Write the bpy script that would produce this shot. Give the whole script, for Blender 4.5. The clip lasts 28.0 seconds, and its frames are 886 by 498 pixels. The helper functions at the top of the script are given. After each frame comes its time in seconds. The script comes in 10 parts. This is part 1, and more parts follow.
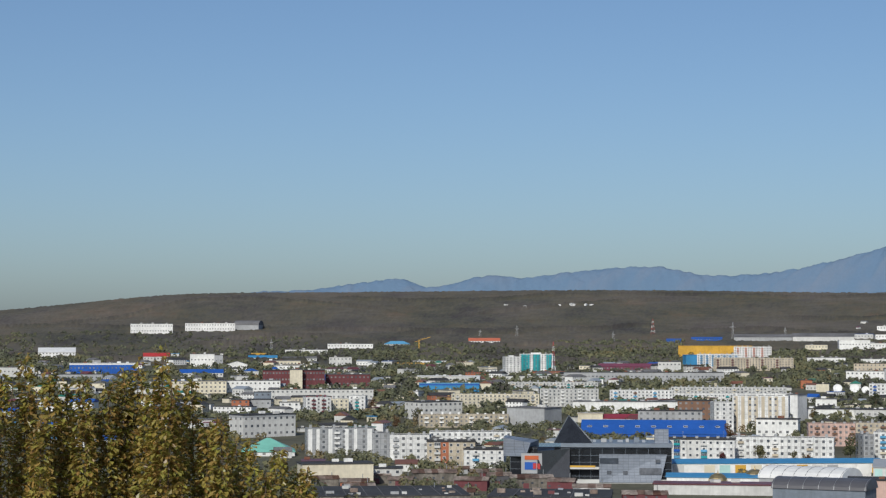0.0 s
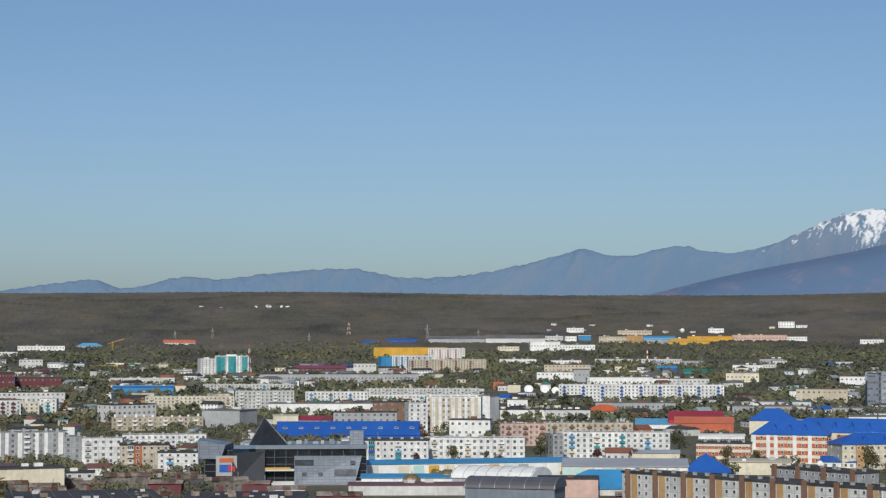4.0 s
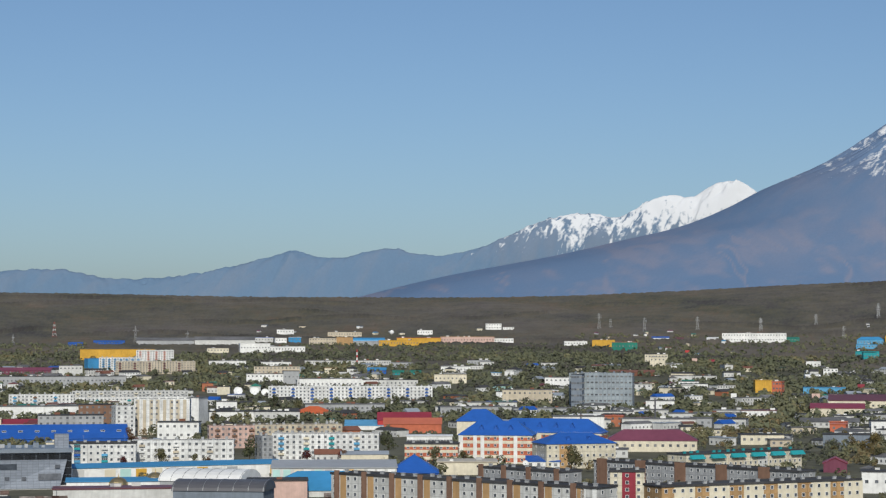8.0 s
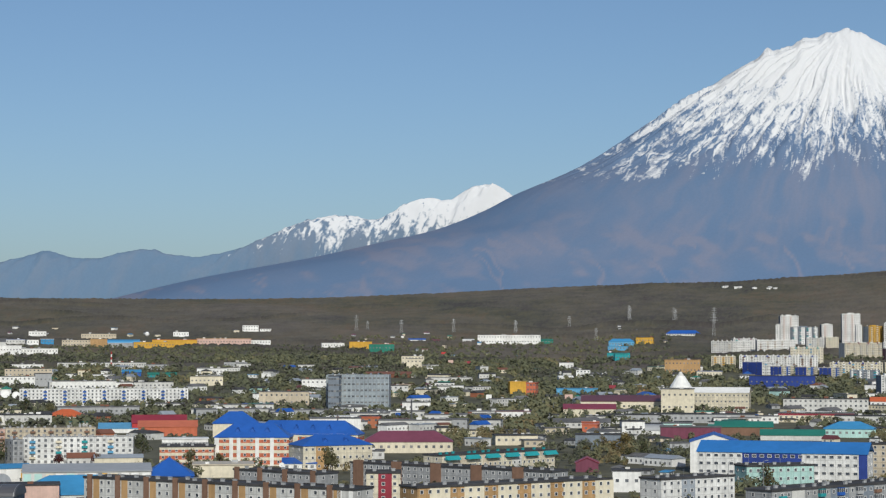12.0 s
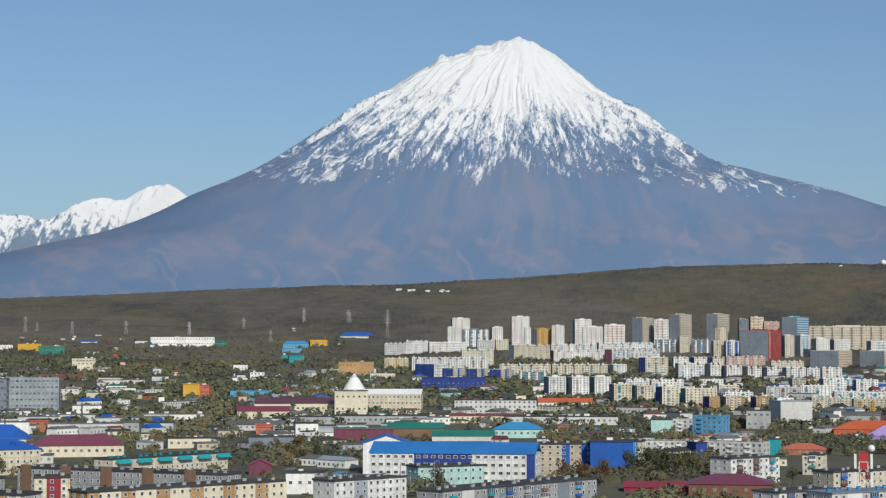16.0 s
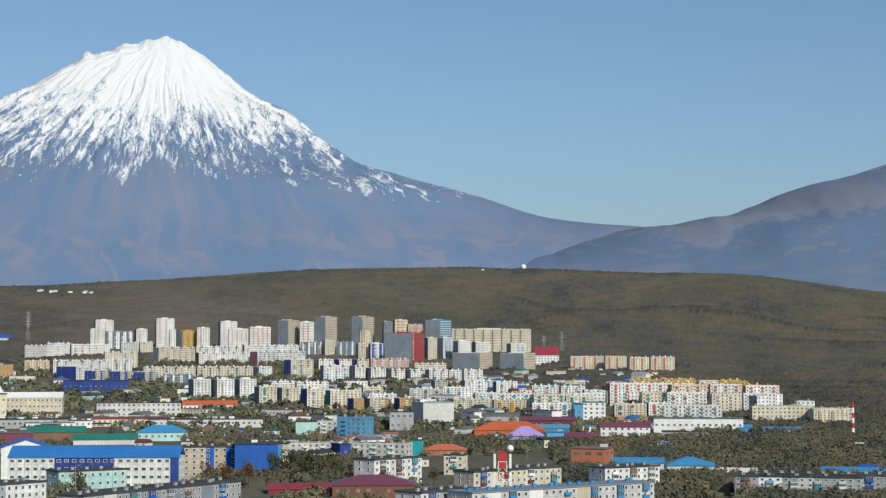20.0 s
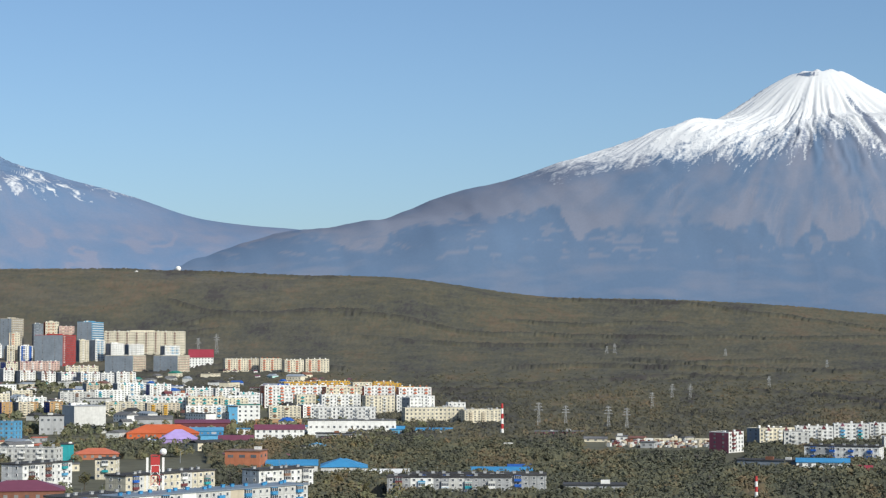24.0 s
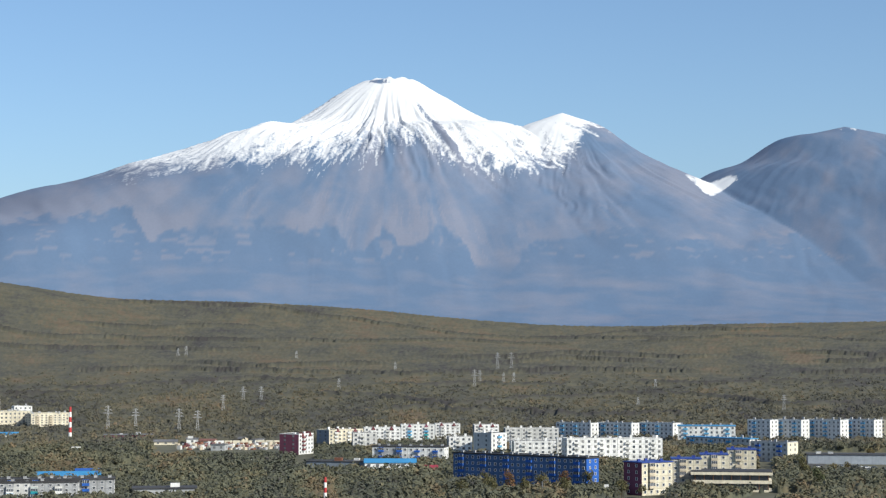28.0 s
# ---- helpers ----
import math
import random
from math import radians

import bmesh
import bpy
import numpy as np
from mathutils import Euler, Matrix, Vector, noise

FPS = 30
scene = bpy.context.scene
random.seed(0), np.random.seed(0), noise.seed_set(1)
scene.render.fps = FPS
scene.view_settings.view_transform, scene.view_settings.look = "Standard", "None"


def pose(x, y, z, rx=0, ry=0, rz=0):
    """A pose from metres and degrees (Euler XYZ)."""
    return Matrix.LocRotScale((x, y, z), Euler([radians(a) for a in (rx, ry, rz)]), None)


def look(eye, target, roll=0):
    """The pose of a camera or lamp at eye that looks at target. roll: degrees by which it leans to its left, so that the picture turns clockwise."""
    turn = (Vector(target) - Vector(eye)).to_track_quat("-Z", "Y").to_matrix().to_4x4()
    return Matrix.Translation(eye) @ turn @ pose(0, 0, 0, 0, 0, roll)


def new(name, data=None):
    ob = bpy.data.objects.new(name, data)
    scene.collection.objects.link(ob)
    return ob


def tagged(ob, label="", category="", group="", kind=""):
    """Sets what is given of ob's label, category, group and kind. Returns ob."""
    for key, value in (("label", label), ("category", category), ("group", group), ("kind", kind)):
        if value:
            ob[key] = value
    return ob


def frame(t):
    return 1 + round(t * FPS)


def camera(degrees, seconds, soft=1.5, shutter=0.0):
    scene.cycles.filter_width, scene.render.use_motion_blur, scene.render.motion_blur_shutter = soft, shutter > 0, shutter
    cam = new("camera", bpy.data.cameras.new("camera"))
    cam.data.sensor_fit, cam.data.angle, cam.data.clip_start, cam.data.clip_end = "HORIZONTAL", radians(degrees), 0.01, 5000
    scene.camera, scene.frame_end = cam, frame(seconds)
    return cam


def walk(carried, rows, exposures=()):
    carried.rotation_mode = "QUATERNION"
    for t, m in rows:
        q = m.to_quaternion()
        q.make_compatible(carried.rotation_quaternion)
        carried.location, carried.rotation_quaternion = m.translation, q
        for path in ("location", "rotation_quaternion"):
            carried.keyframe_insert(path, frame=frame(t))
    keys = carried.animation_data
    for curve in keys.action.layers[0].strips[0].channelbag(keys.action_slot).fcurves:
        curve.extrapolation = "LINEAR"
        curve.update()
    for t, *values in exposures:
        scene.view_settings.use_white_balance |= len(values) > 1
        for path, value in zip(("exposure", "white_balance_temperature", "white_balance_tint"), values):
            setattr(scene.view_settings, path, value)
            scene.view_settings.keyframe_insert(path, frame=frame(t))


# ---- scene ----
cam = camera(25.97, 28.0, soft=1.25)
# seconds, bearing, tilt and roll in degrees: a tripod pan from a hill above the town
EYE = 63.0
PATH = [
    (0, 0.000, 2.647, 0.021), (0.5, 1.133, 2.655, 0.007), (1, 2.186, 2.662, -0.002), (1.5, 3.218, 2.669, -0.007),
    (2, 4.234, 2.676, -0.009), (2.5, 5.192, 2.683, -0.009), (3, 6.249, 2.689, -0.007), (3.5, 7.542, 2.696, -0.005),
    (4, 9.038, 2.702, -0.003), (4.5, 10.604, 2.708, -0.001), (6.5, 15.137, 2.733, 0.001), (7, 15.915, 2.739, 0.001),
    (7.5, 16.736, 2.745, -0.001), (8, 17.658, 2.752, -0.003), (8.5, 18.719, 2.758, -0.005), (9, 19.742, 2.765, -0.007),
    (9.5, 20.573, 2.771, -0.009), (10, 21.327, 2.778, -0.012), (10.5, 22.166, 2.784, -0.014), (11, 23.037, 2.791, -0.015),
    (11.5, 23.903, 2.798, -0.017), (13.5, 28.291, 2.827, -0.015), (14, 29.453, 2.835, -0.013), (14.5, 30.635, 2.843, -0.010),
    (15, 31.884, 2.851, -0.007), (15.5, 33.164, 2.859, -0.003), (16, 34.556, 2.867, 0.001), (16.5, 36.112, 2.875, 0.006),
    (17, 37.716, 2.884, 0.010), (17.5, 38.940, 2.892, 0.015), (18, 39.900, 2.901, 0.019), (18.5, 41.027, 2.910, 0.023),
    (19, 42.401, 2.919, 0.026), (19.5, 43.760, 2.928, 0.028), (20, 45.080, 2.937, 0.030), (20.5, 46.395, 2.946, 0.030),
    (21, 47.724, 2.956, 0.029), (21.5, 49.048, 2.965, 0.027), (23.5, 54.078, 3.003, 0.006), (24, 55.331, 3.012, -0.001),
    (24.5, 56.756, 3.021, -0.008), (25, 58.402, 3.031, -0.015), (25.5, 60.054, 3.040, -0.021), (26, 61.642, 3.049, -0.024),
    (26.5, 63.279, 3.058, -0.024), (27, 64.967, 3.066, -0.020), (27.5, 66.503, 3.075, -0.011), (28, 68.035, 3.083, 0.007),
]
# seconds, stops, kelvin, tint: the camera opens up and warms as it turns east
EXPOSURES = [(0.0, -0.04, 6450, 8.5), (12.0, -0.04, 6560, 6.5), (17.0, 0.05, 6580, 6.0), (20.0, 0.14, 6600, 5.5), (22.5, 0.34, 6600, 5.5), (25.0, 0.55, 6600, 5.5), (27.0, 0.70, 6600, 6.0), (28.0, 0.72, 6600, 6.0)]
walk(cam, [(t, pose(0, 0, EYE, 0, 0, -b) @ pose(0, 0, 0, 90 + tilt, 0, 0) @ pose(0, 0, 0, 0, 0, roll)) for t, b, tilt, roll in PATH],
     exposures=EXPOSURES)

# ---- daylight: clear autumn sky, sun behind the camera ----
SUN_BEARING, SUN_HEIGHT = 195.0, 33.0
world = bpy.data.worlds.new("sky")
scene.world = world
world.use_nodes = True
wn, wl = world.node_tree.nodes, world.node_tree.links
sky = wn.new("ShaderNodeTexSky")
sky.sky_type, sky.sun_disc = "NISHITA", False
sky.sun_elevation, sky.sun_rotation = radians(SUN_HEIGHT), radians(SUN_BEARING)
sky.altitude, sky.air_density, sky.dust_density, sky.ozone_density = 200, 0.85, 1.5, 4.5
wl.new(sky.outputs["Color"], wn["Background"].inputs["Color"])
wn["Background"].inputs["Strength"].default_value = 0.0915
sun_data = bpy.data.lights.new("sun", "SUN")
sun_data.energy, sun_data.angle, sun_data.color = 3.15, radians(0.5), (1.0, 0.95, 0.86)
sun = new("sun", sun_data)
sb, sh = radians(SUN_BEARING), radians(SUN_HEIGHT)
sun.matrix_world = look((0, 0, 200), (-math.sin(sb) * math.cos(sh), -math.cos(sb) * math.cos(sh), 200 - math.sin(sh)))

# ---- materials ----
MATS = {}


def material(name, color, rough=0.8, metal=0.0, vary=0.12, grain=0.6, stain=0.05, bump=0.0, per_object=0.0, island=0.0, tint=None, joints=None, spec=0.3, runs=0.0, leafy=0.0):
    """Base colour varied at two scales; joints: (width, height) of wall panels; tint: second colour for islands or objects."""
    if name in MATS:
        return MATS[name]
    m = bpy.data.materials.new(name)
    m.use_nodes = True
    n, l = m.node_tree.nodes, m.node_tree.links
    b = n["Principled BSDF"]
    b.inputs["Roughness"].default_value, b.inputs["Metallic"].default_value = rough, metal
    b.inputs["Specular IOR Level"].default_value = spec
    geo = n.new("ShaderNodeNewGeometry")
    co = n.new("ShaderNodeTexCoord")

    def mix(kind, fac, a, c):
        q = n.new("ShaderNodeMix")
        q.data_type, q.blend_type = "RGBA", kind
        for sock, v in ((q.inputs[0], fac), (q.inputs[6], a), (q.inputs[7], c)):
            if isinstance(v, bpy.types.NodeSocket):
                l.new(v, sock)
            else:
                sock.default_value = v
        return q.outputs[2]

    def texture(scale, detail, source):
        t = n.new("ShaderNodeTexNoise")
        t.inputs["Scale"].default_value, t.inputs["Detail"].default_value = scale, detail
        l.new(source, t.inputs["Vector"])
        return t.outputs["Fac"]

    def spread(value, lo, hi, a, c):
        q = n.new("ShaderNodeMapRange")
        l.new(value, q.inputs[0])
        for i, v in enumerate((lo, hi, a, c)):
            q.inputs[i + 1].default_value = v
        return q.outputs[0]

    base = (*color, 1)
    if tint and (island or per_object):
        rnd = geo.outputs["Random Per Island"] if island else n.new("ShaderNodeObjectInfo").outputs["Random"]
        base = mix("MIX", spread(rnd, 0, 1, 0, island or per_object), base, (*tint, 1))
    coarse = texture(stain, 3, geo.outputs["Position"])
    fine = texture(grain, 4, geo.outputs["Position"])
    for tex, amount in ((coarse, vary), (fine, vary * 0.8)):
        v = spread(tex, 0.3, 0.7, 1 - amount, 1 + amount * 0.6)
        grey = n.new("ShaderNodeCombineColor")
        for i in range(3):
            l.new(v, grey.inputs[i])
        base = mix("MULTIPLY", 1.0, base, grey.outputs[0])
    if runs:
        mp = n.new("ShaderNodeMapping")
        mp.inputs["Scale"].default_value = (0.9, 0.9, 0.09)
        l.new(geo.outputs["Position"], mp.inputs["Vector"])
        v = spread(texture(1.0, 4, mp.outputs[0]), 0.42, 0.72, 1.0, 1 - runs)
        grey = n.new("ShaderNodeCombineColor")
        for i in range(3):
            l.new(v, grey.inputs[i])
        base = mix("MULTIPLY", 1.0, base, grey.outputs[0])
    if joints:
        sep, add, com = n.new("ShaderNodeSeparateXYZ"), n.new("ShaderNodeMath"), n.new("ShaderNodeCombineXYZ")
        l.new(co.outputs["Object"], sep.inputs[0])
        l.new(sep.outputs[0], add.inputs[0]), l.new(sep.outputs[1], add.inputs[1])
        l.new(add.outputs[0], com.inputs[0]), l.new(sep.outputs[2], com.inputs[1])
        br = n.new("ShaderNodeTexBrick")
        br.offset = 0
        br.inputs["Scale"].default_value = 1.0
        br.inputs["Brick Width"].default_value, br.inputs["Row Height"].default_value = joints
        br.inputs["Mortar Size"].default_value = 0.09
        br.inputs["Color1"].default_value = (1, 1, 1, 1)
        br.inputs["Color2"].default_value = (0.84, 0.85, 0.86, 1)
        br.inputs["Mortar"].default_value = (0.62, 0.62, 0.63, 1)
        l.new(com.outputs[0], br.inputs["Vector"])
        base = mix("MULTIPLY", 1.0, base, br.outputs["Color"])
    if isinstance(base, tuple):
        b.inputs["Base Color"].default_value = base
    else:
        l.new(base, b.inputs["Base Color"])
    if bump:
        bp = n.new("ShaderNodeBump")
        bp.inputs["Strength"].default_value, bp.inputs["Distance"].default_value = bump, 0.3
        l.new(fine, bp.inputs["Height"])
        l.new(bp.outputs[0], b.inputs["Normal"])
    if leafy:
        thin, both = n.new("ShaderNodeBsdfTranslucent"), n.new("ShaderNodeMixShader")
        both.inputs[0].default_value = leafy
        if not isinstance(base, tuple):
            l.new(base, thin.inputs["Color"])
        l.new(b.outputs[0], both.inputs[1]), l.new(thin.outputs[0], both.inputs[2])
        l.new(both.outputs[0], n["Material Output"].inputs["Surface"])
    MATS[name] = m
    return m


PAINT = {
    "white": (0.80, 0.80, 0.78), "cream": (0.70, 0.64, 0.50), "beige": (0.55, 0.48, 0.37), "pink": (0.60, 0.42, 0.36),
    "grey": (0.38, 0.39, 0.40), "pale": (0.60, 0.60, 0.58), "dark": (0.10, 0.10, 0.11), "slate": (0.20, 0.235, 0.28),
    "blue": (0.025, 0.11, 0.42), "navy": (0.03, 0.06, 0.26), "sky": (0.12, 0.36, 0.58), "azure": (0.055, 0.26, 0.50),
    "teal": (0.03, 0.31, 0.34), "mint": (0.44, 0.66, 0.62), "green": (0.03, 0.20, 0.15), "orange": (0.56, 0.13, 0.05),
    "coral": (0.55, 0.16, 0.09), "yellow": (0.62, 0.36, 0.06), "red": (0.45, 0.05, 0.05), "crimson": (0.28, 0.04, 0.06),
    "maroon": (0.15, 0.050, 0.056), "plum": (0.19, 0.06, 0.095), "lilac": (0.40, 0.30, 0.60), "brown": (0.22, 0.13, 0.09), "steel": (0.30, 0.335, 0.38),
    "royal": (0.035, 0.185, 0.50), "ash": (0.345, 0.395, 0.43), "cobalt": (0.095, 0.175, 0.340), "ochre": (0.46, 0.29, 0.14), "brick": (0.42, 0.16, 0.09), "rust": (0.20, 0.09, 0.06), "aqua": (0.20, 0.50, 0.41),
}


def paint(c):
    return material("render_" + c, PAINT[c], 0.85, vary=0.14, grain=0.5, stain=0.06, runs=0.12)


def panels(c):
    return material("panel_" + c, PAINT[c], 0.85, vary=0.16, grain=0.5, stain=0.07, joints=(3.2, 2.8), runs=0.2)


def sheet(c):
    return material("sheet_" + c, PAINT[c], 0.45, vary=0.10, grain=0.35, stain=0.05)


# paler than bare glass: some sky reflection is put into the base colour
GLASS = material("window_glass", (0.055, 0.068, 0.088), 0.12, vary=0.3, grain=0.9, stain=0.2, per_object=1.0, tint=(0.15, 0.16, 0.18), spec=0.6)
FAR_GLASS = material("far_window_glass", (0.075, 0.088, 0.108), 0.2, vary=0.2, grain=0.9, stain=0.2, island=1.0, tint=(0.27, 0.27, 0.27), spec=0.5)
FRAME = material("window_frame", (0.72, 0.72, 0.71), 0.6, vary=0.08)
TAR = material("roof_felt", (0.060, 0.060, 0.064), 0.85, vary=0.3, grain=0.5, stain=0.04)
TAR_PALE = material("roof_felt_pale", (0.16, 0.16, 0.165), 0.85, vary=0.3, grain=0.5, stain=0.04)
CONCRETE = material("concrete", (0.36, 0.35, 0.33), 0.9, vary=0.2)
STEEL = material("steel", (0.35, 0.36, 0.37), 0.5, metal=0.6)
BARK = material("bark", (0.10, 0.075, 0.055), 0.95, vary=0.3, grain=2.0)
RUSTY = material("rusty_sheet", (0.105, 0.052, 0.036), 0.8, vary=0.5, grain=0.9, stain=0.25, per_object=0.95, tint=(0.34, 0.29, 0.25))
PATCHED = material("patched_wall", (0.20, 0.18, 0.155), 0.9, vary=0.4, grain=0.8, stain=0.15, runs=0.35)
ASPHALT = material("asphalt", (0.085, 0.083, 0.080), 0.9, vary=0.3, grain=0.4, stain=0.04)

# ---- numbers and meshes ----
def lattice(i, j, seed):
    v = np.sin(i * 127.1 + j * 311.7 + seed * 74.7) * 43758.5453
    return v - np.floor(v)


def value_noise(x, y, seed=0):
    i, j = np.floor(x), np.floor(y)
    u, v = x - i, y - j
    u, v = u * u * (3 - 2 * u), v * v * (3 - 2 * v)
    a, b, c, d = lattice(i, j, seed), lattice(i + 1, j, seed), lattice(i, j + 1, seed), lattice(i + 1, j + 1, seed)
    return a + (b - a) * u + (c - a) * v + (a - b - c + d) * u * v - 0.5


def fbm(x, y, octaves=4, seed=0, gain=0.5):
    out, amp = 0, 1.0
    for o in range(octaves):
        out = out + amp * value_noise(x * 2 ** o, y * 2 ** o, seed + o)
        amp *= gain
    return out


def ease(a, b, x):
    t = np.clip((x - a) / (b - a), 0, 1)
    return t * t * (3 - 2 * t)


def curve(x, pairs):
    """A smooth line through (x, y) pairs."""
    px, py = np.array([p[0] for p in pairs], float), np.array([p[1] for p in pairs], float)
    m = np.gradient(py, px)
    k = np.clip(np.searchsorted(px, x) - 1, 0, len(px) - 2)
    h = px[k + 1] - px[k]
    t = np.clip((x - px[k]) / h, 0, 1)
    return ((2 * t ** 3 - 3 * t ** 2 + 1) * py[k] + (t ** 3 - 2 * t ** 2 + t) * h * m[k]
            + (3 * t ** 2 - 2 * t ** 3) * py[k + 1] + (t ** 3 - t ** 2) * h * m[k + 1])


def mesh_of(name, verts, faces, mats=(), index=None, smooth=False):
    verts, faces = np.asarray(verts, np.float32), np.asarray(faces, np.int32)
    me = bpy.data.meshes.new(name)
    k = faces.shape[1]
    me.vertices.add(len(verts))
    me.vertices.foreach_set("co", verts.ravel())
    me.loops.add(faces.size)
    me.loops.foreach_set("vertex_index", faces.ravel())
    me.polygons.add(len(faces))
    me.polygons.foreach_set("loop_start", np.arange(0, faces.size, k, dtype=np.int32))
    if index is not None:
        me.polygons.foreach_set("material_index", np.asarray(index, np.int32))
    me.polygons.foreach_set("use_smooth", np.full(len(faces), smooth))
    for m in mats:
        me.materials.append(m)
    me.update(calc_edges=True)
    return me


def grid_faces(rows, cols):
    a = (np.arange(rows - 1)[:, None] * cols + np.arange(cols - 1)[None]).ravel()
    return np.stack([a, a + 1, a + cols + 1, a + cols], 1)


# ---- the lie of the land: the camera's hill, the plain of the town, slopes up to a wooded ridge ----
CREST = [(-40, 8), (-13, 14.7), (-8, 22.2), (-3, 24.2), (5, 25.6), (13, 23.9), (21, 24.4), (24, 26.5), (28, 29.6), (33.8, 32.9),
         (36.3, 35.9), (39.7, 40.2), (47.5, 41.8), (50.5, 39.6), (54, 38.0), (58.3, 28.6), (62, 26.7), (65.4, 23.7), (68.7, 18.3),
         (71.4, 15.0), (76.7, 16.0), (81, 16.9), (110, 12)]
RIDGE = 3900.0


def land(x, y):
    r, b = np.hypot(x, y), np.degrees(np.arctan2(x, y))
    low = np.where(r < 700, 61 * (1 - np.minimum(r, 700) / 700) ** 2, 0)
    z = np.where(r > 1000, 1.67e-5 * (r - 1000) ** 2, low)
    top = EYE + curve(np.clip(b, -40, 110), CREST) * 1e-3 * RIDGE - 4
    z = z + (top - 140.4) * ease(2900, RIDGE - 60, r)
    z = z + (fbm(r / 520 + b * 0.05, b * 0.13, 2, 3) * 16 + fbm(x / 340, y / 340, 2, 3) * 7) * ( ease(2500, 3300, r) * (1 - 0.75 * ease(3600, 3880, r)))
    sight = EYE + curve(np.clip(b, -40, 110), CREST) * 1e-3 * r - 7
    z = np.where((r > 2600) & (r < RIDGE - 60), np.minimum(z, sight), z)
    z = np.where(r > RIDGE, z - 0.35 * (r - RIDGE), z)
    away = np.clip((np.abs(b - 33) - 60) / 20, 0, 1)
    return z * (1 - away * (r > 800)) + np.where(r > 1000, -10, 0) * away


def land_at(x, y):
    return float(land(np.array([x]), np.array([y]))[0])


def site(bearing, reach):
    a = radians(bearing)
    x, y = reach * math.sin(a), reach * math.cos(a)
    return x, y, land_at(x, y)


def soil_material():
    m = material("ground_cover", (0.118, 0.114, 0.078), 0.95, vary=0.3, grain=0.12, stain=0.012, bump=0.4)
    return m


bear = np.concatenate([np.linspace(-180, -20, 41), np.arange(-16, 84, 0.25), np.linspace(88, 180, 24)])
reach = np.concatenate([np.array([0.0]), np.arange(2, 100, 7.0), np.arange(100, 700, 30.0), np.arange(700, 4150, 30.0), np.array([4300.0, 4600, 5200, 7000])])
bb, rr = np.meshgrid(np.radians(bear), reach)
gx, gy = rr * np.sin(bb), rr * np.cos(bb)
gz = land(gx, gy)
gz = np.where(rr > 4200, np.minimum(gz, -10), gz)
gz[:2, :] = 61.2
ground = new("ground", mesh_of("ground", np.stack([gx.ravel(), gy.ravel(), gz.ravel()], 1), grid_faces(len(reach), len(bear)), [soil_material()], smooth=True))
tagged(ground, "autumn grass and bare earth rolling up to a wooded ridge", "ground", kind="structure")

# ---- volcanoes and ranges beyond the ridge ----
def mountain_material(name, rock, scree, snow_color=(0.64, 0.655, 0.68)):
    m = bpy.data.materials.new(name)
    m.use_nodes = True
    n, l = m.node_tree.nodes, m.node_tree.links
    b = n["Principled BSDF"]
    b.inputs["Roughness"].default_value, b.inputs["Specular IOR Level"].default_value = 0.9, 0.1
    geo = n.new("ShaderNodeNewGeometry")
    atts = []
    for key in ("snow", "scree"):
        a = n.new("ShaderNodeAttribute")
        a.attribute_name = key
        atts.append(a.outputs["Fac"])
    tex = []
    for scale, detail in ((0.16, 6), (0.011, 4)):
        t = n.new("ShaderNodeTexNoise")
        t.inputs["Scale"].default_value, t.inputs["Detail"].default_value = scale, detail
        l.new(geo.outputs["Position"], t.inputs["Vector"])
        tex.append(t.outputs["Fac"])

    def calc(op, a, c):
        q = n.new("ShaderNodeMath")
        q.operation = op
        for i, v in enumerate((a, c)):
            if isinstance(v, float):
                q.inputs[i].default_value = v
            else:
                l.new(v, q.inputs[i])
        return q.outputs[0]

    def mix(fac, a, c):
        q = n.new("ShaderNodeMix")
        q.data_type = "RGBA"
        q.clamp_factor = True
        l.new(fac, q.inputs[0])
        for sock, v in ((q.inputs[6], a), (q.inputs[7], c)):
            if isinstance(v, tuple):
                sock.default_value = (*v, 1)
            else:
                l.new(v, sock)
        return q.outputs[2]

    worn = calc("ADD", atts[1], calc("MULTIPLY", calc("SUBTRACT", tex[1], 0.5), 0.6))
    ground_color = mix(worn, rock, scree)
    dim = n.new("ShaderNodeMapRange")
    l.new(tex[0], dim.inputs[0])
    for i, v in enumerate((0.3, 0.7, 0.975, 1.025)):
        dim.inputs[i + 1].default_value = v
    grey = n.new("ShaderNodeCombineColor")
    for i in range(3):
        l.new(dim.outputs[0], grey.inputs[i])
    q = n.new("ShaderNodeMix")
    q.data_type, q.blend_type = "RGBA", "MULTIPLY"
    q.inputs[0].default_value = 1.0
    l.new(ground_color, q.inputs[6]), l.new(grey.outputs[0], q.inputs[7])
    cover = calc("ADD", atts[0], calc("MULTIPLY", calc("SUBTRACT", tex[0], 0.5), 1.5))
    edge = n.new("ShaderNodeMapRange")
    l.new(cover, edge.inputs[0])
    for i, v in enumerate((-0.02, 0.9, 0.0, 1.0)):
        edge.inputs[i + 1].default_value = v
    l.new(mix(edge.outputs[0], q.outputs[2], snow_color), b.inputs["Base Color"])
    return m


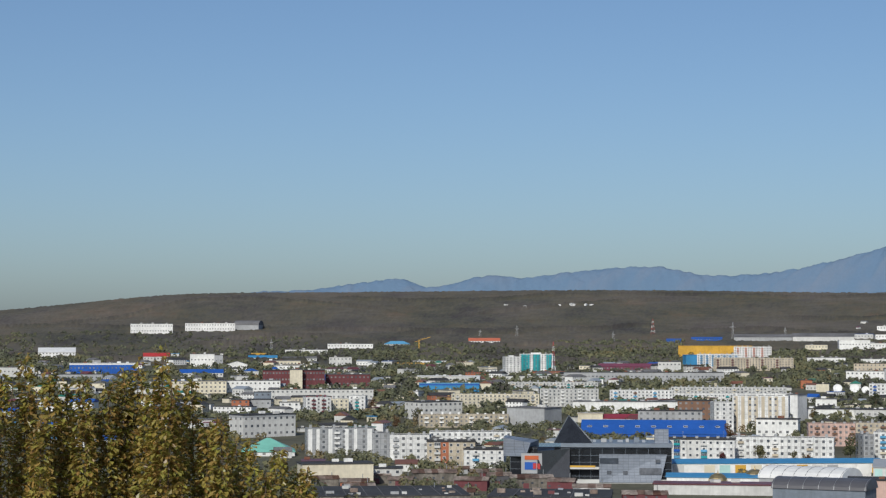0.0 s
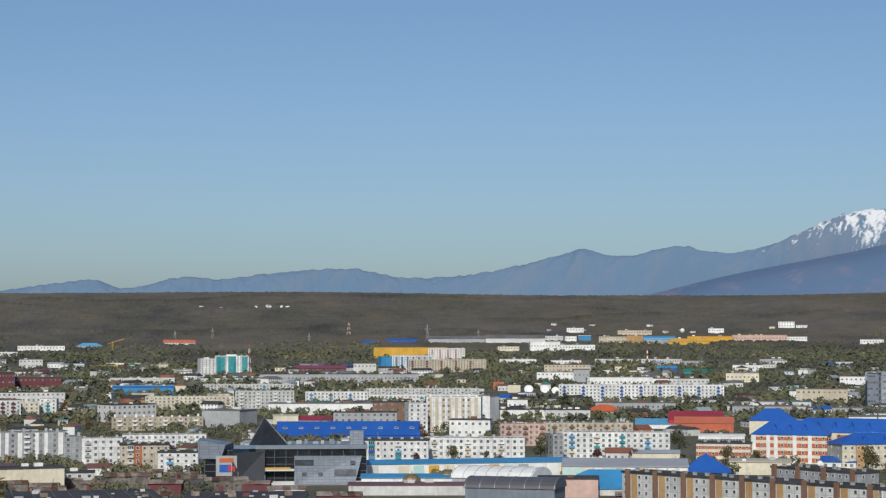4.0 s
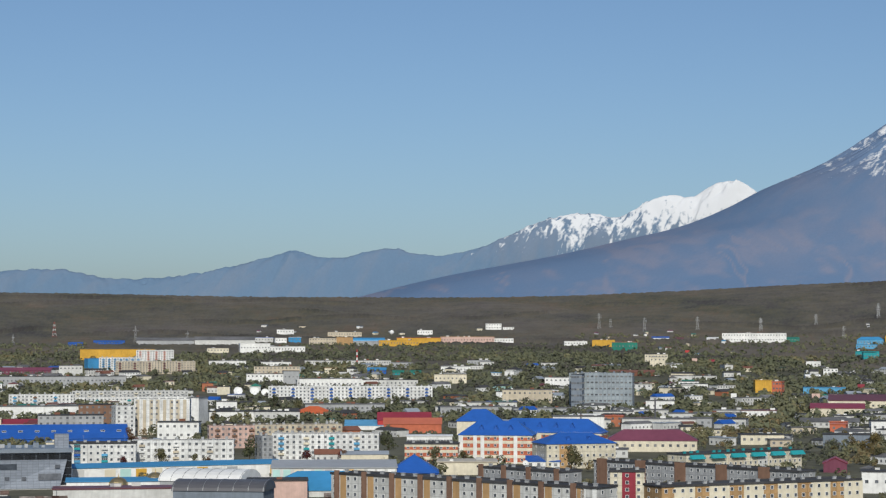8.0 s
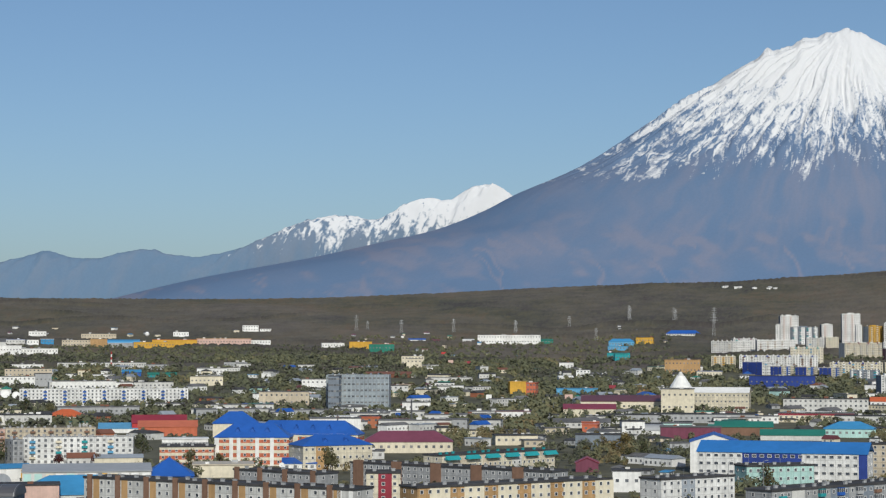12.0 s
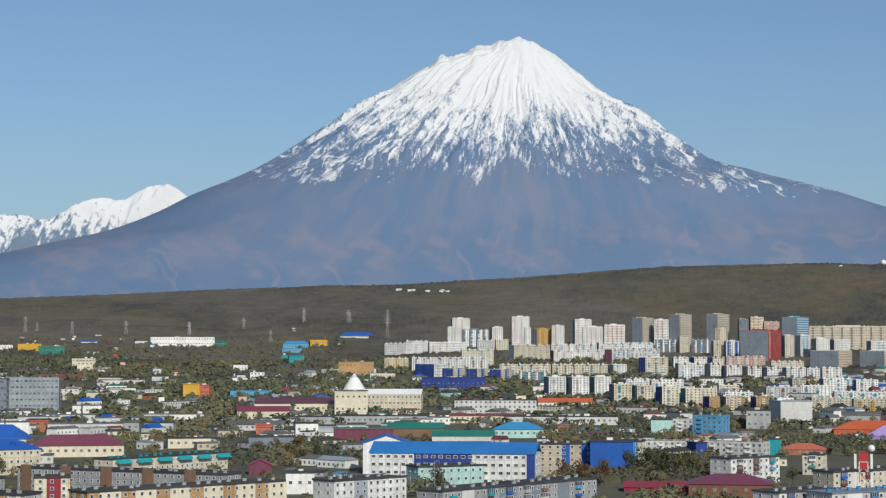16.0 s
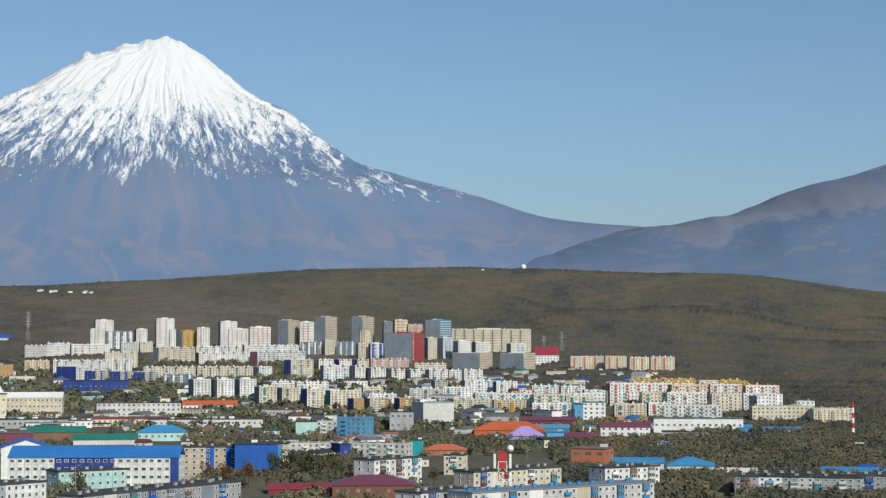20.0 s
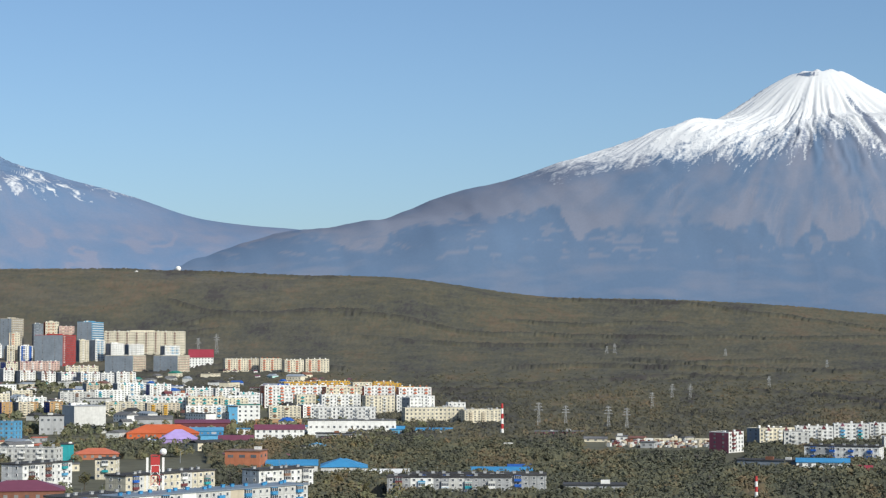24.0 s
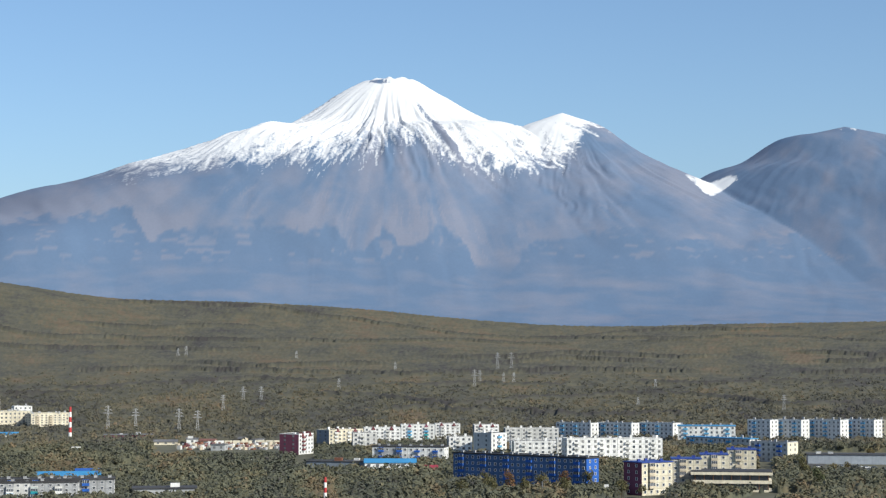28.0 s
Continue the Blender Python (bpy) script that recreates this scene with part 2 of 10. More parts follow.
def relief(name, bear, reach, height, snow, scree, mat, label):
    bb, rr = np.meshgrid(bear, reach)
    a = np.radians(bb)
    x, y = rr * np.sin(a), rr * np.cos(a)
    z, extra = height(bb, rr)
    s, c = snow(bb, rr, z, extra), scree(bb, rr, z, extra)
    me = mesh_of(name, np.stack([x.ravel(), y.ravel(), z.ravel()], 1), grid_faces(len(reach), len(bear)), [mat], smooth=True)
    for key, v in (("snow", s), ("scree", c)):
        me.attributes.new(key, "FLOAT", "POINT").data.foreach_set("value", v.ravel().astype(np.float32))
    return tagged(new(name, me), label, "mountain", kind="structure")


def cone(bb, rr, axis, far, left, right, squeeze, ribs, seed, deep):
    """A volcano on its axis: flank heights by distance left and right, with gullies that fan out from the summit."""
    a = np.radians(np.clip(bb - axis, -40, 40))
    s, q = far * np.tan(a), (rr - far) * squeeze
    rho = np.hypot(s, q) + 1e-6
    side = 0.5 + 0.5 * s / rho
    side = ease(0.12, 0.88, side)
    phi = np.arctan2(s, -q)
    turn = phi * ribs + fbm(rho / 260, phi * 3, 3, seed + 9) * 1.6
    gully = fbm(turn, rho / 420, 4, seed, 0.62)
    fine = fbm(turn * 3.1, rho / 150, 3, seed + 4, 0.6)
    wobble = 1 + 0.02 * fbm(phi * 2.2, rho / 500, 2, seed + 20) * ease(900, 400, rho)
    h = (curve(rho * wobble, left) * (1 - side) + curve(rho * wobble, right) * side) * np.cos(a)
    grow = ease(25, 300, rho) * (1 - 0.97 * ease(420, 800, rho))
    near = ease(0.0, 0.35, np.abs(np.sin(phi - math.pi / 2)))
    h = h + (gully * deep + fine * deep * 0.8) * grow * (0.35 + 0.65 * near) * ease(1300, 700, rho)
    return h, gully, fine, rho, phi


def fan(bb, h, axis, top):
    """Angle and distance down the slope from a summit: the run of gullies and stone fans."""
    s = np.radians(bb - axis) * 4700
    d = top + 40 - h
    return np.arctan2(s, np.maximum(d, 20)), np.hypot(s, d)


def apron(bb, rr):
    """The wooded plain at the mountains' feet."""
    return (22 + 0.16 * (rr - 4010)) * ease(12, 32, bb) - 60 * ease(22, 12, bb) + fbm(bb * 0.6, rr / 45, 3, 66) * 6


def settle(h, bb, rr, start=-60.0, near=4010, full=4330):
    low = apron(bb, rr)
    k = ease(near, full, rr) * ease(start, start + 12, bb)
    return np.maximum(low + (h - low) * k, low)


# distance haze is put into these rock and scree colours as blue
VOLCANO = mountain_material("hazed_volcano_rock", (0.116, 0.182, 0.296), (0.178, 0.206, 0.290))
RANGE = mountain_material("hazed_range_rock", (0.125, 0.198, 0.296), (0.156, 0.208, 0.286))

# the tall cone
K_AXIS, K_FAR = 36.89, 4835.0
K_LEFT = [(0, 770), (55, 766), (130, 738), (208, 712), (365, 626), (480, 561), (700, 434), (842, 377), (919, 339), (1031, 296), (1202, 258), (1348, 228), (1714, 166), (2100, 80), (2600, -40)]
K_RIGHT = [(0, 770), (35, 763), (95, 726), (193, 642), (322, 564), (495, 450), (625, 421), (768, 390), (955, 334), (1100, 317), (1230, 309), (1500, 250), (2600, -40)]


def k_height(bb, rr):
    h, g, f, rho, phi = cone(bb, rr, K_AXIS, K_FAR, K_LEFT, K_RIGHT, 2.3, 14.0, 11, 22)
    crag = (np.exp(-((bb - 34.5) / 0.16) ** 2) * 14 + np.exp(-((bb - 35.55) / 0.2) ** 2) * 12 + np.exp(-((bb - 36.85) / 0.3) ** 2) * 8) * np.exp(-((rr - K_FAR) / 90) ** 2)
    h = h + crag + fbm(bb * 4, rr / 40, 3, 5) * 14 * np.exp(-rho / 260)
    h = settle(h, bb, rr, full=4540 + 280 * ease(40, 49, bb))
    return EYE + h, (g, f, rho, phi)


def streaks(psi, dist, seed):
    """Ribs of rock and snow-filled gullies that run down the cone, forking as they go."""
    w = fbm(psi * 6, dist / 60, 3, seed + 7) * 0.10
    fork = fbm(psi * 22, dist / 30, 2, seed + 11) * 0.045
    broad = fbm((psi + w) * 10, dist / 120, 3, seed, 0.6)
    thin = 0.28 - np.abs(fbm((psi + w + fork) * 30, dist / 75, 2, seed + 3, 0.7))
    lower = 0.28 - np.abs(fbm((psi + 0.6 * w - fork) * 66, dist / 60, 2, seed + 13, 0.7))
    thin = thin + (lower - thin) * ease(190, 330, dist)
    fine = fbm((psi - fork) * 80, dist / 26, 2, seed + 5, 0.8)
    low = ease(170, 330, dist)
    return broad * (0.85 - 0.4 * low) + thin * 1.9 - 0.25 + fine * (0.7 + 0.5 * low)


def k_snow(bb, rr, z, e):
    g, f, rho, phi = e
    psi, dist = fan(bb, z - EYE, K_AXIS, 776)
    h = z - EYE + 40 * fbm(psi * 4.5, dist * 0, 3, 40) + 26 * ease(0.35, 0.8, np.abs(psi)) * ease(620, 520, z - EYE)
    cover = -1.5 + 0.85 * ease(345, 465, h) + 0.85 * ease(450, 590, h) + 1.15 * ease(555, 680, h)
    return 0.5 + cover - 1.6 * ease(410, 350, h) - streaks(psi, dist, 47) - g * 0.55 - f * 0.5


def k_scree(bb, rr, z, e):
    psi, dist = fan(bb, z - EYE, K_AXIS, 776)
    h = z - EYE
    low = fbm(bb * 1.6 + h / 60, h / 26, 3, 73, 0.55)
    fans = fbm(psi * 11 + fbm(psi * 4, h / 60, 2, 72) * 1.2, dist / 240, 4, 71)
    tracks = np.exp(-(fbm(bb * 0.7 + h / 210, h / 90, 3, 78) / 0.035) ** 2) * ease(300, 240, h) * ease(60, 110, h)
    stone = ease(150, 260, h + 70 * fans) * ease(520, 400, h) * (0.26 + 0.5 * fbm(psi * 26 + fbm(bb, h / 40, 2, 69), dist / 110, 4, 70, 0.65))
    return 0.05 + 0.55 * fans * ease(540, 380, h) + stone + 1.5 * np.clip(low, 0, 1) * ease(330, 230, h) + 1.1 * tracks * (fbm(bb * 1.1, h / 70, 2, 79) > 0.02)


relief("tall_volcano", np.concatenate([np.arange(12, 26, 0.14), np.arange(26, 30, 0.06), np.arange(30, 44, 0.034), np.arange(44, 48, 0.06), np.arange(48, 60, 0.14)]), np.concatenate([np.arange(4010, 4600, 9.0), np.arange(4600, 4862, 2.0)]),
       k_height, k_snow, k_scree, VOLCANO, "tall volcano, blue-grey with haze, with a snow-covered upper cone")

# the broad volcano with its outer wall, a side peak and the next massif
A_AXIS, A_FAR = 66.45, 4800.0
A_LEFT = [(0, 692), (45, 688), (100, 664), (256, 566), (392, 520), (565, 488), (655, 462), (760, 434), (990, 374), (1080, 338), (1310, 306), (1770, 225), (2300, 160), (3200, 60)]
A_RIGHT = [(0, 695), (45, 690), (125, 646), (272, 571), (345, 560), (480, 490), (650, 390), (850, 320), (1050, 260), (1400, 200), (2200, 60)]
S_SIDES = [(0, 596), (60, 575), (95, 562), (170, 510), (262, 458), (340, 425), (450, 372), (600, 318), (800, 255), (1200, 150), (2200, 0)]
N_LEFT = [(0, 560), (70, 545), (160, 530), (260, 470), (330, 448), (500, 330), (1200, 100), (2200, 0)]
N_RIGHT = [(0, 560), (90, 540), (300, 480), (700, 330), (1200, 150), (2200, 0)]


def a_height(bb, rr):
    h1, g1, f1, rho1, phi1 = cone(bb, rr, A_AXIS, A_FAR, A_LEFT, A_RIGHT, 2.2, 12.0, 31, 12)
    h2, g2, f2, rho2, phi2 = cone(bb, rr, 71.6, 4760.0, S_SIDES, S_SIDES, 2.0, 9.0, 51, 6)
    h3, g3, f3, rho3, phi3 = cone(bb, rr, 79.9, 4850.0, N_LEFT, N_RIGHT, 2.1, 8.0, 61, 2.5)
    h1 = h1 + (fbm(bb * 7, rr / 30, 2, 17) * 9 - 5) * ease(75, 30, rho1)
    hs, gs = np.stack([h1, h2, h3]), np.stack([g1 + 0.6 * f1, g2 + 0.6 * f2, g3 + 0.6 * f3])
    k = hs.argmax(0)
    g = np.take_along_axis(gs, k[None], 0)[0]
    # worn outer slopes: spurs that fan out below the white cone
    h0 = hs.max(0)
    psi, dist = fan(bb, h0, A_AXIS, 692)
    out = ease(300, 420, dist) * (1 - 0.85 * ease(4690, 4790, rr))
    warp = fbm(bb * 0.5, h0 / 110, 3, 82) * 0.22
    ridge = 0.5 - np.abs(fbm((psi + warp) * 5.5, dist / 330, 3, 83, 0.55))
    small = fbm(bb * 0.8 + h0 / 120, h0 / 85, 3, 85, 0.45)
    h = h0 + out * (ridge * 6 + small * 9)
    hump = 44 * np.exp(-((bb - 62.6) / 1.5) ** 2) * np.exp(-((rr - 4640) / 75) ** 2)
    front = 36 * np.exp(-np.abs((bb - 55.9) / 1.5) ** 2.4) * np.exp(-((rr - 4330) / 75) ** 2) + 30 * np.exp(-np.abs((bb - 73.6) / 2.6) ** 2.4) * np.exp(-((rr - 4360) / 85) ** 2)
    vale = 12 * np.exp(-((bb - 69.3) / 0.9) ** 2) * ease(4640, 4520, rr) * ease(4060, 4300, rr)
    h = h + hump + front - vale
    return EYE + settle(h, bb, rr, 27.0, 4010, 4520), (g, k, rho1, phi1)


def a_snow(bb, rr, z, e):
    g, k, rho, phi = e
    psi, dist = fan(bb, z - EYE, A_AXIS, 692)
    h = z - EYE + 30 * fbm(psi * 3, dist * 0, 2, 43) + 14 * np.clip(bb - 67.5, 0, 2.5)
    line = np.choose(k, [480.0 - 7 * np.clip(63.5 - bb, 0, 5) + 60 * ease(58.5, 55.5, bb), 500 + 120 * ease(71.5, 72.8, bb), 640 + 0 * z])
    cover = -1.6 + 1.0 * ease(-95, -15, h - line) + 1.0 * ease(-50, 45, h - line) + 0.7 * ease(20, 130, h - line) - 0.75 * np.exp(-((bb - 66.9) / 1.7) ** 2) * ease(620, 520, z - EYE)
    cover = cover - 2.0 * ease(-90, -160, h - line)
    lip = fbm(bb * 2.2, z / 40, 3, 44) * 0.35
    col = 4.5 * np.exp(-(((bb - 76.0) / 0.95) ** 2 + ((z - EYE - 395 - 45 * np.abs(bb - 76.05) + 30 * lip) / 26) ** 2) ** 2)
    rocks = 2.6 * np.exp(-((bb - 66.1) / 0.32) ** 2) * np.exp(-((z - EYE - 676) / 7) ** 2) * (0.5 + 2 * np.abs(fbm(bb * 9, z / 5, 2, 46)))
    scar = 1.5 * np.exp(-((bb - 67.75 - (560 - z + EYE) * 0.009) / 0.13) ** 2) * ease(470, 500, z - EYE) * ease(640, 600, z - EYE)
    return 0.5 + cover - streaks(psi, dist, 57) * np.where(bb < 63.5, 0.5, 0.8) - g * 0.3 + col - rocks - scar


# upper edge of the dark woods on the outer slopes, by bearing
WOODLINE = [(40, 46), (45, 50), (50, 56), (55.05, 61.9), (55.69, 65.8), (56.34, 68), (57.31, 67.1), (58.29, 69.3), (58.86, 72.3), (59.08, 65.1), (59.31, 58.2), (59.77, 62.9), (60.59, 63.9), (61.26, 65.5), (61.92, 67.6), (62.76, 67.4), (63.93, 61.6), (64.6, 62.9), (65.36, 55.3), (65.78, 57.1), (66.28, 62.4), (66.82, 55.3), (67.29, 60.6), (68.14, 63), (68.64, 54.2), (69.15, 38.9), (69.99, 40), (70.49, 48.2), (71.67, 56.4), (73.01, 60.4), (74.68, 58.2), (75.67, 54.3), (76.66, 51.8), (78.3, 56.2), (79.93, 57.3), (81.02, 53.9), (90, 55)]


def a_scree(bb, rr, z, e):
    """Bare stone above the woods: pale fans that run down to points, thin bright runnels, dull mottling on the plain."""
    h = z - EYE
    psi, dist = fan(bb, h, A_AXIS, 692)
    el = h / rr * 1000
    rough = fbm(bb * 3.2, h / 18, 3, 79, 0.6)
    above = el - curve(bb, WOODLINE) + 5 * rough + 9 * fbm(psi * 7, dist / 120, 3, 76, 0.5)
    bend = psi + 0.05 * fbm(bb * 0.7, h / 60, 3, 70)
    broad = fbm(bend * 7, dist / 260, 3, 75, 0.6)
    runnel = ease(0.34, 0.5, 0.5 - np.abs(fbm(bend * 26, dist / 240, 3, 73, 0.6))) * ease(-0.25, 0.3, fbm(bend * 4, dist / 130, 3, 72))
    stone = ease(-1.2, 1.8, above) * (0.42 + 1.1 * broad + 0.55 * runnel * ease(34, 8, above) + 0.35 * ease(22, 2, above) + 0.3 * fbm(bb * 2.6, h / 14, 3, 71, 0.6))
    stone = stone + 0.18 * fbm(bb * 1.1, h / 30, 4, 77, 0.6) * ease(1, -4, above)
    spots = ease(0.2, 0.3, fbm(bb * 1.9, h / 9, 3, 78, 0.6)) * ease(0, -6, above) * ease(44, 50, el)
    stone = np.where(e[1] == 2, 0.1 + 0.15 * ease(-1, 3, above) + 0.8 * fbm(bb * 1.6, h / 60, 4, 74, 0.6), stone) + 0.7 * spots
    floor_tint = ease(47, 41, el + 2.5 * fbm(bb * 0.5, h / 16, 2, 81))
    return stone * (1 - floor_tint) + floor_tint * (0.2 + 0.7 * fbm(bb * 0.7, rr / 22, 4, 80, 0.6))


# blue for distance haze is mixed into the slope's own colours
OUTER = mountain_material("hazed_outer_slope", (0.104, 0.158, 0.250), (0.172, 0.196, 0.262))
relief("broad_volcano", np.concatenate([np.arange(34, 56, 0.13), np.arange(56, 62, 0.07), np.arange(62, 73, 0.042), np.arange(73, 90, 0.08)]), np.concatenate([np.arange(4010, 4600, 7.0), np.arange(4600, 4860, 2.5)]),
       a_height, a_snow, a_scree, OUTER, "broad volcano with a white summit cone and brown-grey outer slopes in blue haze")

# the long range with a snowy top
SKYLINE = [(-40, 2), (-14, 4), (-8, 14), (-5.9, 22.9), (-4.1, 24.7), (-2.3, 28.8), (-1.1, 29.7), (-0.7, 27.2), (1.4, 32.1), (2.3, 31.2), (4, 34.6), (5, 36), (6.5, 36.4),
           (7.8, 32.3), (9.2, 32.6), (11.5, 39.3), (12.8, 45.5), (13.16, 47.3), (13.5, 45.6), (14.4, 43.2), (15.7, 47.5), (16.24, 48.3), (16.7, 46.2), (17.4, 44.8), (18.9, 49.8),
           (20.4, 61.2), (21.2, 65.2), (22, 66.5), (22.9, 64.6), (23.9, 73), (24.5, 75.9), (25, 74.3), (25.7, 81), (26.15, 82.9), (26.6, 80.6), (27.1, 75.4), (28, 65), (32, 40), (60, 20)]


def r_height(bb, rr):
    far = 4965.0
    q = (far - rr) * 5.5 + fbm(bb * 0.9, rr / 60, 3, 14) * 55 * ease(4965, 4950, rr)
    top = curve(bb, SKYLINE) * 1e-3 * far
    high = ease(17.5, 20.5, bb)
    ribs = fbm(bb * 2.2 + 0.006 * q, q / 190, 5, 22, 0.62)
    spur = 0.5 - np.abs(fbm(bb * 1.5 - 0.004 * q, q / 300, 3, 25))
    h = top * (1 - 0.97 * ease(0, 640, q)) - 0.9 * np.clip(-q, 0, 900)
    h = h + (ribs * (0.028 + 0.035 * high) + spur * 0.03 * high) * np.clip(top, 60, 460) * ease(0, 90, q) + fbm(bb * 6, rr / 16, 3, 29) * 5
    return EYE + h, (ribs, q, spur, top)


def r_snow(bb, rr, z, e):
    line = 292 - 12 * ease(23, 25.5, bb) + 26 * fbm(bb * 2.5, bb * 0, 3, 91)
    speck = fbm(bb * 11 + e[1] * 0.02, e[1] / 30, 3, 92, 0.75)
    return np.where(bb > 18.5, 0.35 + (z - EYE - line) / 46 - e[0] * 1.3 - speck * 2.0, -1)


def r_scree(bb, rr, z, e):
    return 0.2 + e[0] * 0.9 + 0.9 * ease(16.5, 21, bb) * np.exp(-((z - EYE - 250) / 70) ** 2) * (0.6 + fbm(bb * 3, rr / 14, 3, 93))


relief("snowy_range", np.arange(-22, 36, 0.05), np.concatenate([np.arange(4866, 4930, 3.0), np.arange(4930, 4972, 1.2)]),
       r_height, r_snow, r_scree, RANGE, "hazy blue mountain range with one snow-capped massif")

# ---- building kit ----
class Geo:
    """Boxes and quads gathered into one mesh."""

    def __init__(self):
        self.v, self.f, self.m = [], [], []

    def quad(self, a, b, c, d, slot=0):
        k = len(self.v)
        self.v += [a, b, c, d]
        self.f.append((k, k + 1, k + 2, k + 3))
        self.m.append(slot)

    def box(self, x0, x1, y0, y1, z0, z1, slot=0):
        k = len(self.v)
        self.v += [(x0, y0, z0), (x1, y0, z0), (x1, y1, z0), (x0, y1, z0), (x0, y0, z1), (x1, y0, z1), (x1, y1, z1), (x0, y1, z1)]
        self.f += [(k, k + 3, k + 2, k + 1), (k + 4, k + 5, k + 6, k + 7), (k, k + 1, k + 5, k + 4), (k + 1, k + 2, k + 6, k + 5), (k + 2, k + 3, k + 7, k + 6), (k + 3, k, k + 4, k + 7)]
        self.m += [slot] * 6

    def tube(self, x, y, z0, z1, r0, r1, sides=8, slot=0):
        ring = [(math.cos(2 * math.pi * i / sides), math.sin(2 * math.pi * i / sides)) for i in range(sides)]
        for i in range(sides):
            (c, s), (e, g) = ring[i], ring[(i + 1) % sides]
            self.quad((x + c * r0, y + s * r0, z0), (x + e * r0, y + g * r0, z0), (x + e * r1, y + g * r1, z1), (x + c * r1, y + s * r1, z1), slot)
            if r1 > 0.01:
                self.quad((x + c * r1, y + s * r1, z1), (x + e * r1, y + g * r1, z1), (x, y, z1), (x, y, z1), slot)

    def beam(self, a, b, r, slot=0):
        a, b = Vector(a), Vector(b)
        d = (b - a).normalized()
        u = d.orthogonal().normalized() * r
        w = d.cross(u)
        p = [u, w, -u, -w]
        for i in range(4):
            j = (i + 1) % 4
            self.quad(tuple(a + p[i]), tuple(a + p[j]), tuple(b + p[j]), tuple(b + p[i]), slot)

    def mesh(self, name, mats):
        return mesh_of(name, self.v, self.f, mats if isinstance(mats, (list, tuple)) else [mats], self.m)


def part(name, geo, mat, parent, label="", at=None):
    ob = new(name, geo if isinstance(geo, bpy.types.Mesh) else geo.mesh(name, mat))
    ob.parent = parent
    if at is not None:
        ob.matrix_basis = at
    if label:
        ob["label"] = label
    return ob


FEET = []


def thing(name, x, y, rz, label, category, group="", lift=0.0, foot=0.0):
    ob = new(name)
    if foot:
        FEET.append((x, y, foot))
    ob.matrix_basis = pose(x, y, land_at(x, y) + lift, 0, 0, rz)
    return tagged(ob, label, category, group)


SHARED = {}


def take_ground(x, y, rz, w, d):
    """Keep trees off a building's plot."""
    n = max(1, int(w / max(d, 8)))
    for i in range(n):
        u = ((i + 0.5) / n - 0.5) * w
        FEET.append((x + u * math.cos(radians(rz)), y + u * math.sin(radians(rz)), max(d, w / n) * 0.5 + 1.5))


def window_mesh(w, h, pane=None):
    key = ("window", round(w, 1), round(h, 1))
    if key not in SHARED:
        a, b, c, e = w / 2, h / 2, w / 2 - 0.12, h / 2 - 0.12
        rings = [(a, b, 0.03), (a, b, -0.14), (c, e, -0.14), (c, e, -0.03)]
        v = [(sx * rw, ry, sz * rh) for rw, rh, ry in rings for sx, sz in ((-1, -1), (1, -1), (1, 1), (-1, 1))]
        f = [(4 * k + i, 4 * k + (i + 1) % 4, 4 * k + 4 + (i + 1) % 4, 4 * k + 4 + i) for k in range(3) for i in range(4)] + [(12, 13, 14, 15)]
        SHARED[key] = mesh_of("window", v, f, [FRAME, GLASS], [0] * 12 + [1])
    return SHARED[key]


def balcony_mesh(color, glazed):
    key = ("balcony", color, glazed)
    if key not in SHARED:
        g = Geo()
        g.box(-1.5, 1.5, -1.2, 0.05, -0.15, 0.0, 0)
        g.box(-1.5, 1.5, -1.2, -1.12, 0, 1.0, 0)
        g.box(-1.5, -1.42, -1.12, 0, 0, 1.0, 0)
        g.box(1.42, 1.5, -1.12, 0, 0, 1.0, 0)
        if glazed:
            g.box(-1.46, 1.46, -1.15, -0.02, 1.0, 2.35, 1)
            for x in (-1.48, -0.5, 0.42, 1.4):
                g.box(x, x + 0.08, -1.2, -1.13, 1.0, 2.35, 2)
            g.box(-1.5, 1.5, -1.22, 0.02, 2.35, 2.5, 0)
        SHARED[key] = g.mesh("balcony", [paint(color), GLASS, FRAME])
    return SHARED[key]


def vent_mesh(kind):
    key = ("vent", kind)
    if key not in SHARED:
        g = Geo()
        g.box(-0.7, 0.7, -0.4, 0.4, 0, 0.95)
        g.box(-0.85, 0.85, -0.55, 0.55, 0.95, 1.1)
        SHARED[key] = g.mesh("vent", [paint(kind)])
    return SHARED[key]


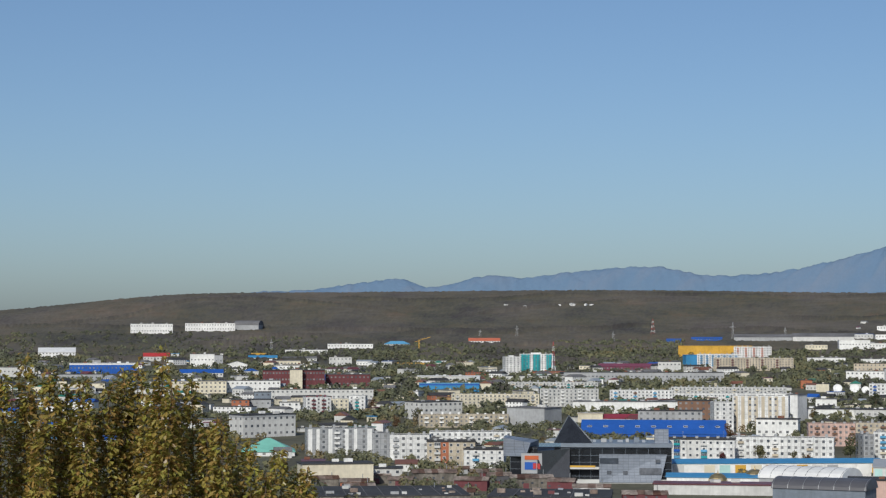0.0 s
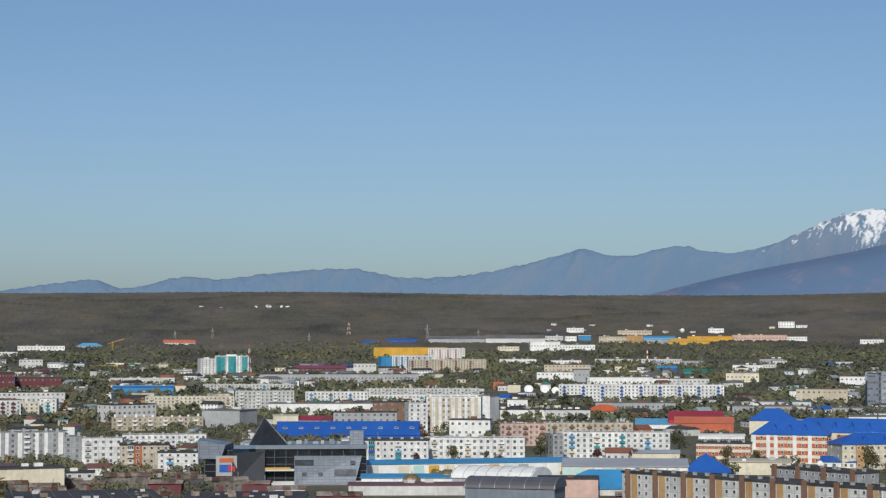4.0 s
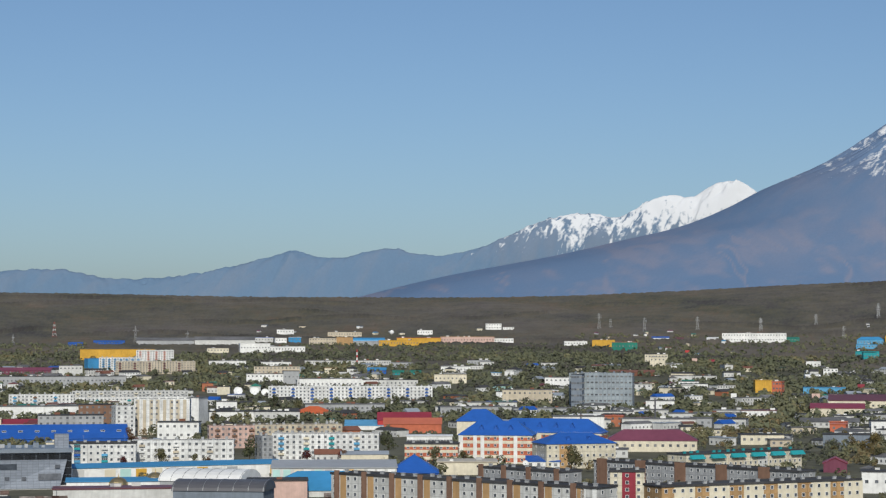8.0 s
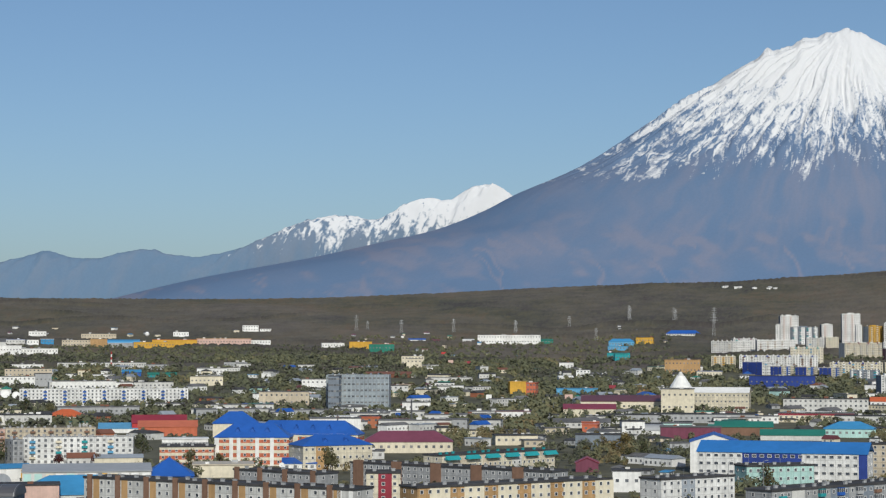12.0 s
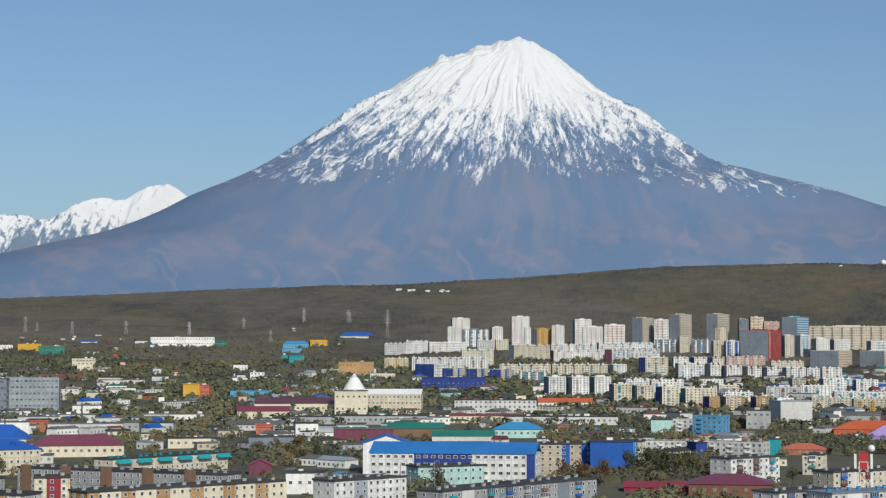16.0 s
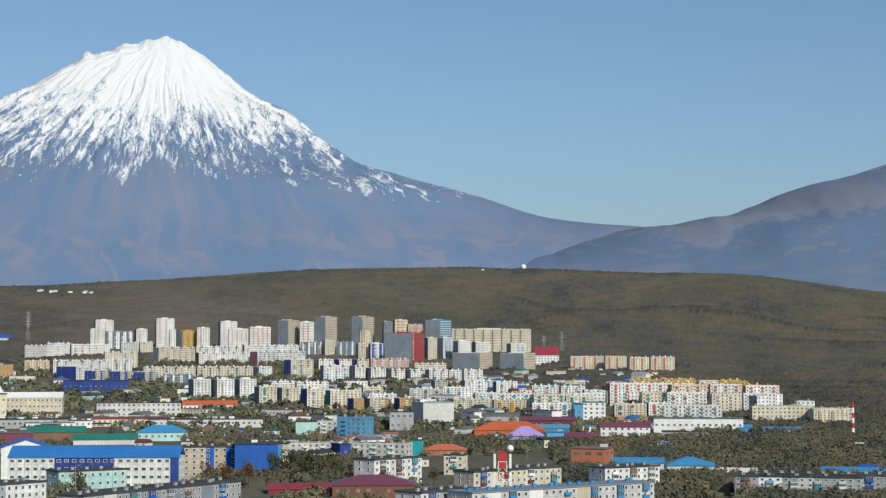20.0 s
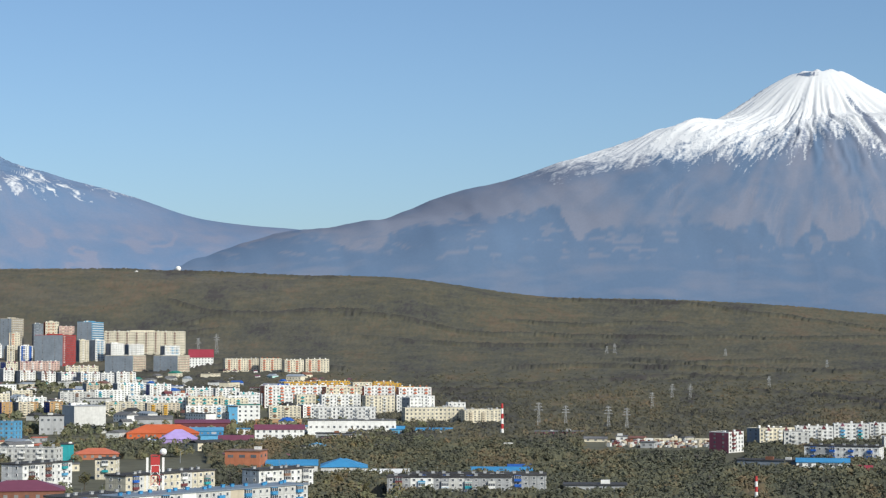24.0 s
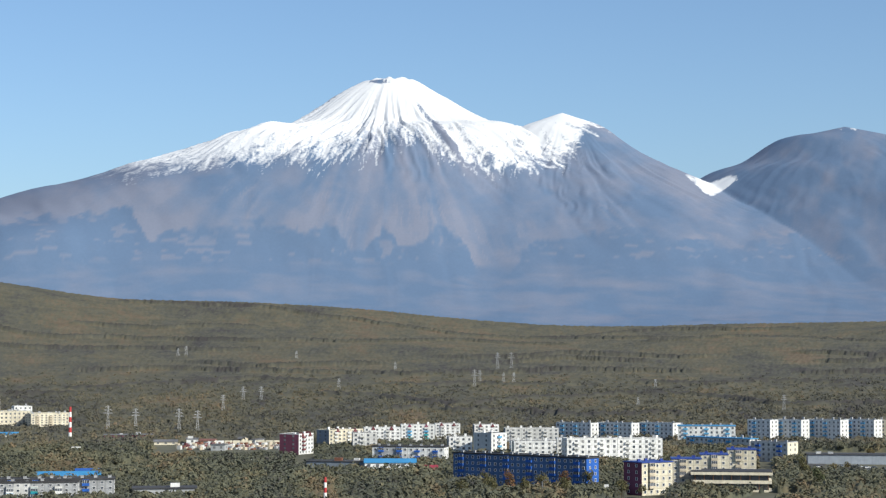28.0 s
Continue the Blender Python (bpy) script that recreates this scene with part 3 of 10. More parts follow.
def slab_block(x, y, rz, w, d, h, floors, wall, balcony="", ends="", bands=(), roof="tar", vents="grey", every=4, near=False, label="", group="apartment blocks", glass=1.35, pitch=(), belts="", only_bands=False, awning="", peaks="", dormers=0):
    """A panel-built block: walls, roof slab, windows, balconies, roof vents. It faces -Y; bands: (from, to, colour) along the front."""
    rnd = random.Random(int(x * 7 + y * 13))
    ob = thing("apartment_block", x, y, rz, label or f"{floors}-storey {wall} panel apartment block with a flat dark roof", "building", group)
    take_ground(x, y, rz, w, d)
    g = Geo()
    g.box(-w / 2, w / 2, -d / 2, d / 2, -4, h)
    inset = not pitch and not near and roof in ("tar", "pale")
    if inset:
        for x0, x1, y0, y1 in ((-w / 2, w / 2, -d / 2, -d / 2 + 0.3), (-w / 2, w / 2, d / 2 - 0.3, d / 2), (-w / 2, -w / 2 + 0.3, -d / 2 + 0.3, d / 2 - 0.3), (w / 2 - 0.3, w / 2, -d / 2 + 0.3, d / 2 - 0.3)):
            g.box(x0, x1, y0, y1, h, h + 0.5)
    part("wall", g, panels(wall), ob)
    g = roof_geo(w, d, h, *pitch) if pitch else Geo()
    if inset:
        g.box(-w / 2 + 0.3, w / 2 - 0.3, -d / 2 + 0.3, d / 2 - 0.3, h, h + 0.3)
    elif not pitch:
        g.box(-w / 2 - 0.35, w / 2 + 0.35, -d / 2 - 0.35, d / 2 + 0.35, h, h + 0.45)
    if near and not pitch and roof in ("tar", "pale"):
        for a in ((-w / 2 - 0.35, w / 2 + 0.35, -d / 2 - 0.35, -d / 2), (-w / 2 - 0.35, w / 2 + 0.35, d / 2, d / 2 + 0.35)):
            g.box(*a, h + 0.45, h + 0.8)
    part("roof", g, TAR if roof == "tar" else TAR_PALE if roof == "pale" else sheet(roof), ob)
    # most slate and some navy end colours paint in the end's shade
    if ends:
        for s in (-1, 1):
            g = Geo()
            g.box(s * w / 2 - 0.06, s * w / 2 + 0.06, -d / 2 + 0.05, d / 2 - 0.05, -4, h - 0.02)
            part("end_wall", g, paint(ends), ob, f"{ends} coloured end wall")
    if near and not bands and not belts and not only_bands and wall in ("white", "pale", "grey", "beige", "cream") and w > 26:
        tones = {"white": ("pale", "grey", "steel"), "pale": ("white", "grey", "beige"), "grey": ("pale", "white", "slate"), "beige": ("brown", "cream", "pale"), "cream": ("pale", "beige", "ochre")}[wall]
        stacks = max(2, int(w / 3.3))
        bands = tuple((i / stacks + 0.001, (i + n) / stacks - 0.001, rnd.choice(tones)) for i, n in ((j + rnd.randrange(3), rnd.choice((2, 2, 3))) for j in range(1, stacks - 6, rnd.choice((6, 7, 9)))))
    for a, b, c in bands:
        g = Geo()
        shaft = near and c == "brown"
        g.box(-w / 2 + a * w, -w / 2 + b * w, -d / 2 - (0.7 if shaft else 0.3 if belts else 0.07), -d / 2 + 0.1, -3.9, h + 1.5 if shaft else h - 0.03)
        part("wall_band", g, paint(c), ob, f"{c} painted band")
    fl = h / floors
    bays = max(2, int(w / 3.3))
    step = w / bays
    vents = rnd.choice(["brick", "pale", "white", "brown", "grey"]) if vents == "mixed" else vents
    shades = ["white", "grey", "pale", "brown", "sky", "maroon", "teal", "blue"] if balcony == "mixed" else [balcony]
    if balcony == "mixed" and not near:
        shades = rnd.sample(["white", "pale", "grey", "cream", "pale", "white", "brown", "sky", "teal", "beige"], 3)
    if belts:
        for k in range(floors + 1):
            g = Geo()
            z = min(k * fl, h - 0.5)
            g.box(-w / 2 - 0.1, w / 2 + 0.1, -d / 2 - 0.1, d / 2 + 0.1, z - fl * 0.22, z + fl * 0.2)
            part("belt", g, paint(belts), ob, f"{belts} storey band")
    if awning:
        for i in range(1, bays - 1, 4):
            g = Geo()
            xa, xb = -w / 2 + (i - 0.4) * step, -w / 2 + (i + 2.2) * step
            y0, y1, z0, z1 = -d / 2 - 2.2, -d / 2 - 0.05, h - 1.9, h + 0.3
            g.quad((xa, y0, z0), (xb, y0, z0), (xb, y1, z1), (xa, y1, z1))
            g.quad((xa, y0, z0), (xa, y1, z1), (xa, y1, z0), (xa, y1, z0))
            g.quad((xb, y0, z0), (xb, y1, z0), (xb, y1, z1), (xb, y1, z1))
            g.quad((xa, y0, z0), (xb, y0, z0), (xb, y1, z0), (xa, y1, z0))
            part("awning", g, sheet(awning), ob, f"{awning} sloping awning")
    panes, rails = Geo(), {}
    bal_bays = set(range(1, bays - 1, every)) if balcony else set()
    ww, wh = min(glass, step * 0.62), min(1.4, fl * 0.5)
    for k in range(floors):
        zc = k * fl + fl * 0.55
        for i in range(bays):
            xc = -w / 2 + (i + 0.5) * step
            u = (i + 0.5) / bays
            over = [b - a for a, b, c in bands if a <= u <= b]
            if (only_bands and not over) or (not only_bands and over and over[0] < 0.075):
                continue
            if i in bal_bays and k > 0:
                c, glazed = rnd.choice(shades), rnd.random() < 0.55
                if near:
                    part("balcony", balcony_mesh(c, glazed), None, ob, at=pose(xc, -d / 2, zc - 1.25))
                else:
                    q = rails.setdefault(c, Geo())
                    q.box(xc - 1.5, xc + 1.5, -d / 2 - 1.1, -d / 2 - 0.05, zc - 1.3, zc - 0.2)
            if near:
                part("window", window_mesh(ww, wh), None, ob, at=pose(xc, -d / 2 - (0.08 if bands else 0), zc))
            else:
                panes.box(xc - ww / 2, xc + ww / 2, -d / 2 - 0.12, -d / 2, zc - wh / 2, zc + wh / 2)
        for s in (-1, 1):
            for j in (-0.22, 0.22):
                if d * 0.44 < 2.5 and j > 0:
                    continue
                if near:
                    part("window", window_mesh(ww, wh), None, ob, at=pose(s * (w / 2 + (0.06 if ends else 0)), j * d, zc, 0, 0, 90 * s))
                else:
                    panes.box(s * (w / 2 + 0.06) - 0.06, s * (w / 2 + 0.06) + 0.06, j * d - ww / 2, j * d + ww / 2, zc - wh / 2, zc + wh / 2)
    if panes.f:
        tagged(part("glazing", panes, FAR_GLASS, ob), kind="stuff")
    for c, q in rails.items():
        tagged(part("balcony_front", q, paint(c), ob, f"{c} balcony fronts"), kind="stuff")
    if floors >= 8:
        g = Geo()
        g.box(-w * 0.18, w * 0.12, -d * 0.2, d * 0.25, h + 0.4, h + 2.0)
        part("lift_house", g, paint(wall), ob)
    n = max(2, int(w / (5.5 if near else 6)))
    if peaks:
        g = Geo()
        for i in range(max(2, int(w / 13))):
            xa = -w / 2 + (i + 0.5) * w / max(2, int(w / 13))
            y0, y1 = -d / 2 - 0.5, -d / 2 + 2.5
            up = h + rnd.uniform(0.9, 1.7)
            g.quad((xa - 1.5, y0, h - 1.3), (xa + 1.5, y0, h - 1.3), (xa, y0, up), (xa, y0, up))
            g.quad((xa - 1.5, y0, h - 1.3), (xa, y0, up), (xa, y1, up), (xa - 1.5, y1, h - 1.3))
            g.quad((xa + 1.5, y0, h - 1.3), (xa + 1.5, y1, h - 1.3), (xa, y1, up), (xa, y0, up))
        tagged(part("roof_peak", g, sheet(peaks), ob, f"small {peaks} gables over the stairwells"), kind="stuff")
    for i in range(dormers):
        g = Geo()
        xa = (i + 0.5) / dormers * w * 0.6 - w * 0.3
        y0, z0, up, hw = -d * 0.34, h + pitch[1] * 0.36, h + pitch[1] * 0.72, 1.5
        y1 = -d / 2 * (1 - 0.72)
        g.quad((xa - hw, y0, z0), (xa + hw, y0, z0), (xa, y0, up), (xa, y0, up))
        g.quad((xa - hw, y0 - 0.4, z0), (xa, y0 - 0.4, up), (xa, y1, up), (xa - hw, y0 + 0.6, z0))
        g.quad((xa + hw, y0 - 0.4, z0), (xa + hw, y0 + 0.6, z0), (xa, y1, up), (xa, y0 - 0.4, up))
        part("dormer", g, sheet(roof), ob)
    if pitch:
        return ob
    if near and w > 20:
        for i in range(2):
            g = Geo()
            xa, ya, za = rnd.uniform(-0.45, 0.45) * w, rnd.uniform(-0.3, 0.3) * d, h + rnd.uniform(2.5, 4.5)
            g.beam((xa, ya, h), (xa, ya, za), 0.05)
            for k in range(3):
                g.beam((xa - 0.6 + 0.15 * k, ya, za - 0.35 * k), (xa + 0.6 - 0.15 * k, ya, za - 0.35 * k), 0.03)
            part("aerial", g, STEEL, ob)
    if near:
        for i in range(n):
            part("vent", vent_mesh(vents), None, ob, at=pose(-w / 2 + (i + 0.5) * w / n + rnd.uniform(-1, 1), rnd.uniform(-0.2, 0.2) * d, h + 0.4))
    else:
        g = Geo()
        for i in range(n):
            xc, yc = -w / 2 + (i + 0.5) * w / n + rnd.uniform(-1, 1), rnd.uniform(-0.25, 0.25) * d
            g.box(xc - 0.7, xc + 0.7, yc - 0.5, yc + 0.5, h + 0.3, h + rnd.uniform(1.0, 2.3))
        tagged(part("roof_vent", g, paint(vents), ob), kind="stuff")
    return ob


def roof_geo(w, d, h, kind, rise, over=0.5):
    g = Geo()
    a, b = w / 2 + over, d / 2 + over
    z, t = h, h + rise
    if kind == "flat":
        g.box(-a, a, -b, b, h, h + 0.4)
    elif kind == "gable":
        for q in (0.0, -0.25):
            g.quad((-a, -b, z + q), (a, -b, z + q), (a, 0, t + q), (-a, 0, t + q))
            g.quad((a, b, z + q), (-a, b, z + q), (-a, 0, t + q), (a, 0, t + q))
        g.quad((-a, -b, z - 0.25), (a, -b, z - 0.25), (a, -b, z), (-a, -b, z))
        for s in (-1, 1):
            g.quad((s * a, -b, z - 0.25), (s * a, 0, t - 0.25), (s * a, 0, t), (s * a, -b, z))
            g.quad((s * a, b, z - 0.25), (s * a, 0, t - 0.25), (s * a, 0, t), (s * a, b, z))
    elif kind == "across":
        for q in (0.0, -0.25):
            g.quad((-a, -b, z + q), (0, -b, t + q), (0, b, t + q), (-a, b, z + q))
            g.quad((0, -b, t + q), (a, -b, z + q), (a, b, z + q), (0, b, t + q))
        for s in (-1, 1):
            g.quad((s * a, -b, z - 0.25), (0, -b, t - 0.25), (0, -b, t), (s * a, -b, z))
    elif kind == "hip":
        c = max(0.0, a - b)
        e = max(0.0, b - a)
        g.quad((-a, -b, z), (a, -b, z), (c, -e, t), (-c, -e, t))
        g.quad((a, b, z), (-a, b, z), (-c, e, t), (c, e, t))
        g.quad((a, -b, z), (a, b, z), (c, e, t), (c, -e, t))
        g.quad((-a, b, z), (-a, -b, z), (-c, -e, t), (-c, e, t))
        g.box(-a, a, -b, b, z - 0.25, z - 0.01)
    elif kind == "shed":
        g.quad((-a, -b, z), (a, -b, z), (a, b, t), (-a, b, t))
        g.quad((-a, -b, z - 0.3), (a, -b, z - 0.3), (a, -b, z), (-a, -b, z))
        for s in (-1, 1):
            g.quad((s * a, -b, z), (s * a, b, z), (s * a, b, t), (s * a, b, t))
        g.quad((-a, b, z), (a, b, z), (a, b, t), (-a, b, t))
    elif kind in ("arch", "arch_across"):
        n = 10
        for i in range(n):
            u, v = math.pi * i / n, math.pi * (i + 1) / n
            if kind == "arch":
                g.quad((-a, -b * math.cos(u), z + rise * math.sin(u)), (a, -b * math.cos(u), z + rise * math.sin(u)), (a, -b * math.cos(v), z + rise * math.sin(v)), (-a, -b * math.cos(v), z + rise * math.sin(v)))
                for s in (-1, 1):
                    g.quad((s * a, -b * math.cos(u), z + rise * math.sin(u)), (s * a, -b * math.cos(v), z + rise * math.sin(v)), (s * a, 0, z), (s * a, 0, z))
            else:
                g.quad((-a * math.cos(u), -b, z + rise * math.sin(u)), (-a * math.cos(v), -b, z + rise * math.sin(v)), (-a * math.cos(v), b, z + rise * math.sin(v)), (-a * math.cos(u), b, z + rise * math.sin(u)))
                g.quad((-a * math.cos(u), -b, z + rise * math.sin(u)), (-a * math.cos(v), -b, z + rise * math.sin(v)), (0, -b, z), (0, -b, z))
    return g


def hall(x, y, rz, w, d, h, wall, roof="tar", kind="flat", rise=0.0, rows=1, stripe="", name="hall", label="", group="", near=False, glass=1.6, gap=4.0, lift=0.0, clutter=True, skylight=0, ads=0):
    """A shop, shed, office or house: walls, a roof of its own shape, windows, a door and roof boxes."""
    rnd = random.Random(int(x * 5 + y * 11))
    words = {"flat": "flat", "gable": "gabled", "across": "gabled", "hip": "hipped", "shed": "sloping", "arch": "arched", "arch_across": "arched"}
    roof_word = {"tar": "dark", "pale": "grey"}.get(roof, roof)
    ob = thing(name, x, y, rz, label or f"{wall}-walled building with a {words[kind]} {roof_word} roof", "building", group, lift)
    take_ground(x, y, rz, w, d)
    g = Geo()
    g.box(-w / 2, w / 2, -d / 2, d / 2, -4, h)
    if kind == "across":
        g.quad((-w / 2, -d / 2, h), (w / 2, -d / 2, h), (0, -d / 2, h + rise), (0, -d / 2, h + rise))
    if kind == "gable":
        for s in (-1, 1):
            g.quad((s * w / 2, -d / 2, h), (s * w / 2, d / 2, h), (s * w / 2, 0, h + rise), (s * w / 2, 0, h + rise))
    part("wall", g, paint(wall), ob)
    part("roof", roof_geo(w, d, h, kind, rise), TAR if roof == "tar" else TAR_PALE if roof == "pale" else sheet(roof), ob)
    if stripe:
        g = Geo()
        g.box(-w / 2 - 0.08, w / 2 + 0.08, -d / 2 - 0.08, d / 2 + 0.08, h - min(1.6, h * 0.3), h - 0.05)
        part("fascia", g, sheet(stripe), ob, f"{stripe} fascia band")
    for i in range(skylight):
        lean = math.degrees(math.atan2(rise, d + 1))
        part("roof_window", window_mesh(2.8, 2.2), None, ob, at=pose(-w / 2 + (i + 0.5) * w / skylight, 0, h + rise / 2 + 0.12, lean - 90))
    for i in range(ads):
        g = Geo()
        xa = -w / 2 + (i + 0.1 + 0.1 * rnd.random()) * w / ads
        g.box(xa, xa + w / ads * 0.7, -d / 2 - 0.12, -d / 2 + 0.05, h * 0.2, h * 0.85)
        part("poster", g, sheet(rnd.choice(["white", "cream", "white", "pale", "white", "grey", "mint", "white", "yellow"])), ob)
    if rows:
        fl = h / rows
        n = max(1, int(w / gap))
        panes = Geo()
        for k in range(rows):
            zc = k * fl + fl * 0.55
            wh = min(1.5, fl * 0.5)
            for i in range(n):
                xc = -w / 2 + (i + 0.5) * w / n
                if near:
                    part("window", window_mesh(glass, wh), None, ob, at=pose(xc, -d / 2, zc))
                else:
                    panes.box(xc - glass / 2, xc + glass / 2, -d / 2 - 0.12, -d / 2, zc - wh / 2, zc + wh / 2)
            for s in (-1, 1):
                for j in range(max(1, int(d / (gap * 1.3)))):
                    yc = -d / 2 + (j + 0.5) * d / max(1, int(d / (gap * 1.3)))
                    if near:
                        part("window", window_mesh(glass, wh), None, ob, at=pose(s * w / 2, yc, zc, 0, 0, 90 * s))
                    else:
                        panes.box(s * w / 2 - 0.1, s * w / 2 + 0.1, yc - glass / 2, yc + glass / 2, zc - wh / 2, zc + wh / 2)
        if panes.f:
            tagged(part("glazing", panes, FAR_GLASS, ob), kind="stuff")
    if kind == "flat" and clutter:
        for i in range(max(1, int(w / 14))):
            g = Geo()
            xc, yc, sz = rnd.uniform(-0.4, 0.4) * w, rnd.uniform(-0.3, 0.3) * d, rnd.uniform(0.8, 2.0)
            g.box(xc - sz, xc + sz, yc - sz * 0.6, yc + sz * 0.6, h + 0.4, h + 0.4 + sz * 0.8)
            part("roof_unit", g, paint(rnd.choice(["grey", "pale", "white", "rust"])), ob)
    return ob


# ---- trees ----
LEAF = {}
for key, one, two in (("olive", (0.130, 0.132, 0.066), (0.158, 0.138, 0.070)), ("green", (0.100, 0.118, 0.062), (0.125, 0.128, 0.066)),
                      ("gold", (0.20, 0.150, 0.058), (0.16, 0.130, 0.058)), ("rust", (0.20, 0.095, 0.055), (0.15, 0.105, 0.055)), ("wine", (0.14, 0.040, 0.048), (0.15, 0.060, 0.050))):
    LEAF[key] = material("leaves_" + key, one, 0.9, vary=0.25, grain=0.5, stain=0.03, island=1.0, tint=two, leafy=0.35)


def canopy_material(name, dark, light, rust, grain, soft=0.45):
    """Tree canopy: colour by crown, mottled by fine and wide noise."""
    m = material(name, dark, 0.95, vary=0.18, grain=grain, stain=0.03, bump=0.4, leafy=0.08)
    n, l = m.node_tree.nodes, m.node_tree.links
    first = next(q for q in n if q.bl_idname == "ShaderNodeMix")
    tone = n.new("ShaderNodeAttribute")
    tone.attribute_name = "tone"
    ramp = n.new("ShaderNodeValToRGB")
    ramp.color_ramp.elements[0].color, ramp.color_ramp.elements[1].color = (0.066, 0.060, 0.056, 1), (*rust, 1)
    ramp.color_ramp.elements.new(0.26).color = (*dark, 1)
    ramp.color_ramp.elements.new(0.62).color = (*light, 1)
    l.new(tone.outputs["Fac"], ramp.inputs[0])
    # distance haze in colour: attribute bare lifts the leaf tone to pale grey-brown
    bare, thin = n.new("ShaderNodeAttribute"), n.new("ShaderNodeMix")
    bare.attribute_name, thin.data_type = "bare", "RGBA"
    thin.inputs[7].default_value = (0.205, 0.172, 0.150, 1)
    l.new(bare.outputs["Fac"], thin.inputs[0]), l.new(ramp.outputs[0], thin.inputs[6])
    l.new(thin.outputs[2], first.inputs[6])
    # loose foliage shades softly: normals lean upwards
    geo = n.new("ShaderNodeNewGeometry")
    half, up, unit = n.new("ShaderNodeVectorMath"), n.new("ShaderNodeVectorMath"), n.new("ShaderNodeVectorMath")
    half.operation, up.operation, unit.operation = "SCALE", "ADD", "NORMALIZE"
    half.inputs["Scale"].default_value = 0.8
    up.inputs[1].default_value = (0, 0, soft)
    l.new(geo.outputs["Normal"], half.inputs[0]), l.new(half.outputs[0], up.inputs[0]), l.new(up.outputs[0], unit.inputs[0])
    l.new(unit.outputs[0], next(q for q in n if q.bl_idname == "ShaderNodeBump").inputs["Normal"])
    return m


# haze is put into leaf colours: bluer hill woods, lighter town trees
HILL_WOOD = canopy_material("hazed_autumn_wood", (0.096, 0.094, 0.072), (0.126, 0.116, 0.076), (0.164, 0.122, 0.078), 1.1)
TOWN_WOOD = canopy_material("town_wood", (0.128, 0.140, 0.088), (0.176, 0.172, 0.094), (0.240, 0.172, 0.088), 2.2)
NEAR_WOOD = canopy_material("near_wood", (0.096, 0.102, 0.074), (0.132, 0.128, 0.080), (0.180, 0.134, 0.080), 2.2)


def crowns(x, y, cell):
    """Rounded crowns standing close together: height 0..1 and a tone for each crown."""
    i, j = np.floor(x / cell), np.floor(y / cell)
    best, tone = np.zeros_like(x), np.zeros_like(x)
    for di in (-1, 0, 1):
        for dj in (-1, 0, 1):
            u, v = i + di, j + dj
            cx, cy = (u + 0.15 + 0.7 * lattice(u, v, 1)) * cell, (v + 0.15 + 0.7 * lattice(u, v, 2)) * cell
            size = cell * (0.55 + 0.35 * lattice(u, v, 3))
            h = (0.55 + 0.6 * lattice(u, v, 4)) * (1 - ((x - cx) ** 2 + (y - cy) ** 2) / size ** 2)
            tone = np.where(h > best, lattice(u, v, 5), tone)
            best = np.maximum(best, h)
    return best, tone


def cut_lines(x, y):
    """Rides and clearings that run across the slope: how open it is, and how near the tall trees behind a ride."""
    b, r = np.degrees(np.arctan2(x, y)), np.hypot(x, y)
    bare, edge = np.zeros_like(x), np.zeros_like(x)
    for k in range(9):
        at = 260 * (0.6 + k) + fbm(b * 0.16, b * 0 + k, 3, 30 + k) * 290 + fbm(b * 1.3, b * 0, 2, 50 + k) * 16
        there = ease(-0.14, 0.0, fbm(b * 0.22, b * 0 + 7 * k, 2, 90 + k))
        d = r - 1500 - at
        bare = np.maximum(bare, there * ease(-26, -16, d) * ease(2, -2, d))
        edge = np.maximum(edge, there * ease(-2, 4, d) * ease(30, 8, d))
    return bare, edge


def drifts(x, y):
    """Patches of early and late leaves, drawn out up the slope."""
    b, r = np.degrees(np.arctan2(x, y)), np.hypot(x, y)
    return 0.62 * fbm(b * 0.7 + 0.3 * fbm(b * 0.2, r / 500, 2, 14), r / 210, 5, 15, 0.7)


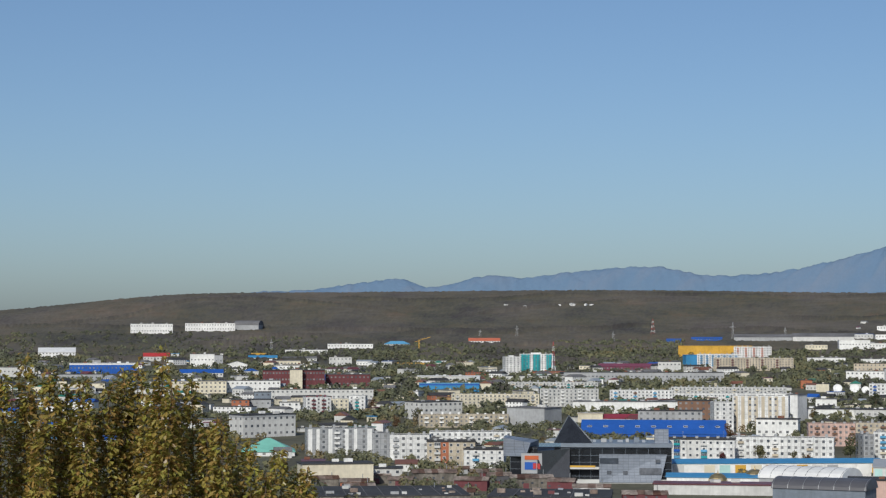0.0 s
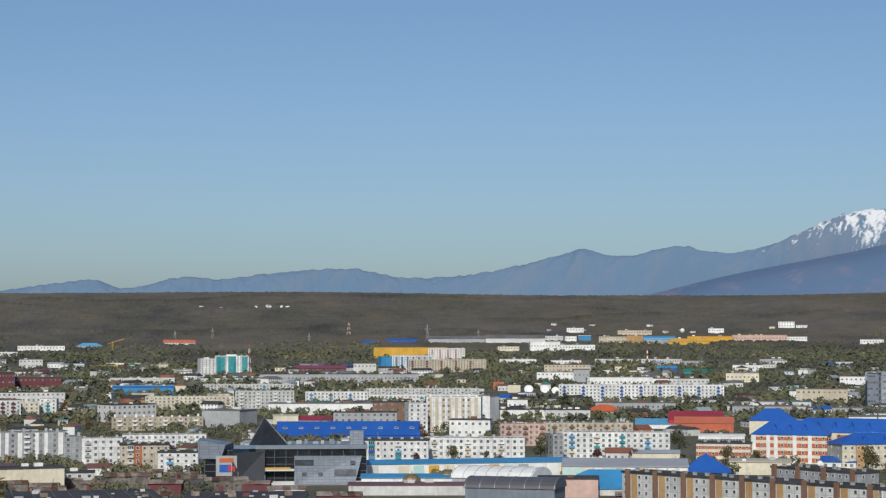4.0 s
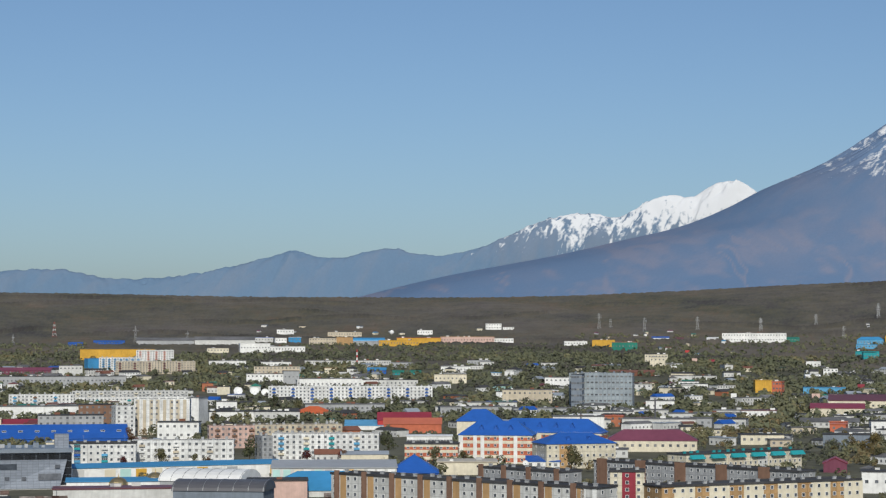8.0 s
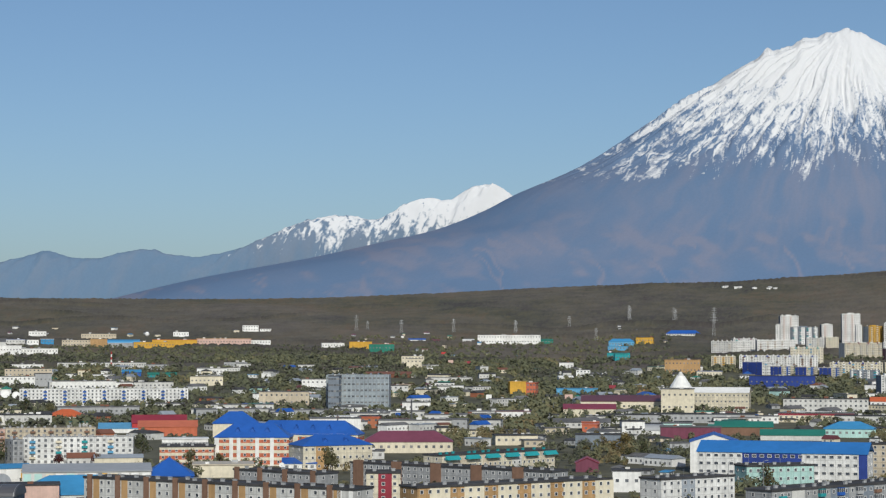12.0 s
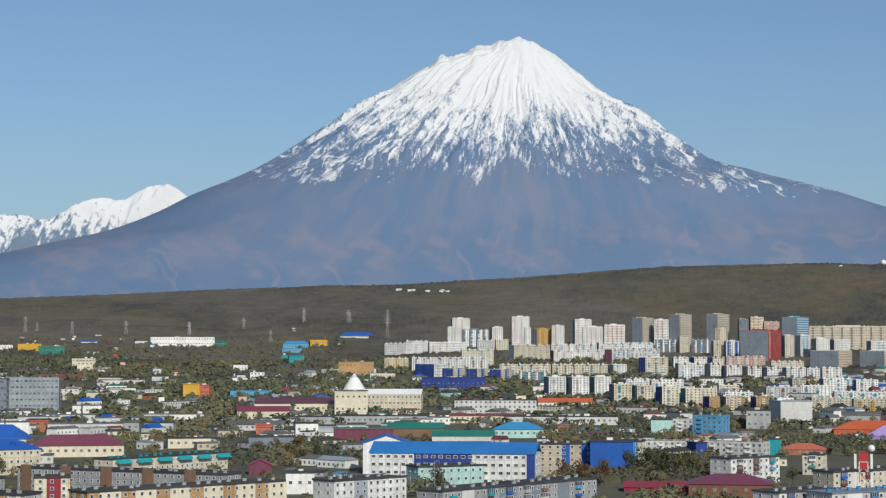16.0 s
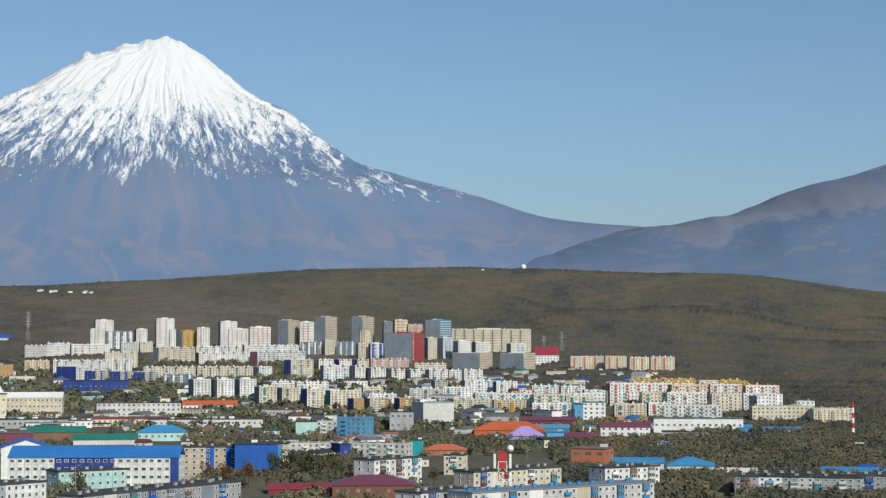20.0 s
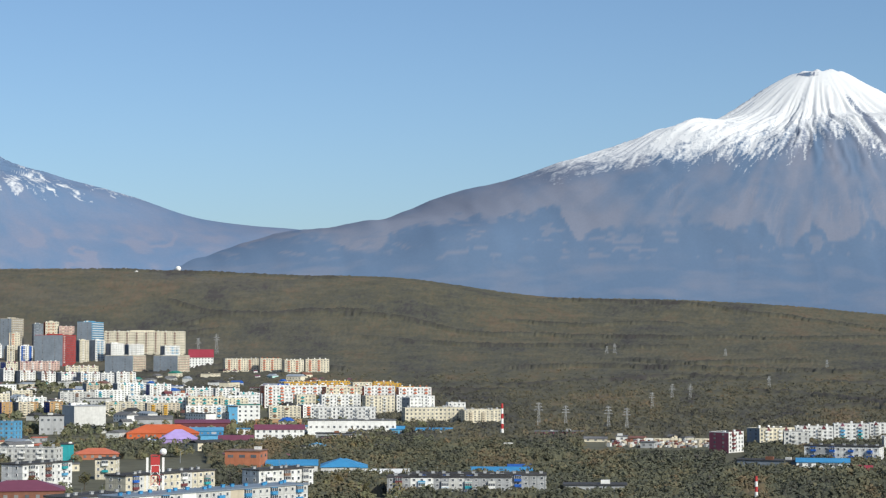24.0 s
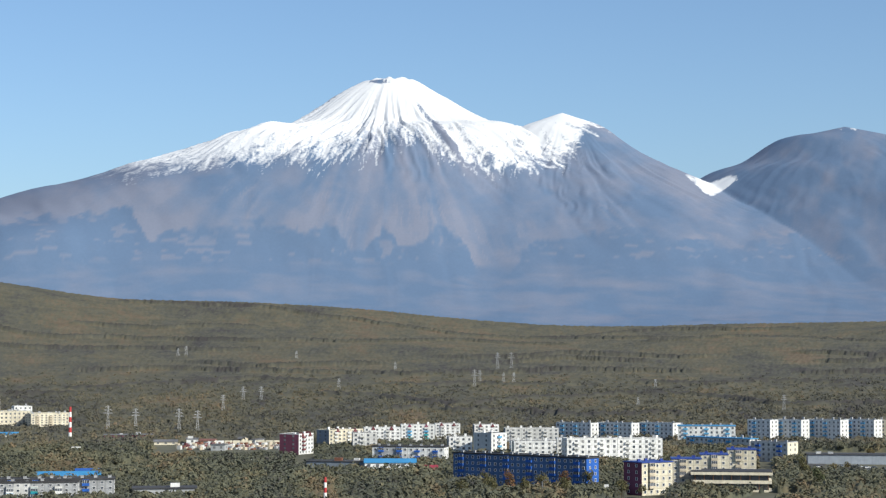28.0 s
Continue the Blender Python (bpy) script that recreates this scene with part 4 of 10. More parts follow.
def canopy(name, label, b0, b1, db, r0, r1, dr, cell, tall, mat, mask, rides=0.0, haze_span=None):
    """A closed sheet of crowns over the land where mask(x, y) is true; the last argument: bearings over which a pale
    grey-brown for distance haze is mixed in.
    """
    bear, reach = np.arange(b0, b1, db), np.arange(r0, r1, dr)
    bb, rr = np.meshgrid(np.radians(bear), reach)
    rr = rr + (lattice(np.round(bb * 1e4), rr, 8) - 0.5) * dr * 0.6
    x, y = rr * np.sin(bb), rr * np.cos(bb)
    h, tone = crowns(x, y, cell)
    ok = mask(x.ravel(), y.ravel()).reshape(x.shape)
    ok[:2] = False
    rise = h * tall + tall * 0.5 * fbm(x / cell * 2.5, y / cell * 2.5, 3, 12, 0.6)
    tone = 0.26 + 0.45 * tone + drifts(x, y)
    if rides:
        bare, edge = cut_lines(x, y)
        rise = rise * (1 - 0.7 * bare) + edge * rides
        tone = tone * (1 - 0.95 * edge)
    z = land(x, y) + np.where(ok, rise, -2.5)
    f = grid_faces(len(reach), len(bear))
    f = f[ok.ravel()[f].any(1)]
    me = mesh_of(name, np.stack([x.ravel(), y.ravel(), z.ravel()], 1), f, [mat], smooth=True)
    me.attributes.new("tone", "FLOAT", "POINT").data.foreach_set("value", tone.ravel().astype(np.float32))
    # paler towards the west: distance haze put into the crown colour
    if haze_span:
        haze_mix = 0.3 * ease(haze_span[1], haze_span[0], np.degrees(bb) + 9 * fbm(x / 400, y / 400, 3, 27)) * (0.8 + 1.6 * fbm(x / 150, y / 260, 4, 28, 0.6))
        me.attributes.new("bare", "FLOAT", "POINT").data.foreach_set("value", np.clip(haze_mix, 0, 1).ravel().astype(np.float32))
    return tagged(new(name, me), label, "trees", kind="stuff")


def tuft_cloud(rng, centres, radii, n, size, squash=0.8):
    """Small leafy faces set round lump centres, facing roughly outwards."""
    k = rng.integers(0, len(centres), n)
    out = rng.normal(size=(n, 3))
    out /= np.linalg.norm(out, axis=1)[:, None]
    pos = centres[k] + out * radii[k][:, None] * rng.uniform(0.86, 1.08, (n, 1)) * np.array([1, 1, squash])
    nrm = out + rng.normal(size=(n, 3)) * 0.32
    nrm /= np.linalg.norm(nrm, axis=1)[:, None]
    u = np.cross(nrm, rng.normal(size=(n, 3)))
    u /= np.linalg.norm(u, axis=1)[:, None] + 1e-9
    v = np.cross(nrm, u)
    s = size * rng.uniform(0.6, 1.3, (n, 1))
    quad = np.stack([pos - u * s, pos - v * s * 0.7, pos + u * s, pos + v * s * 0.8], 1)
    return quad.reshape(-1, 3)


def crown_points(seed, n=480, size=0.042):
    rng = np.random.default_rng(seed)
    m = rng.integers(8, 13)
    a, h = rng.uniform(0, 2 * math.pi, m), np.sort(rng.uniform(0.34, 0.9, m))
    reach = 0.30 * np.sqrt(np.clip(1.05 - ((h - 0.5) / 0.5) ** 2, 0.05, 1)) * rng.uniform(0.3, 1.1, m)
    centres = np.stack([reach * np.cos(a), reach * np.sin(a), h], 1)
    return tuft_cloud(rng, centres, rng.uniform(0.13, 0.22, m), n, size)


def tree(x, y, tall, wide, color):
    seed = int(abs(x * 3 + y)) % 7
    key = ("tree", seed, color)
    if key not in SHARED:
        pts = crown_points(seed + 100)
        g = Geo()
        g.tube(0, 0, -0.05, 0.42, 0.030, 0.018, 7)
        for i in range(5):
            t = 2 * math.pi * (i + 0.3 * seed) / 5
            g.beam((0, 0, 0.28 + 0.03 * i), (0.2 * math.cos(t), 0.2 * math.sin(t), 0.55 + 0.06 * i), 0.010)
        SHARED[key] = (mesh_of("crown", pts, np.arange(len(pts)).reshape(-1, 4), [LEAF[color]]), g.mesh("trunk", [BARK]))
    ob = new("tree")
    ob.matrix_basis = pose(x, y, land_at(x, y) - 0.2, 0, 0, (x * 37) % 360)
    words = {"olive": "olive-green", "green": "dark green", "gold": "golden autumn", "rust": "rusty brown autumn", "wine": "dark red autumn"}
    tagged(ob, f"{words[color]} broadleaf tree standing among the buildings", "tree", "town trees")
    for me, nm in ((SHARED[key][0], "crown"), (SHARED[key][1], "trunk")):
        p = part(nm, me, None, ob)
        p.scale = (tall * wide, tall * wide, tall)
    return ob


def clear_of_buildings(x, y):
    ok = np.ones(len(x), bool)
    for fx, fy, fr in FEET:
        ok &= (x - fx) ** 2 + (y - fy) ** 2 > fr * fr
    return ok


WOODS = []


def wood(b0, b1, r0, r1, n, tall):
    WOODS.append((b0, b1, r0, r1, n, tall))


def scatter(b0, b1, r0, r1, n, rng):
    b = np.radians(rng.uniform(b0, b1, n))
    r = np.sqrt(rng.uniform(r0 * r0, r1 * r1, n))
    return r * np.sin(b), r * np.cos(b)


def crown_wood(name, label, x, y, tall, mat, leaves=24, wide=0.5, spray=1.5, tone=None, lift=None, seed=7):
    """Woodland of separate trees: each crown is a loose heap of leaf sprays with an uneven outline; tone colours each tree."""
    rng = np.random.default_rng(seed)
    n, k = len(x), leaves
    z = land(x, y) + (0 if lift is None else lift)
    tone = rng.uniform(0, 1, n) if tone is None else tone
    # sprays sit on an egg-shaped crown with a few bulges of its own
    up = rng.uniform(-0.75, 1.0, (n, k))
    turn = rng.uniform(0, 2 * math.pi, (n, k))
    flat = np.sqrt(1 - np.minimum(up, 0.999) ** 2 * (np.abs(up) < 1))
    bulge = 1 + 0.26 * np.sin(turn * rng.integers(2, 4, (n, 1)) + rng.uniform(0, 6.3, (n, 1))) * flat
    out = rng.uniform(0.62, 1.0, (n, k)) * bulge
    way = np.stack([flat * np.cos(turn), flat * np.sin(turn), up], -1)
    size = tall[:, None]
    c = np.stack([x[:, None] + way[..., 0] * out * size * wide, y[:, None] + way[..., 1] * out * size * wide, z[:, None] + size * (0.52 + 0.46 * up * out)], -1)
    # each spray is one leaning triangle
    normal = way + rng.normal(0, 0.45, (n, k, 3)) + (0, 0, 0.25)
    normal /= np.linalg.norm(normal, axis=-1, keepdims=True)
    side = np.cross(normal, rng.normal(0, 1, (n, k, 3)))
    side /= np.linalg.norm(side, axis=-1, keepdims=True)
    over = np.cross(normal, side)
    r = size * rng.uniform(0.65, 1.25, (n, k)) * spray * math.sqrt(wide / k)
    v = np.stack([c + (side * math.cos(q) + over * math.sin(q)) * (r * rng.uniform(0.7, 1.25, (n, k)))[..., None] for q in (0.0, 2.1, 4.2)], 2)
    t = np.repeat((tone[:, None] + rng.normal(0, 0.085, (n, k))).ravel(), 3)
    me = mesh_of(name, v.reshape(-1, 3), np.arange(n * k * 3).reshape(-1, 3), [mat])
    me.attributes.new("tone", "FLOAT", "POINT").data.foreach_set("value", np.clip(t, 0, 1).astype(np.float32))
    return tagged(new(name, me), label, "trees", kind="stuff")


def wood_tone(x, y, rng):
    """Autumn colour of each tree: drifts of olive, gold and rust, with odd trees turned early."""
    drift = 0.46 + drifts(x, y) + rng.normal(0, 0.09, len(x))
    return np.clip(np.where(rng.random(len(x)) < 0.05, drift + 0.3, drift), 0.18, 1)


LEAF_NEAR = material("near_leaves", (0.360, 0.365, 0.078), 0.36, vary=0.34, grain=14.0, stain=2.0, island=1.0, tint=(0.430, 0.260, 0.090), leafy=0.4, spec=0.5)


def near_tree(reach):
    """The tree on the camera's hill: many upright leaders with large leaves, its top line rising and falling."""
    rng = np.random.default_rng(5)
    a = radians(-8.6)
    x0, y0 = reach * math.sin(a), reach * math.cos(a)
    ob = new("hillside_tree")
    ob.matrix_basis = pose(x0, y0, land_at(x0, y0) - 0.1, 0, 0, 8.6)
    tagged(ob, "bushy tree with upright stems and olive to brown autumn leaves", "tree")
    base = land_at(x0, y0) - 0.1
    outline = [(-2.4, 0.15), (-1.75, -0.15), (-1.5, -0.34), (-1.24, -0.40), (-0.97, -0.43), (-0.8, -0.6), (-0.62, -0.68), (-0.45, -0.5), (-0.29, -0.19), (-0.16, -0.42), (-0.07, -0.62), (0.06, -0.4), (0.21, -0.15), (0.34, -0.5), (0.53, -0.57), (0.82, -0.93), (1.1, -1.2), (1.4, -1.42), (1.72, -1.42), (2.07, -1.84)]
    leaves = []
    for i in range(38):
        u = -2.3 + 4.35 * i / 37 + rng.uniform(-0.06, 0.06)
        depth = rng.uniform(-0.5, 0.9)
        top = EYE + float(curve(np.array([u]), outline)[0]) - base - rng.uniform(0.1, 0.6) * (i % 3 > 0) + 0.04 * (depth)
        foot = (u * 0.35, depth * 0.3, 0.9)
        g = Geo()
        pts = [foot, (u * 0.8, depth * 0.8, top * 0.45), (u + rng.uniform(-0.05, 0.05), depth, top * 0.75), (u, depth, top)]
        for k in range(3):
            g.beam(pts[k], pts[k + 1], (0.028, 0.017, 0.009)[k])
        part("stem", g, BARK, ob)
        if u < -1.55 and i % 2:
            n = 90
        else:
            n = 1350
        f = rng.power(1.15, n)
        h = top - 3.1 * f - 0.0
        rad = (0.05 + 0.17 * np.minimum(f * 2, 1)) * np.sqrt(rng.uniform(0.05, 1, n))
        h = np.round(h / 0.14) * 0.14 + rng.uniform(-0.06, 0.06, n)
        t = rng.uniform(0, 2 * math.pi, n)
        pos = np.stack([u + rad * np.cos(t), depth + rad * np.sin(t), h], 1)
        out = np.stack([np.cos(t), np.sin(t), rng.uniform(-0.2, 0.5, n)], 1) + rng.normal(size=(n, 3)) * 0.3
        side = np.cross(out, np.array([0, 0, 1.0]))
        out = out * 0.8 + np.array([0, 0, -0.3]) + rng.normal(size=(n, 3)) * 0.45
        out /= np.linalg.norm(out, axis=1)[:, None]
        side /= np.linalg.norm(side, axis=1)[:, None] + 1e-6
        nrm = np.cross(side, out)
        L = rng.uniform(0.055, 0.115, (n, 1))
        leaves.append(np.stack([pos, pos + out * L * 0.6 - side * L * 0.34 + nrm * L * 0.12, pos + out * L - nrm * L * 0.1, pos + out * L * 0.6 + side * L * 0.34 + nrm * L * 0.12], 1).reshape(-1, 3))
    v = np.concatenate(leaves)
    tagged(part("foliage", mesh_of("foliage", v, np.arange(len(v)).reshape(-1, 4), [LEAF_NEAR]), None, ob), kind="stuff")
    g = Geo()
    g.tube(0, 0, -0.5, 1.0, 0.16, 0.11, 9)
    part("trunk", g, BARK, ob)
    return ob


near_tree(24.0)


def cone_tower(x, y, rz, r, h):
    ob = thing("cone_roof", x, y, rz, "white cone-shaped roof lantern above the cream hall", "roof", lift=10.0)
    g = Geo()
    g.tube(0, 0, 0, h * 0.75, r, r * 0.35, 16)
    part("cone", g, sheet("white"), ob)
    g = Geo()
    g.tube(0, 0, h * 0.75, h, r * 0.3, r * 0.1, 12)
    part("cap", g, sheet("pale"), ob)
    return ob


def shopping_mall(x, y, rz):
    """Dark glass mall with metal-clad wings and a glass pyramid."""
    ob = thing("shopping_mall", x, y, rz, "dark glass shopping mall with grey metal cladding and a glass pyramid", "building")
    take_ground(x, y, rz, 76, 40)
    dark = material("curtain_wall", (0.018, 0.021, 0.026), 0.15, vary=0.3, grain=0.4, stain=0.1, spec=0.6)
    clad = material("metal_cladding", (0.27, 0.30, 0.35), 0.45, metal=0.3, vary=0.1, joints=(2.4, 1.2))
    g = Geo()
    g.box(-34, 36, -10, 22, -4, 15.5)
    g.quad((-22, -16, 0), (-8, -16, 0), (-8, -13, 15), (-22, -15, 14))
    g.quad((-22, -16, 0), (-22, -15, 14), (-20, -10, 15.5), (-20, -10, 0))
    g.quad((-8, -16, 0), (-8, -10, 0), (-8, -10, 15.5), (-8, -13, 15))
    g.quad((-22, -15, 14), (-8, -13, 15), (-8, -10, 15.6), (-22, -10, 15.6))
    part("glass_body", g, dark, ob)
    g = Geo()
    for i in range(15):
        g.box(-34 + i * 5, -33.9 + i * 5, -10.12, -10, 0, 15.4)
    for k in range(5):
        g.box(-34, 36, -10.2, -10.02, 3 * k + 2.9, 3 * k + 3.0)
    part("mullion_grid", g, sheet("slate"), ob)
    g = Geo()
    g.quad((-37, -9, 11.5), (-27, -14, 11.5), (-25, -14, 17.5), (-37, -9, 19.5))
    g.quad((-37, -9, 11.5), (-37, -9, 19.5), (-37, 12, 19.5), (-37, 12, 11.5))
    g.quad((-37, -9, 19.5), (-25, -14, 17.5), (-22, 10, 17.5), (-37, 12, 19.5))
    g.quad((-27, -14, 11.5), (-22, 10, 11.5), (-22, 10, 17.5), (-25, -14, 17.5))
    part("metal_wing", g, clad, ob, "grey metal-clad slanted wing")
    g = Geo()
    g.box(-29, -20, -15.2, -14, 4.3, 13)
    sign = part("sign_box", g, sheet("grey"), ob)
    for i, (c, z0, z1) in enumerate((("orange", 10.3, 12), ("blue", 6, 9.2))):
        g = Geo()
        g.box(-27.5, -21.5 - i, -15.4, -15.2, z0, z1)
        part("sign_shape", g, sheet(c), sign)
    for xa, z0, z1 in ((-23.9, 6.4, 8.8), (-22.2, 6.2, 8.6)):
        g = Geo()
        g.box(xa, xa + 1.4, -15.5, -15.4, z0, z1)
        part("sign_shape", g, sheet("red"), sign)
    g = Geo()
    g.box(-12, 36.5, -11.2, 22, 15.5, 17.2)
    part("roof_slab", g, sheet("slate"), ob, "dark metal roof edge")
    g = Geo()
    a = [(-15, -9, 17.2), (2, -9, 17.2), (2, 8, 17.2), (-15, 8, 17.2)]
    for i in range(4):
        g.quad(a[i], a[(i + 1) % 4], (-8.5, -2, 29), (-8.5, -2, 29))
    pyr = part("pyramid", g, dark, ob, "dark glass pyramid skylight")
    g = Geo()
    for p in a:
        g.beam(p, (-8.5, -2, 29), 0.1)
    part("pyramid_rib", g, sheet("slate"), pyr)
    g = Geo()
    g.quad((4.7, -13, 0.5), (31, -13, 0.5), (34, -12, 12.5), (4.7, -13, 12.5))
    g.quad((4.7, -13, 12.5), (34, -12, 12.5), (34, -9.9, 12.5), (4.7, -9.9, 12.5))
    g.quad((4.7, -13, 0.5), (4.7, -13, 12.5), (4.7, -9.9, 12.5), (4.7, -9.9, 0.5))
    g.quad((31, -13, 0.5), (31, -9.9, 0.5), (34, -9.9, 12.5), (34, -12, 12.5))
    part("front_panel", g, clad, ob, "pale metal front panel")
    for wx0, wx1, z0, z1 in ((4.9, 13, 8.6, 11.0), (22, 31.5, 4.0, 6.8), (8, 10, 4, 5.5), (15, 17, 4, 5.5), (29, 31, 9, 10.5)):
        g = Geo()
        g.box(wx0, wx1, -13.12, -12.9, z0, z1)
        part("window", g, GLASS, ob)
    g = Geo()
    g.box(-9, 4.7, -14, -10, 6.2, 7.0)
    g.box(-9, 36, -12.5, -10, -0.5, 1.6)
    part("canopy", g, sheet("pale"), ob)
    g = Geo()
    g.box(-8, 3, -14.1, -14, 7.0, 7.8)
    part("lit_sign", g, sheet("yellow"), ob, "yellow lettering strip")
    g = Geo()
    g.box(29, 35, -4, 2, 17.2, 23)
    part("lift_tower", g, clad, ob)
    for i in range(7):
        g = Geo()
        g.box(2 + i * 3.6, 3.4 + i * 3.6 + i % 2, 0, 3, 17.2, 18.2 + (i % 3) * 0.5)
        part("roof_unit", g, sheet(("steel", "grey", "slate")[i % 3]), ob)
    return ob


def shanty(x, y, rz, w, d, h, rise=1.2, wall="patched"):
    """A patched-up workshop: uneven walls, corrugated rusty sheets laid over one another, a door, props and junk."""
    rnd = random.Random(int(x * 3 + y * 17))
    ob = thing("workshop", x, y, rz, "ramshackle workshop under rusty corrugated roof sheets", "building", "workshops")
    take_ground(x, y, rz, w, d)
    g = Geo()
    g.box(-w / 2, w / 2, -d / 2, d / 2, -3, h)
    part("wall", g, PATCHED if wall == "patched" else paint(wall), ob)
    n = max(3, int(w / 2.6))
    for side in (-1, 1):
        for i in range(n):
            g = Geo()
            x0, x1 = -w / 2 - 0.4 + i * (w + 0.8) / n, -w / 2 - 0.2 + (i + 1) * (w + 0.8) / n
            lift, jut = rnd.uniform(0, 0.16), rnd.uniform(0.1, 0.8)
            y0, z0 = side * (d / 2 + jut), h - 0.1 + lift
            g.quad((x0, y0, z0), (x1, y0, z0), (x1, 0, h + rise + lift), (x0, 0, h + rise + lift))
            g.quad((x0, y0, z0 - 0.12), (x1, y0, z0 - 0.12), (x1, y0, z0), (x0, y0, z0))
            part("roof_sheet", g, RUSTY, ob)
    g = Geo()
    g.box(-w * 0.2, -w * 0.2 + 2.4, -d / 2 - 0.1, -d / 2 + 0.05, -0.5, min(2.3, h * 0.8))
    part("door", g, sheet("maroon"), ob)
    g = Geo()
    for i in range(max(2, int(w / 4))):
        g.box(-w / 2 + 0.6 + i * 4, -w / 2 + 1.5 + i * 4, -d / 2 - 0.06, -d / 2 + 0.05, h * 0.45, h * 0.45 + 0.8)
    part("window_opening", g, GLASS, ob)
    g = Geo()
    g.tube(w * 0.3, d * 0.1, h, h + rise + rnd.uniform(1.2, 2.2), 0.16, 0.16, 8)
    part("stove_pipe", g, STEEL, ob)
    return ob


def flat_depot(x, y, rz, w, d, h):
    """A wide dark flat roof with kerbs, felt seams, duct boxes and scrap sheets."""
    rnd = random.Random(int(x + y))
    ob = thing("depot", x, y, rz, "wide low depot with a dark felted flat roof", "building")
    take_ground(x, y, rz, w, d)
    g = Geo()
    g.box(-w / 2, w / 2, -d / 2, d / 2, -4, h)
    part("wall", g, PATCHED, ob)
    g = Geo()
    g.box(-w / 2 - 0.3, w / 2 + 0.3, -d / 2 - 0.3, d / 2 + 0.3, h, h + 0.3)
    roof = part("roof", g, TAR, ob)
    for i in range(int(w / 7)):
        g = Geo()
        xa = -w / 2 + 3 + i * 7 + rnd.uniform(-1, 1)
        g.box(xa, xa + 0.25, -d / 2, d / 2, h + 0.3, h + 0.4)
        part("felt_seam", g, TAR_PALE, roof)
    for i in range(14):
        g = Geo()
        xa, ya, s = rnd.uniform(-0.46, 0.46) * w, rnd.uniform(-0.4, 0.45) * d, rnd.uniform(0.5, 1.6)
        g.box(xa - s, xa + s, ya - s * 0.5, ya + s * 0.5, h + 0.3, h + 0.3 + s * rnd.uniform(0.5, 1.1))
        part("roof_unit", g, rnd.choice([RUSTY, sheet("steel"), paint("grey"), sheet("maroon"), paint("pale")]), ob)
    return ob


def paving(name, label, corners):
    """A flat sheet of asphalt laid on level ground."""
    pts = [(x, y, land_at(x, y) + 0.05) for x, y in corners]
    g = Geo()
    for k in range(1, len(pts) - 2, 2):
        g.quad(pts[0], pts[k], pts[k + 1], pts[k + 2])
    return tagged(new(name, g.mesh(name, ASPHALT)), label, "road", kind="structure")


def vault_hall(x, y, rz, w, d, h, rise, roof, wall, across=False, turn=0):
    ob = hall(x, y, rz + turn, w, d, h, wall, roof, "arch_across" if across else "arch", rise, 0, name="vaulted_hall", label=f"{wall} hall under a barrel-vaulted {roof} roof")
    for i in range(int(w / 5) + 1):
        g = Geo()
        n = 8
        for j in range(n):
            u, v = math.pi * j / n, math.pi * (j + 1) / n
            xx = -w / 2 + i * w / max(1, int(w / 5))
            if not across:
                g.beam((xx, -(d / 2 + 0.5) * math.cos(u), h + rise * math.sin(u) + 0.05), (xx, -(d / 2 + 0.5) * math.cos(v), h + rise * math.sin(v) + 0.05), 0.12)
        if g.f:
            part("roof_rib", g, STEEL, ob)
    return ob


def dome_kiosk(x, y, rz, r, h):
    ob = thing("domed_pavilion", x, y, rz, "small pavilion under a faceted golden metal dome", "building")
    gold = material("gold_sheet", (0.55, 0.42, 0.22), 0.3, metal=0.8, vary=0.15)
    g = Geo()
    g.tube(0, 0, -3, h, r * 0.8, r * 0.8, 12)
    part("wall", g, paint("pale"), ob)
    g = Geo()
    for i in range(4):
        a, b = math.pi / 2 * i / 4, math.pi / 2 * (i + 1) / 4
        g.tube(0, 0, h + r * math.sin(a) * 0.8, h + r * math.sin(b) * 0.8, r * math.cos(a), max(0.02, r * math.cos(b)), 12)
    part("dome", g, gold, ob)
    g = Geo()
    g.tube(0, 0, h + r * 0.78, h + r * 1.2, 0.25, 0.02, 6)
    part("finial", g, gold, ob)
    return ob


def radome(x, y, rz, r, lift=0.0):
    ob = thing("radar_dome", x, y, rz, "white spherical radar dome on its low base", "radar dome", lift=lift)
    g = Geo()
    n = 8
    for i in range(n):
        a, b = -1.1 + 2.67 * i / n, -1.1 + 2.67 * (i + 1) / n
        g.tube(0, 0, r * (1 + math.sin(a)), r * (1 + math.sin(b)), r * math.cos(a), max(0.02, r * math.cos(b)), 14)
    part("dome", g, sheet("white"), ob)
    g = Geo()
    g.tube(0, 0, -3, r * 0.3, r * 0.7, r * 0.7, 12)
    part("base", g, CONCRETE, ob)
    return ob


def dish(x, y, rz, r, lift=2.0):
    """A satellite dish tipped up to the sky."""
    ob = thing("satellite_dish", x, y, rz, "large white satellite dish on a short mast", "antenna", "satellite dishes")
    g = Geo()
    n, m = 14, 4
    def point(i, j):
        a, q = 2 * math.pi * i / n, r * j / m
        p = Vector((q * math.cos(a), q * math.sin(a), 0.28 * q * q / r))
        return tuple(Matrix.Rotation(radians(62), 3, "X") @ p + Vector((0, 0, lift + r)))
    for i in range(n):
        for j in range(m):
            g.quad(point(i, j), point(i + 1, j), point(i + 1, j + 1), point(i, j + 1))
    part("reflector", g, sheet("white"), ob)
    g = Geo()
    g.tube(0, 0, -1, lift + r, 0.35, 0.25, 8)
    part("mast", g, STEEL, ob)
    return ob


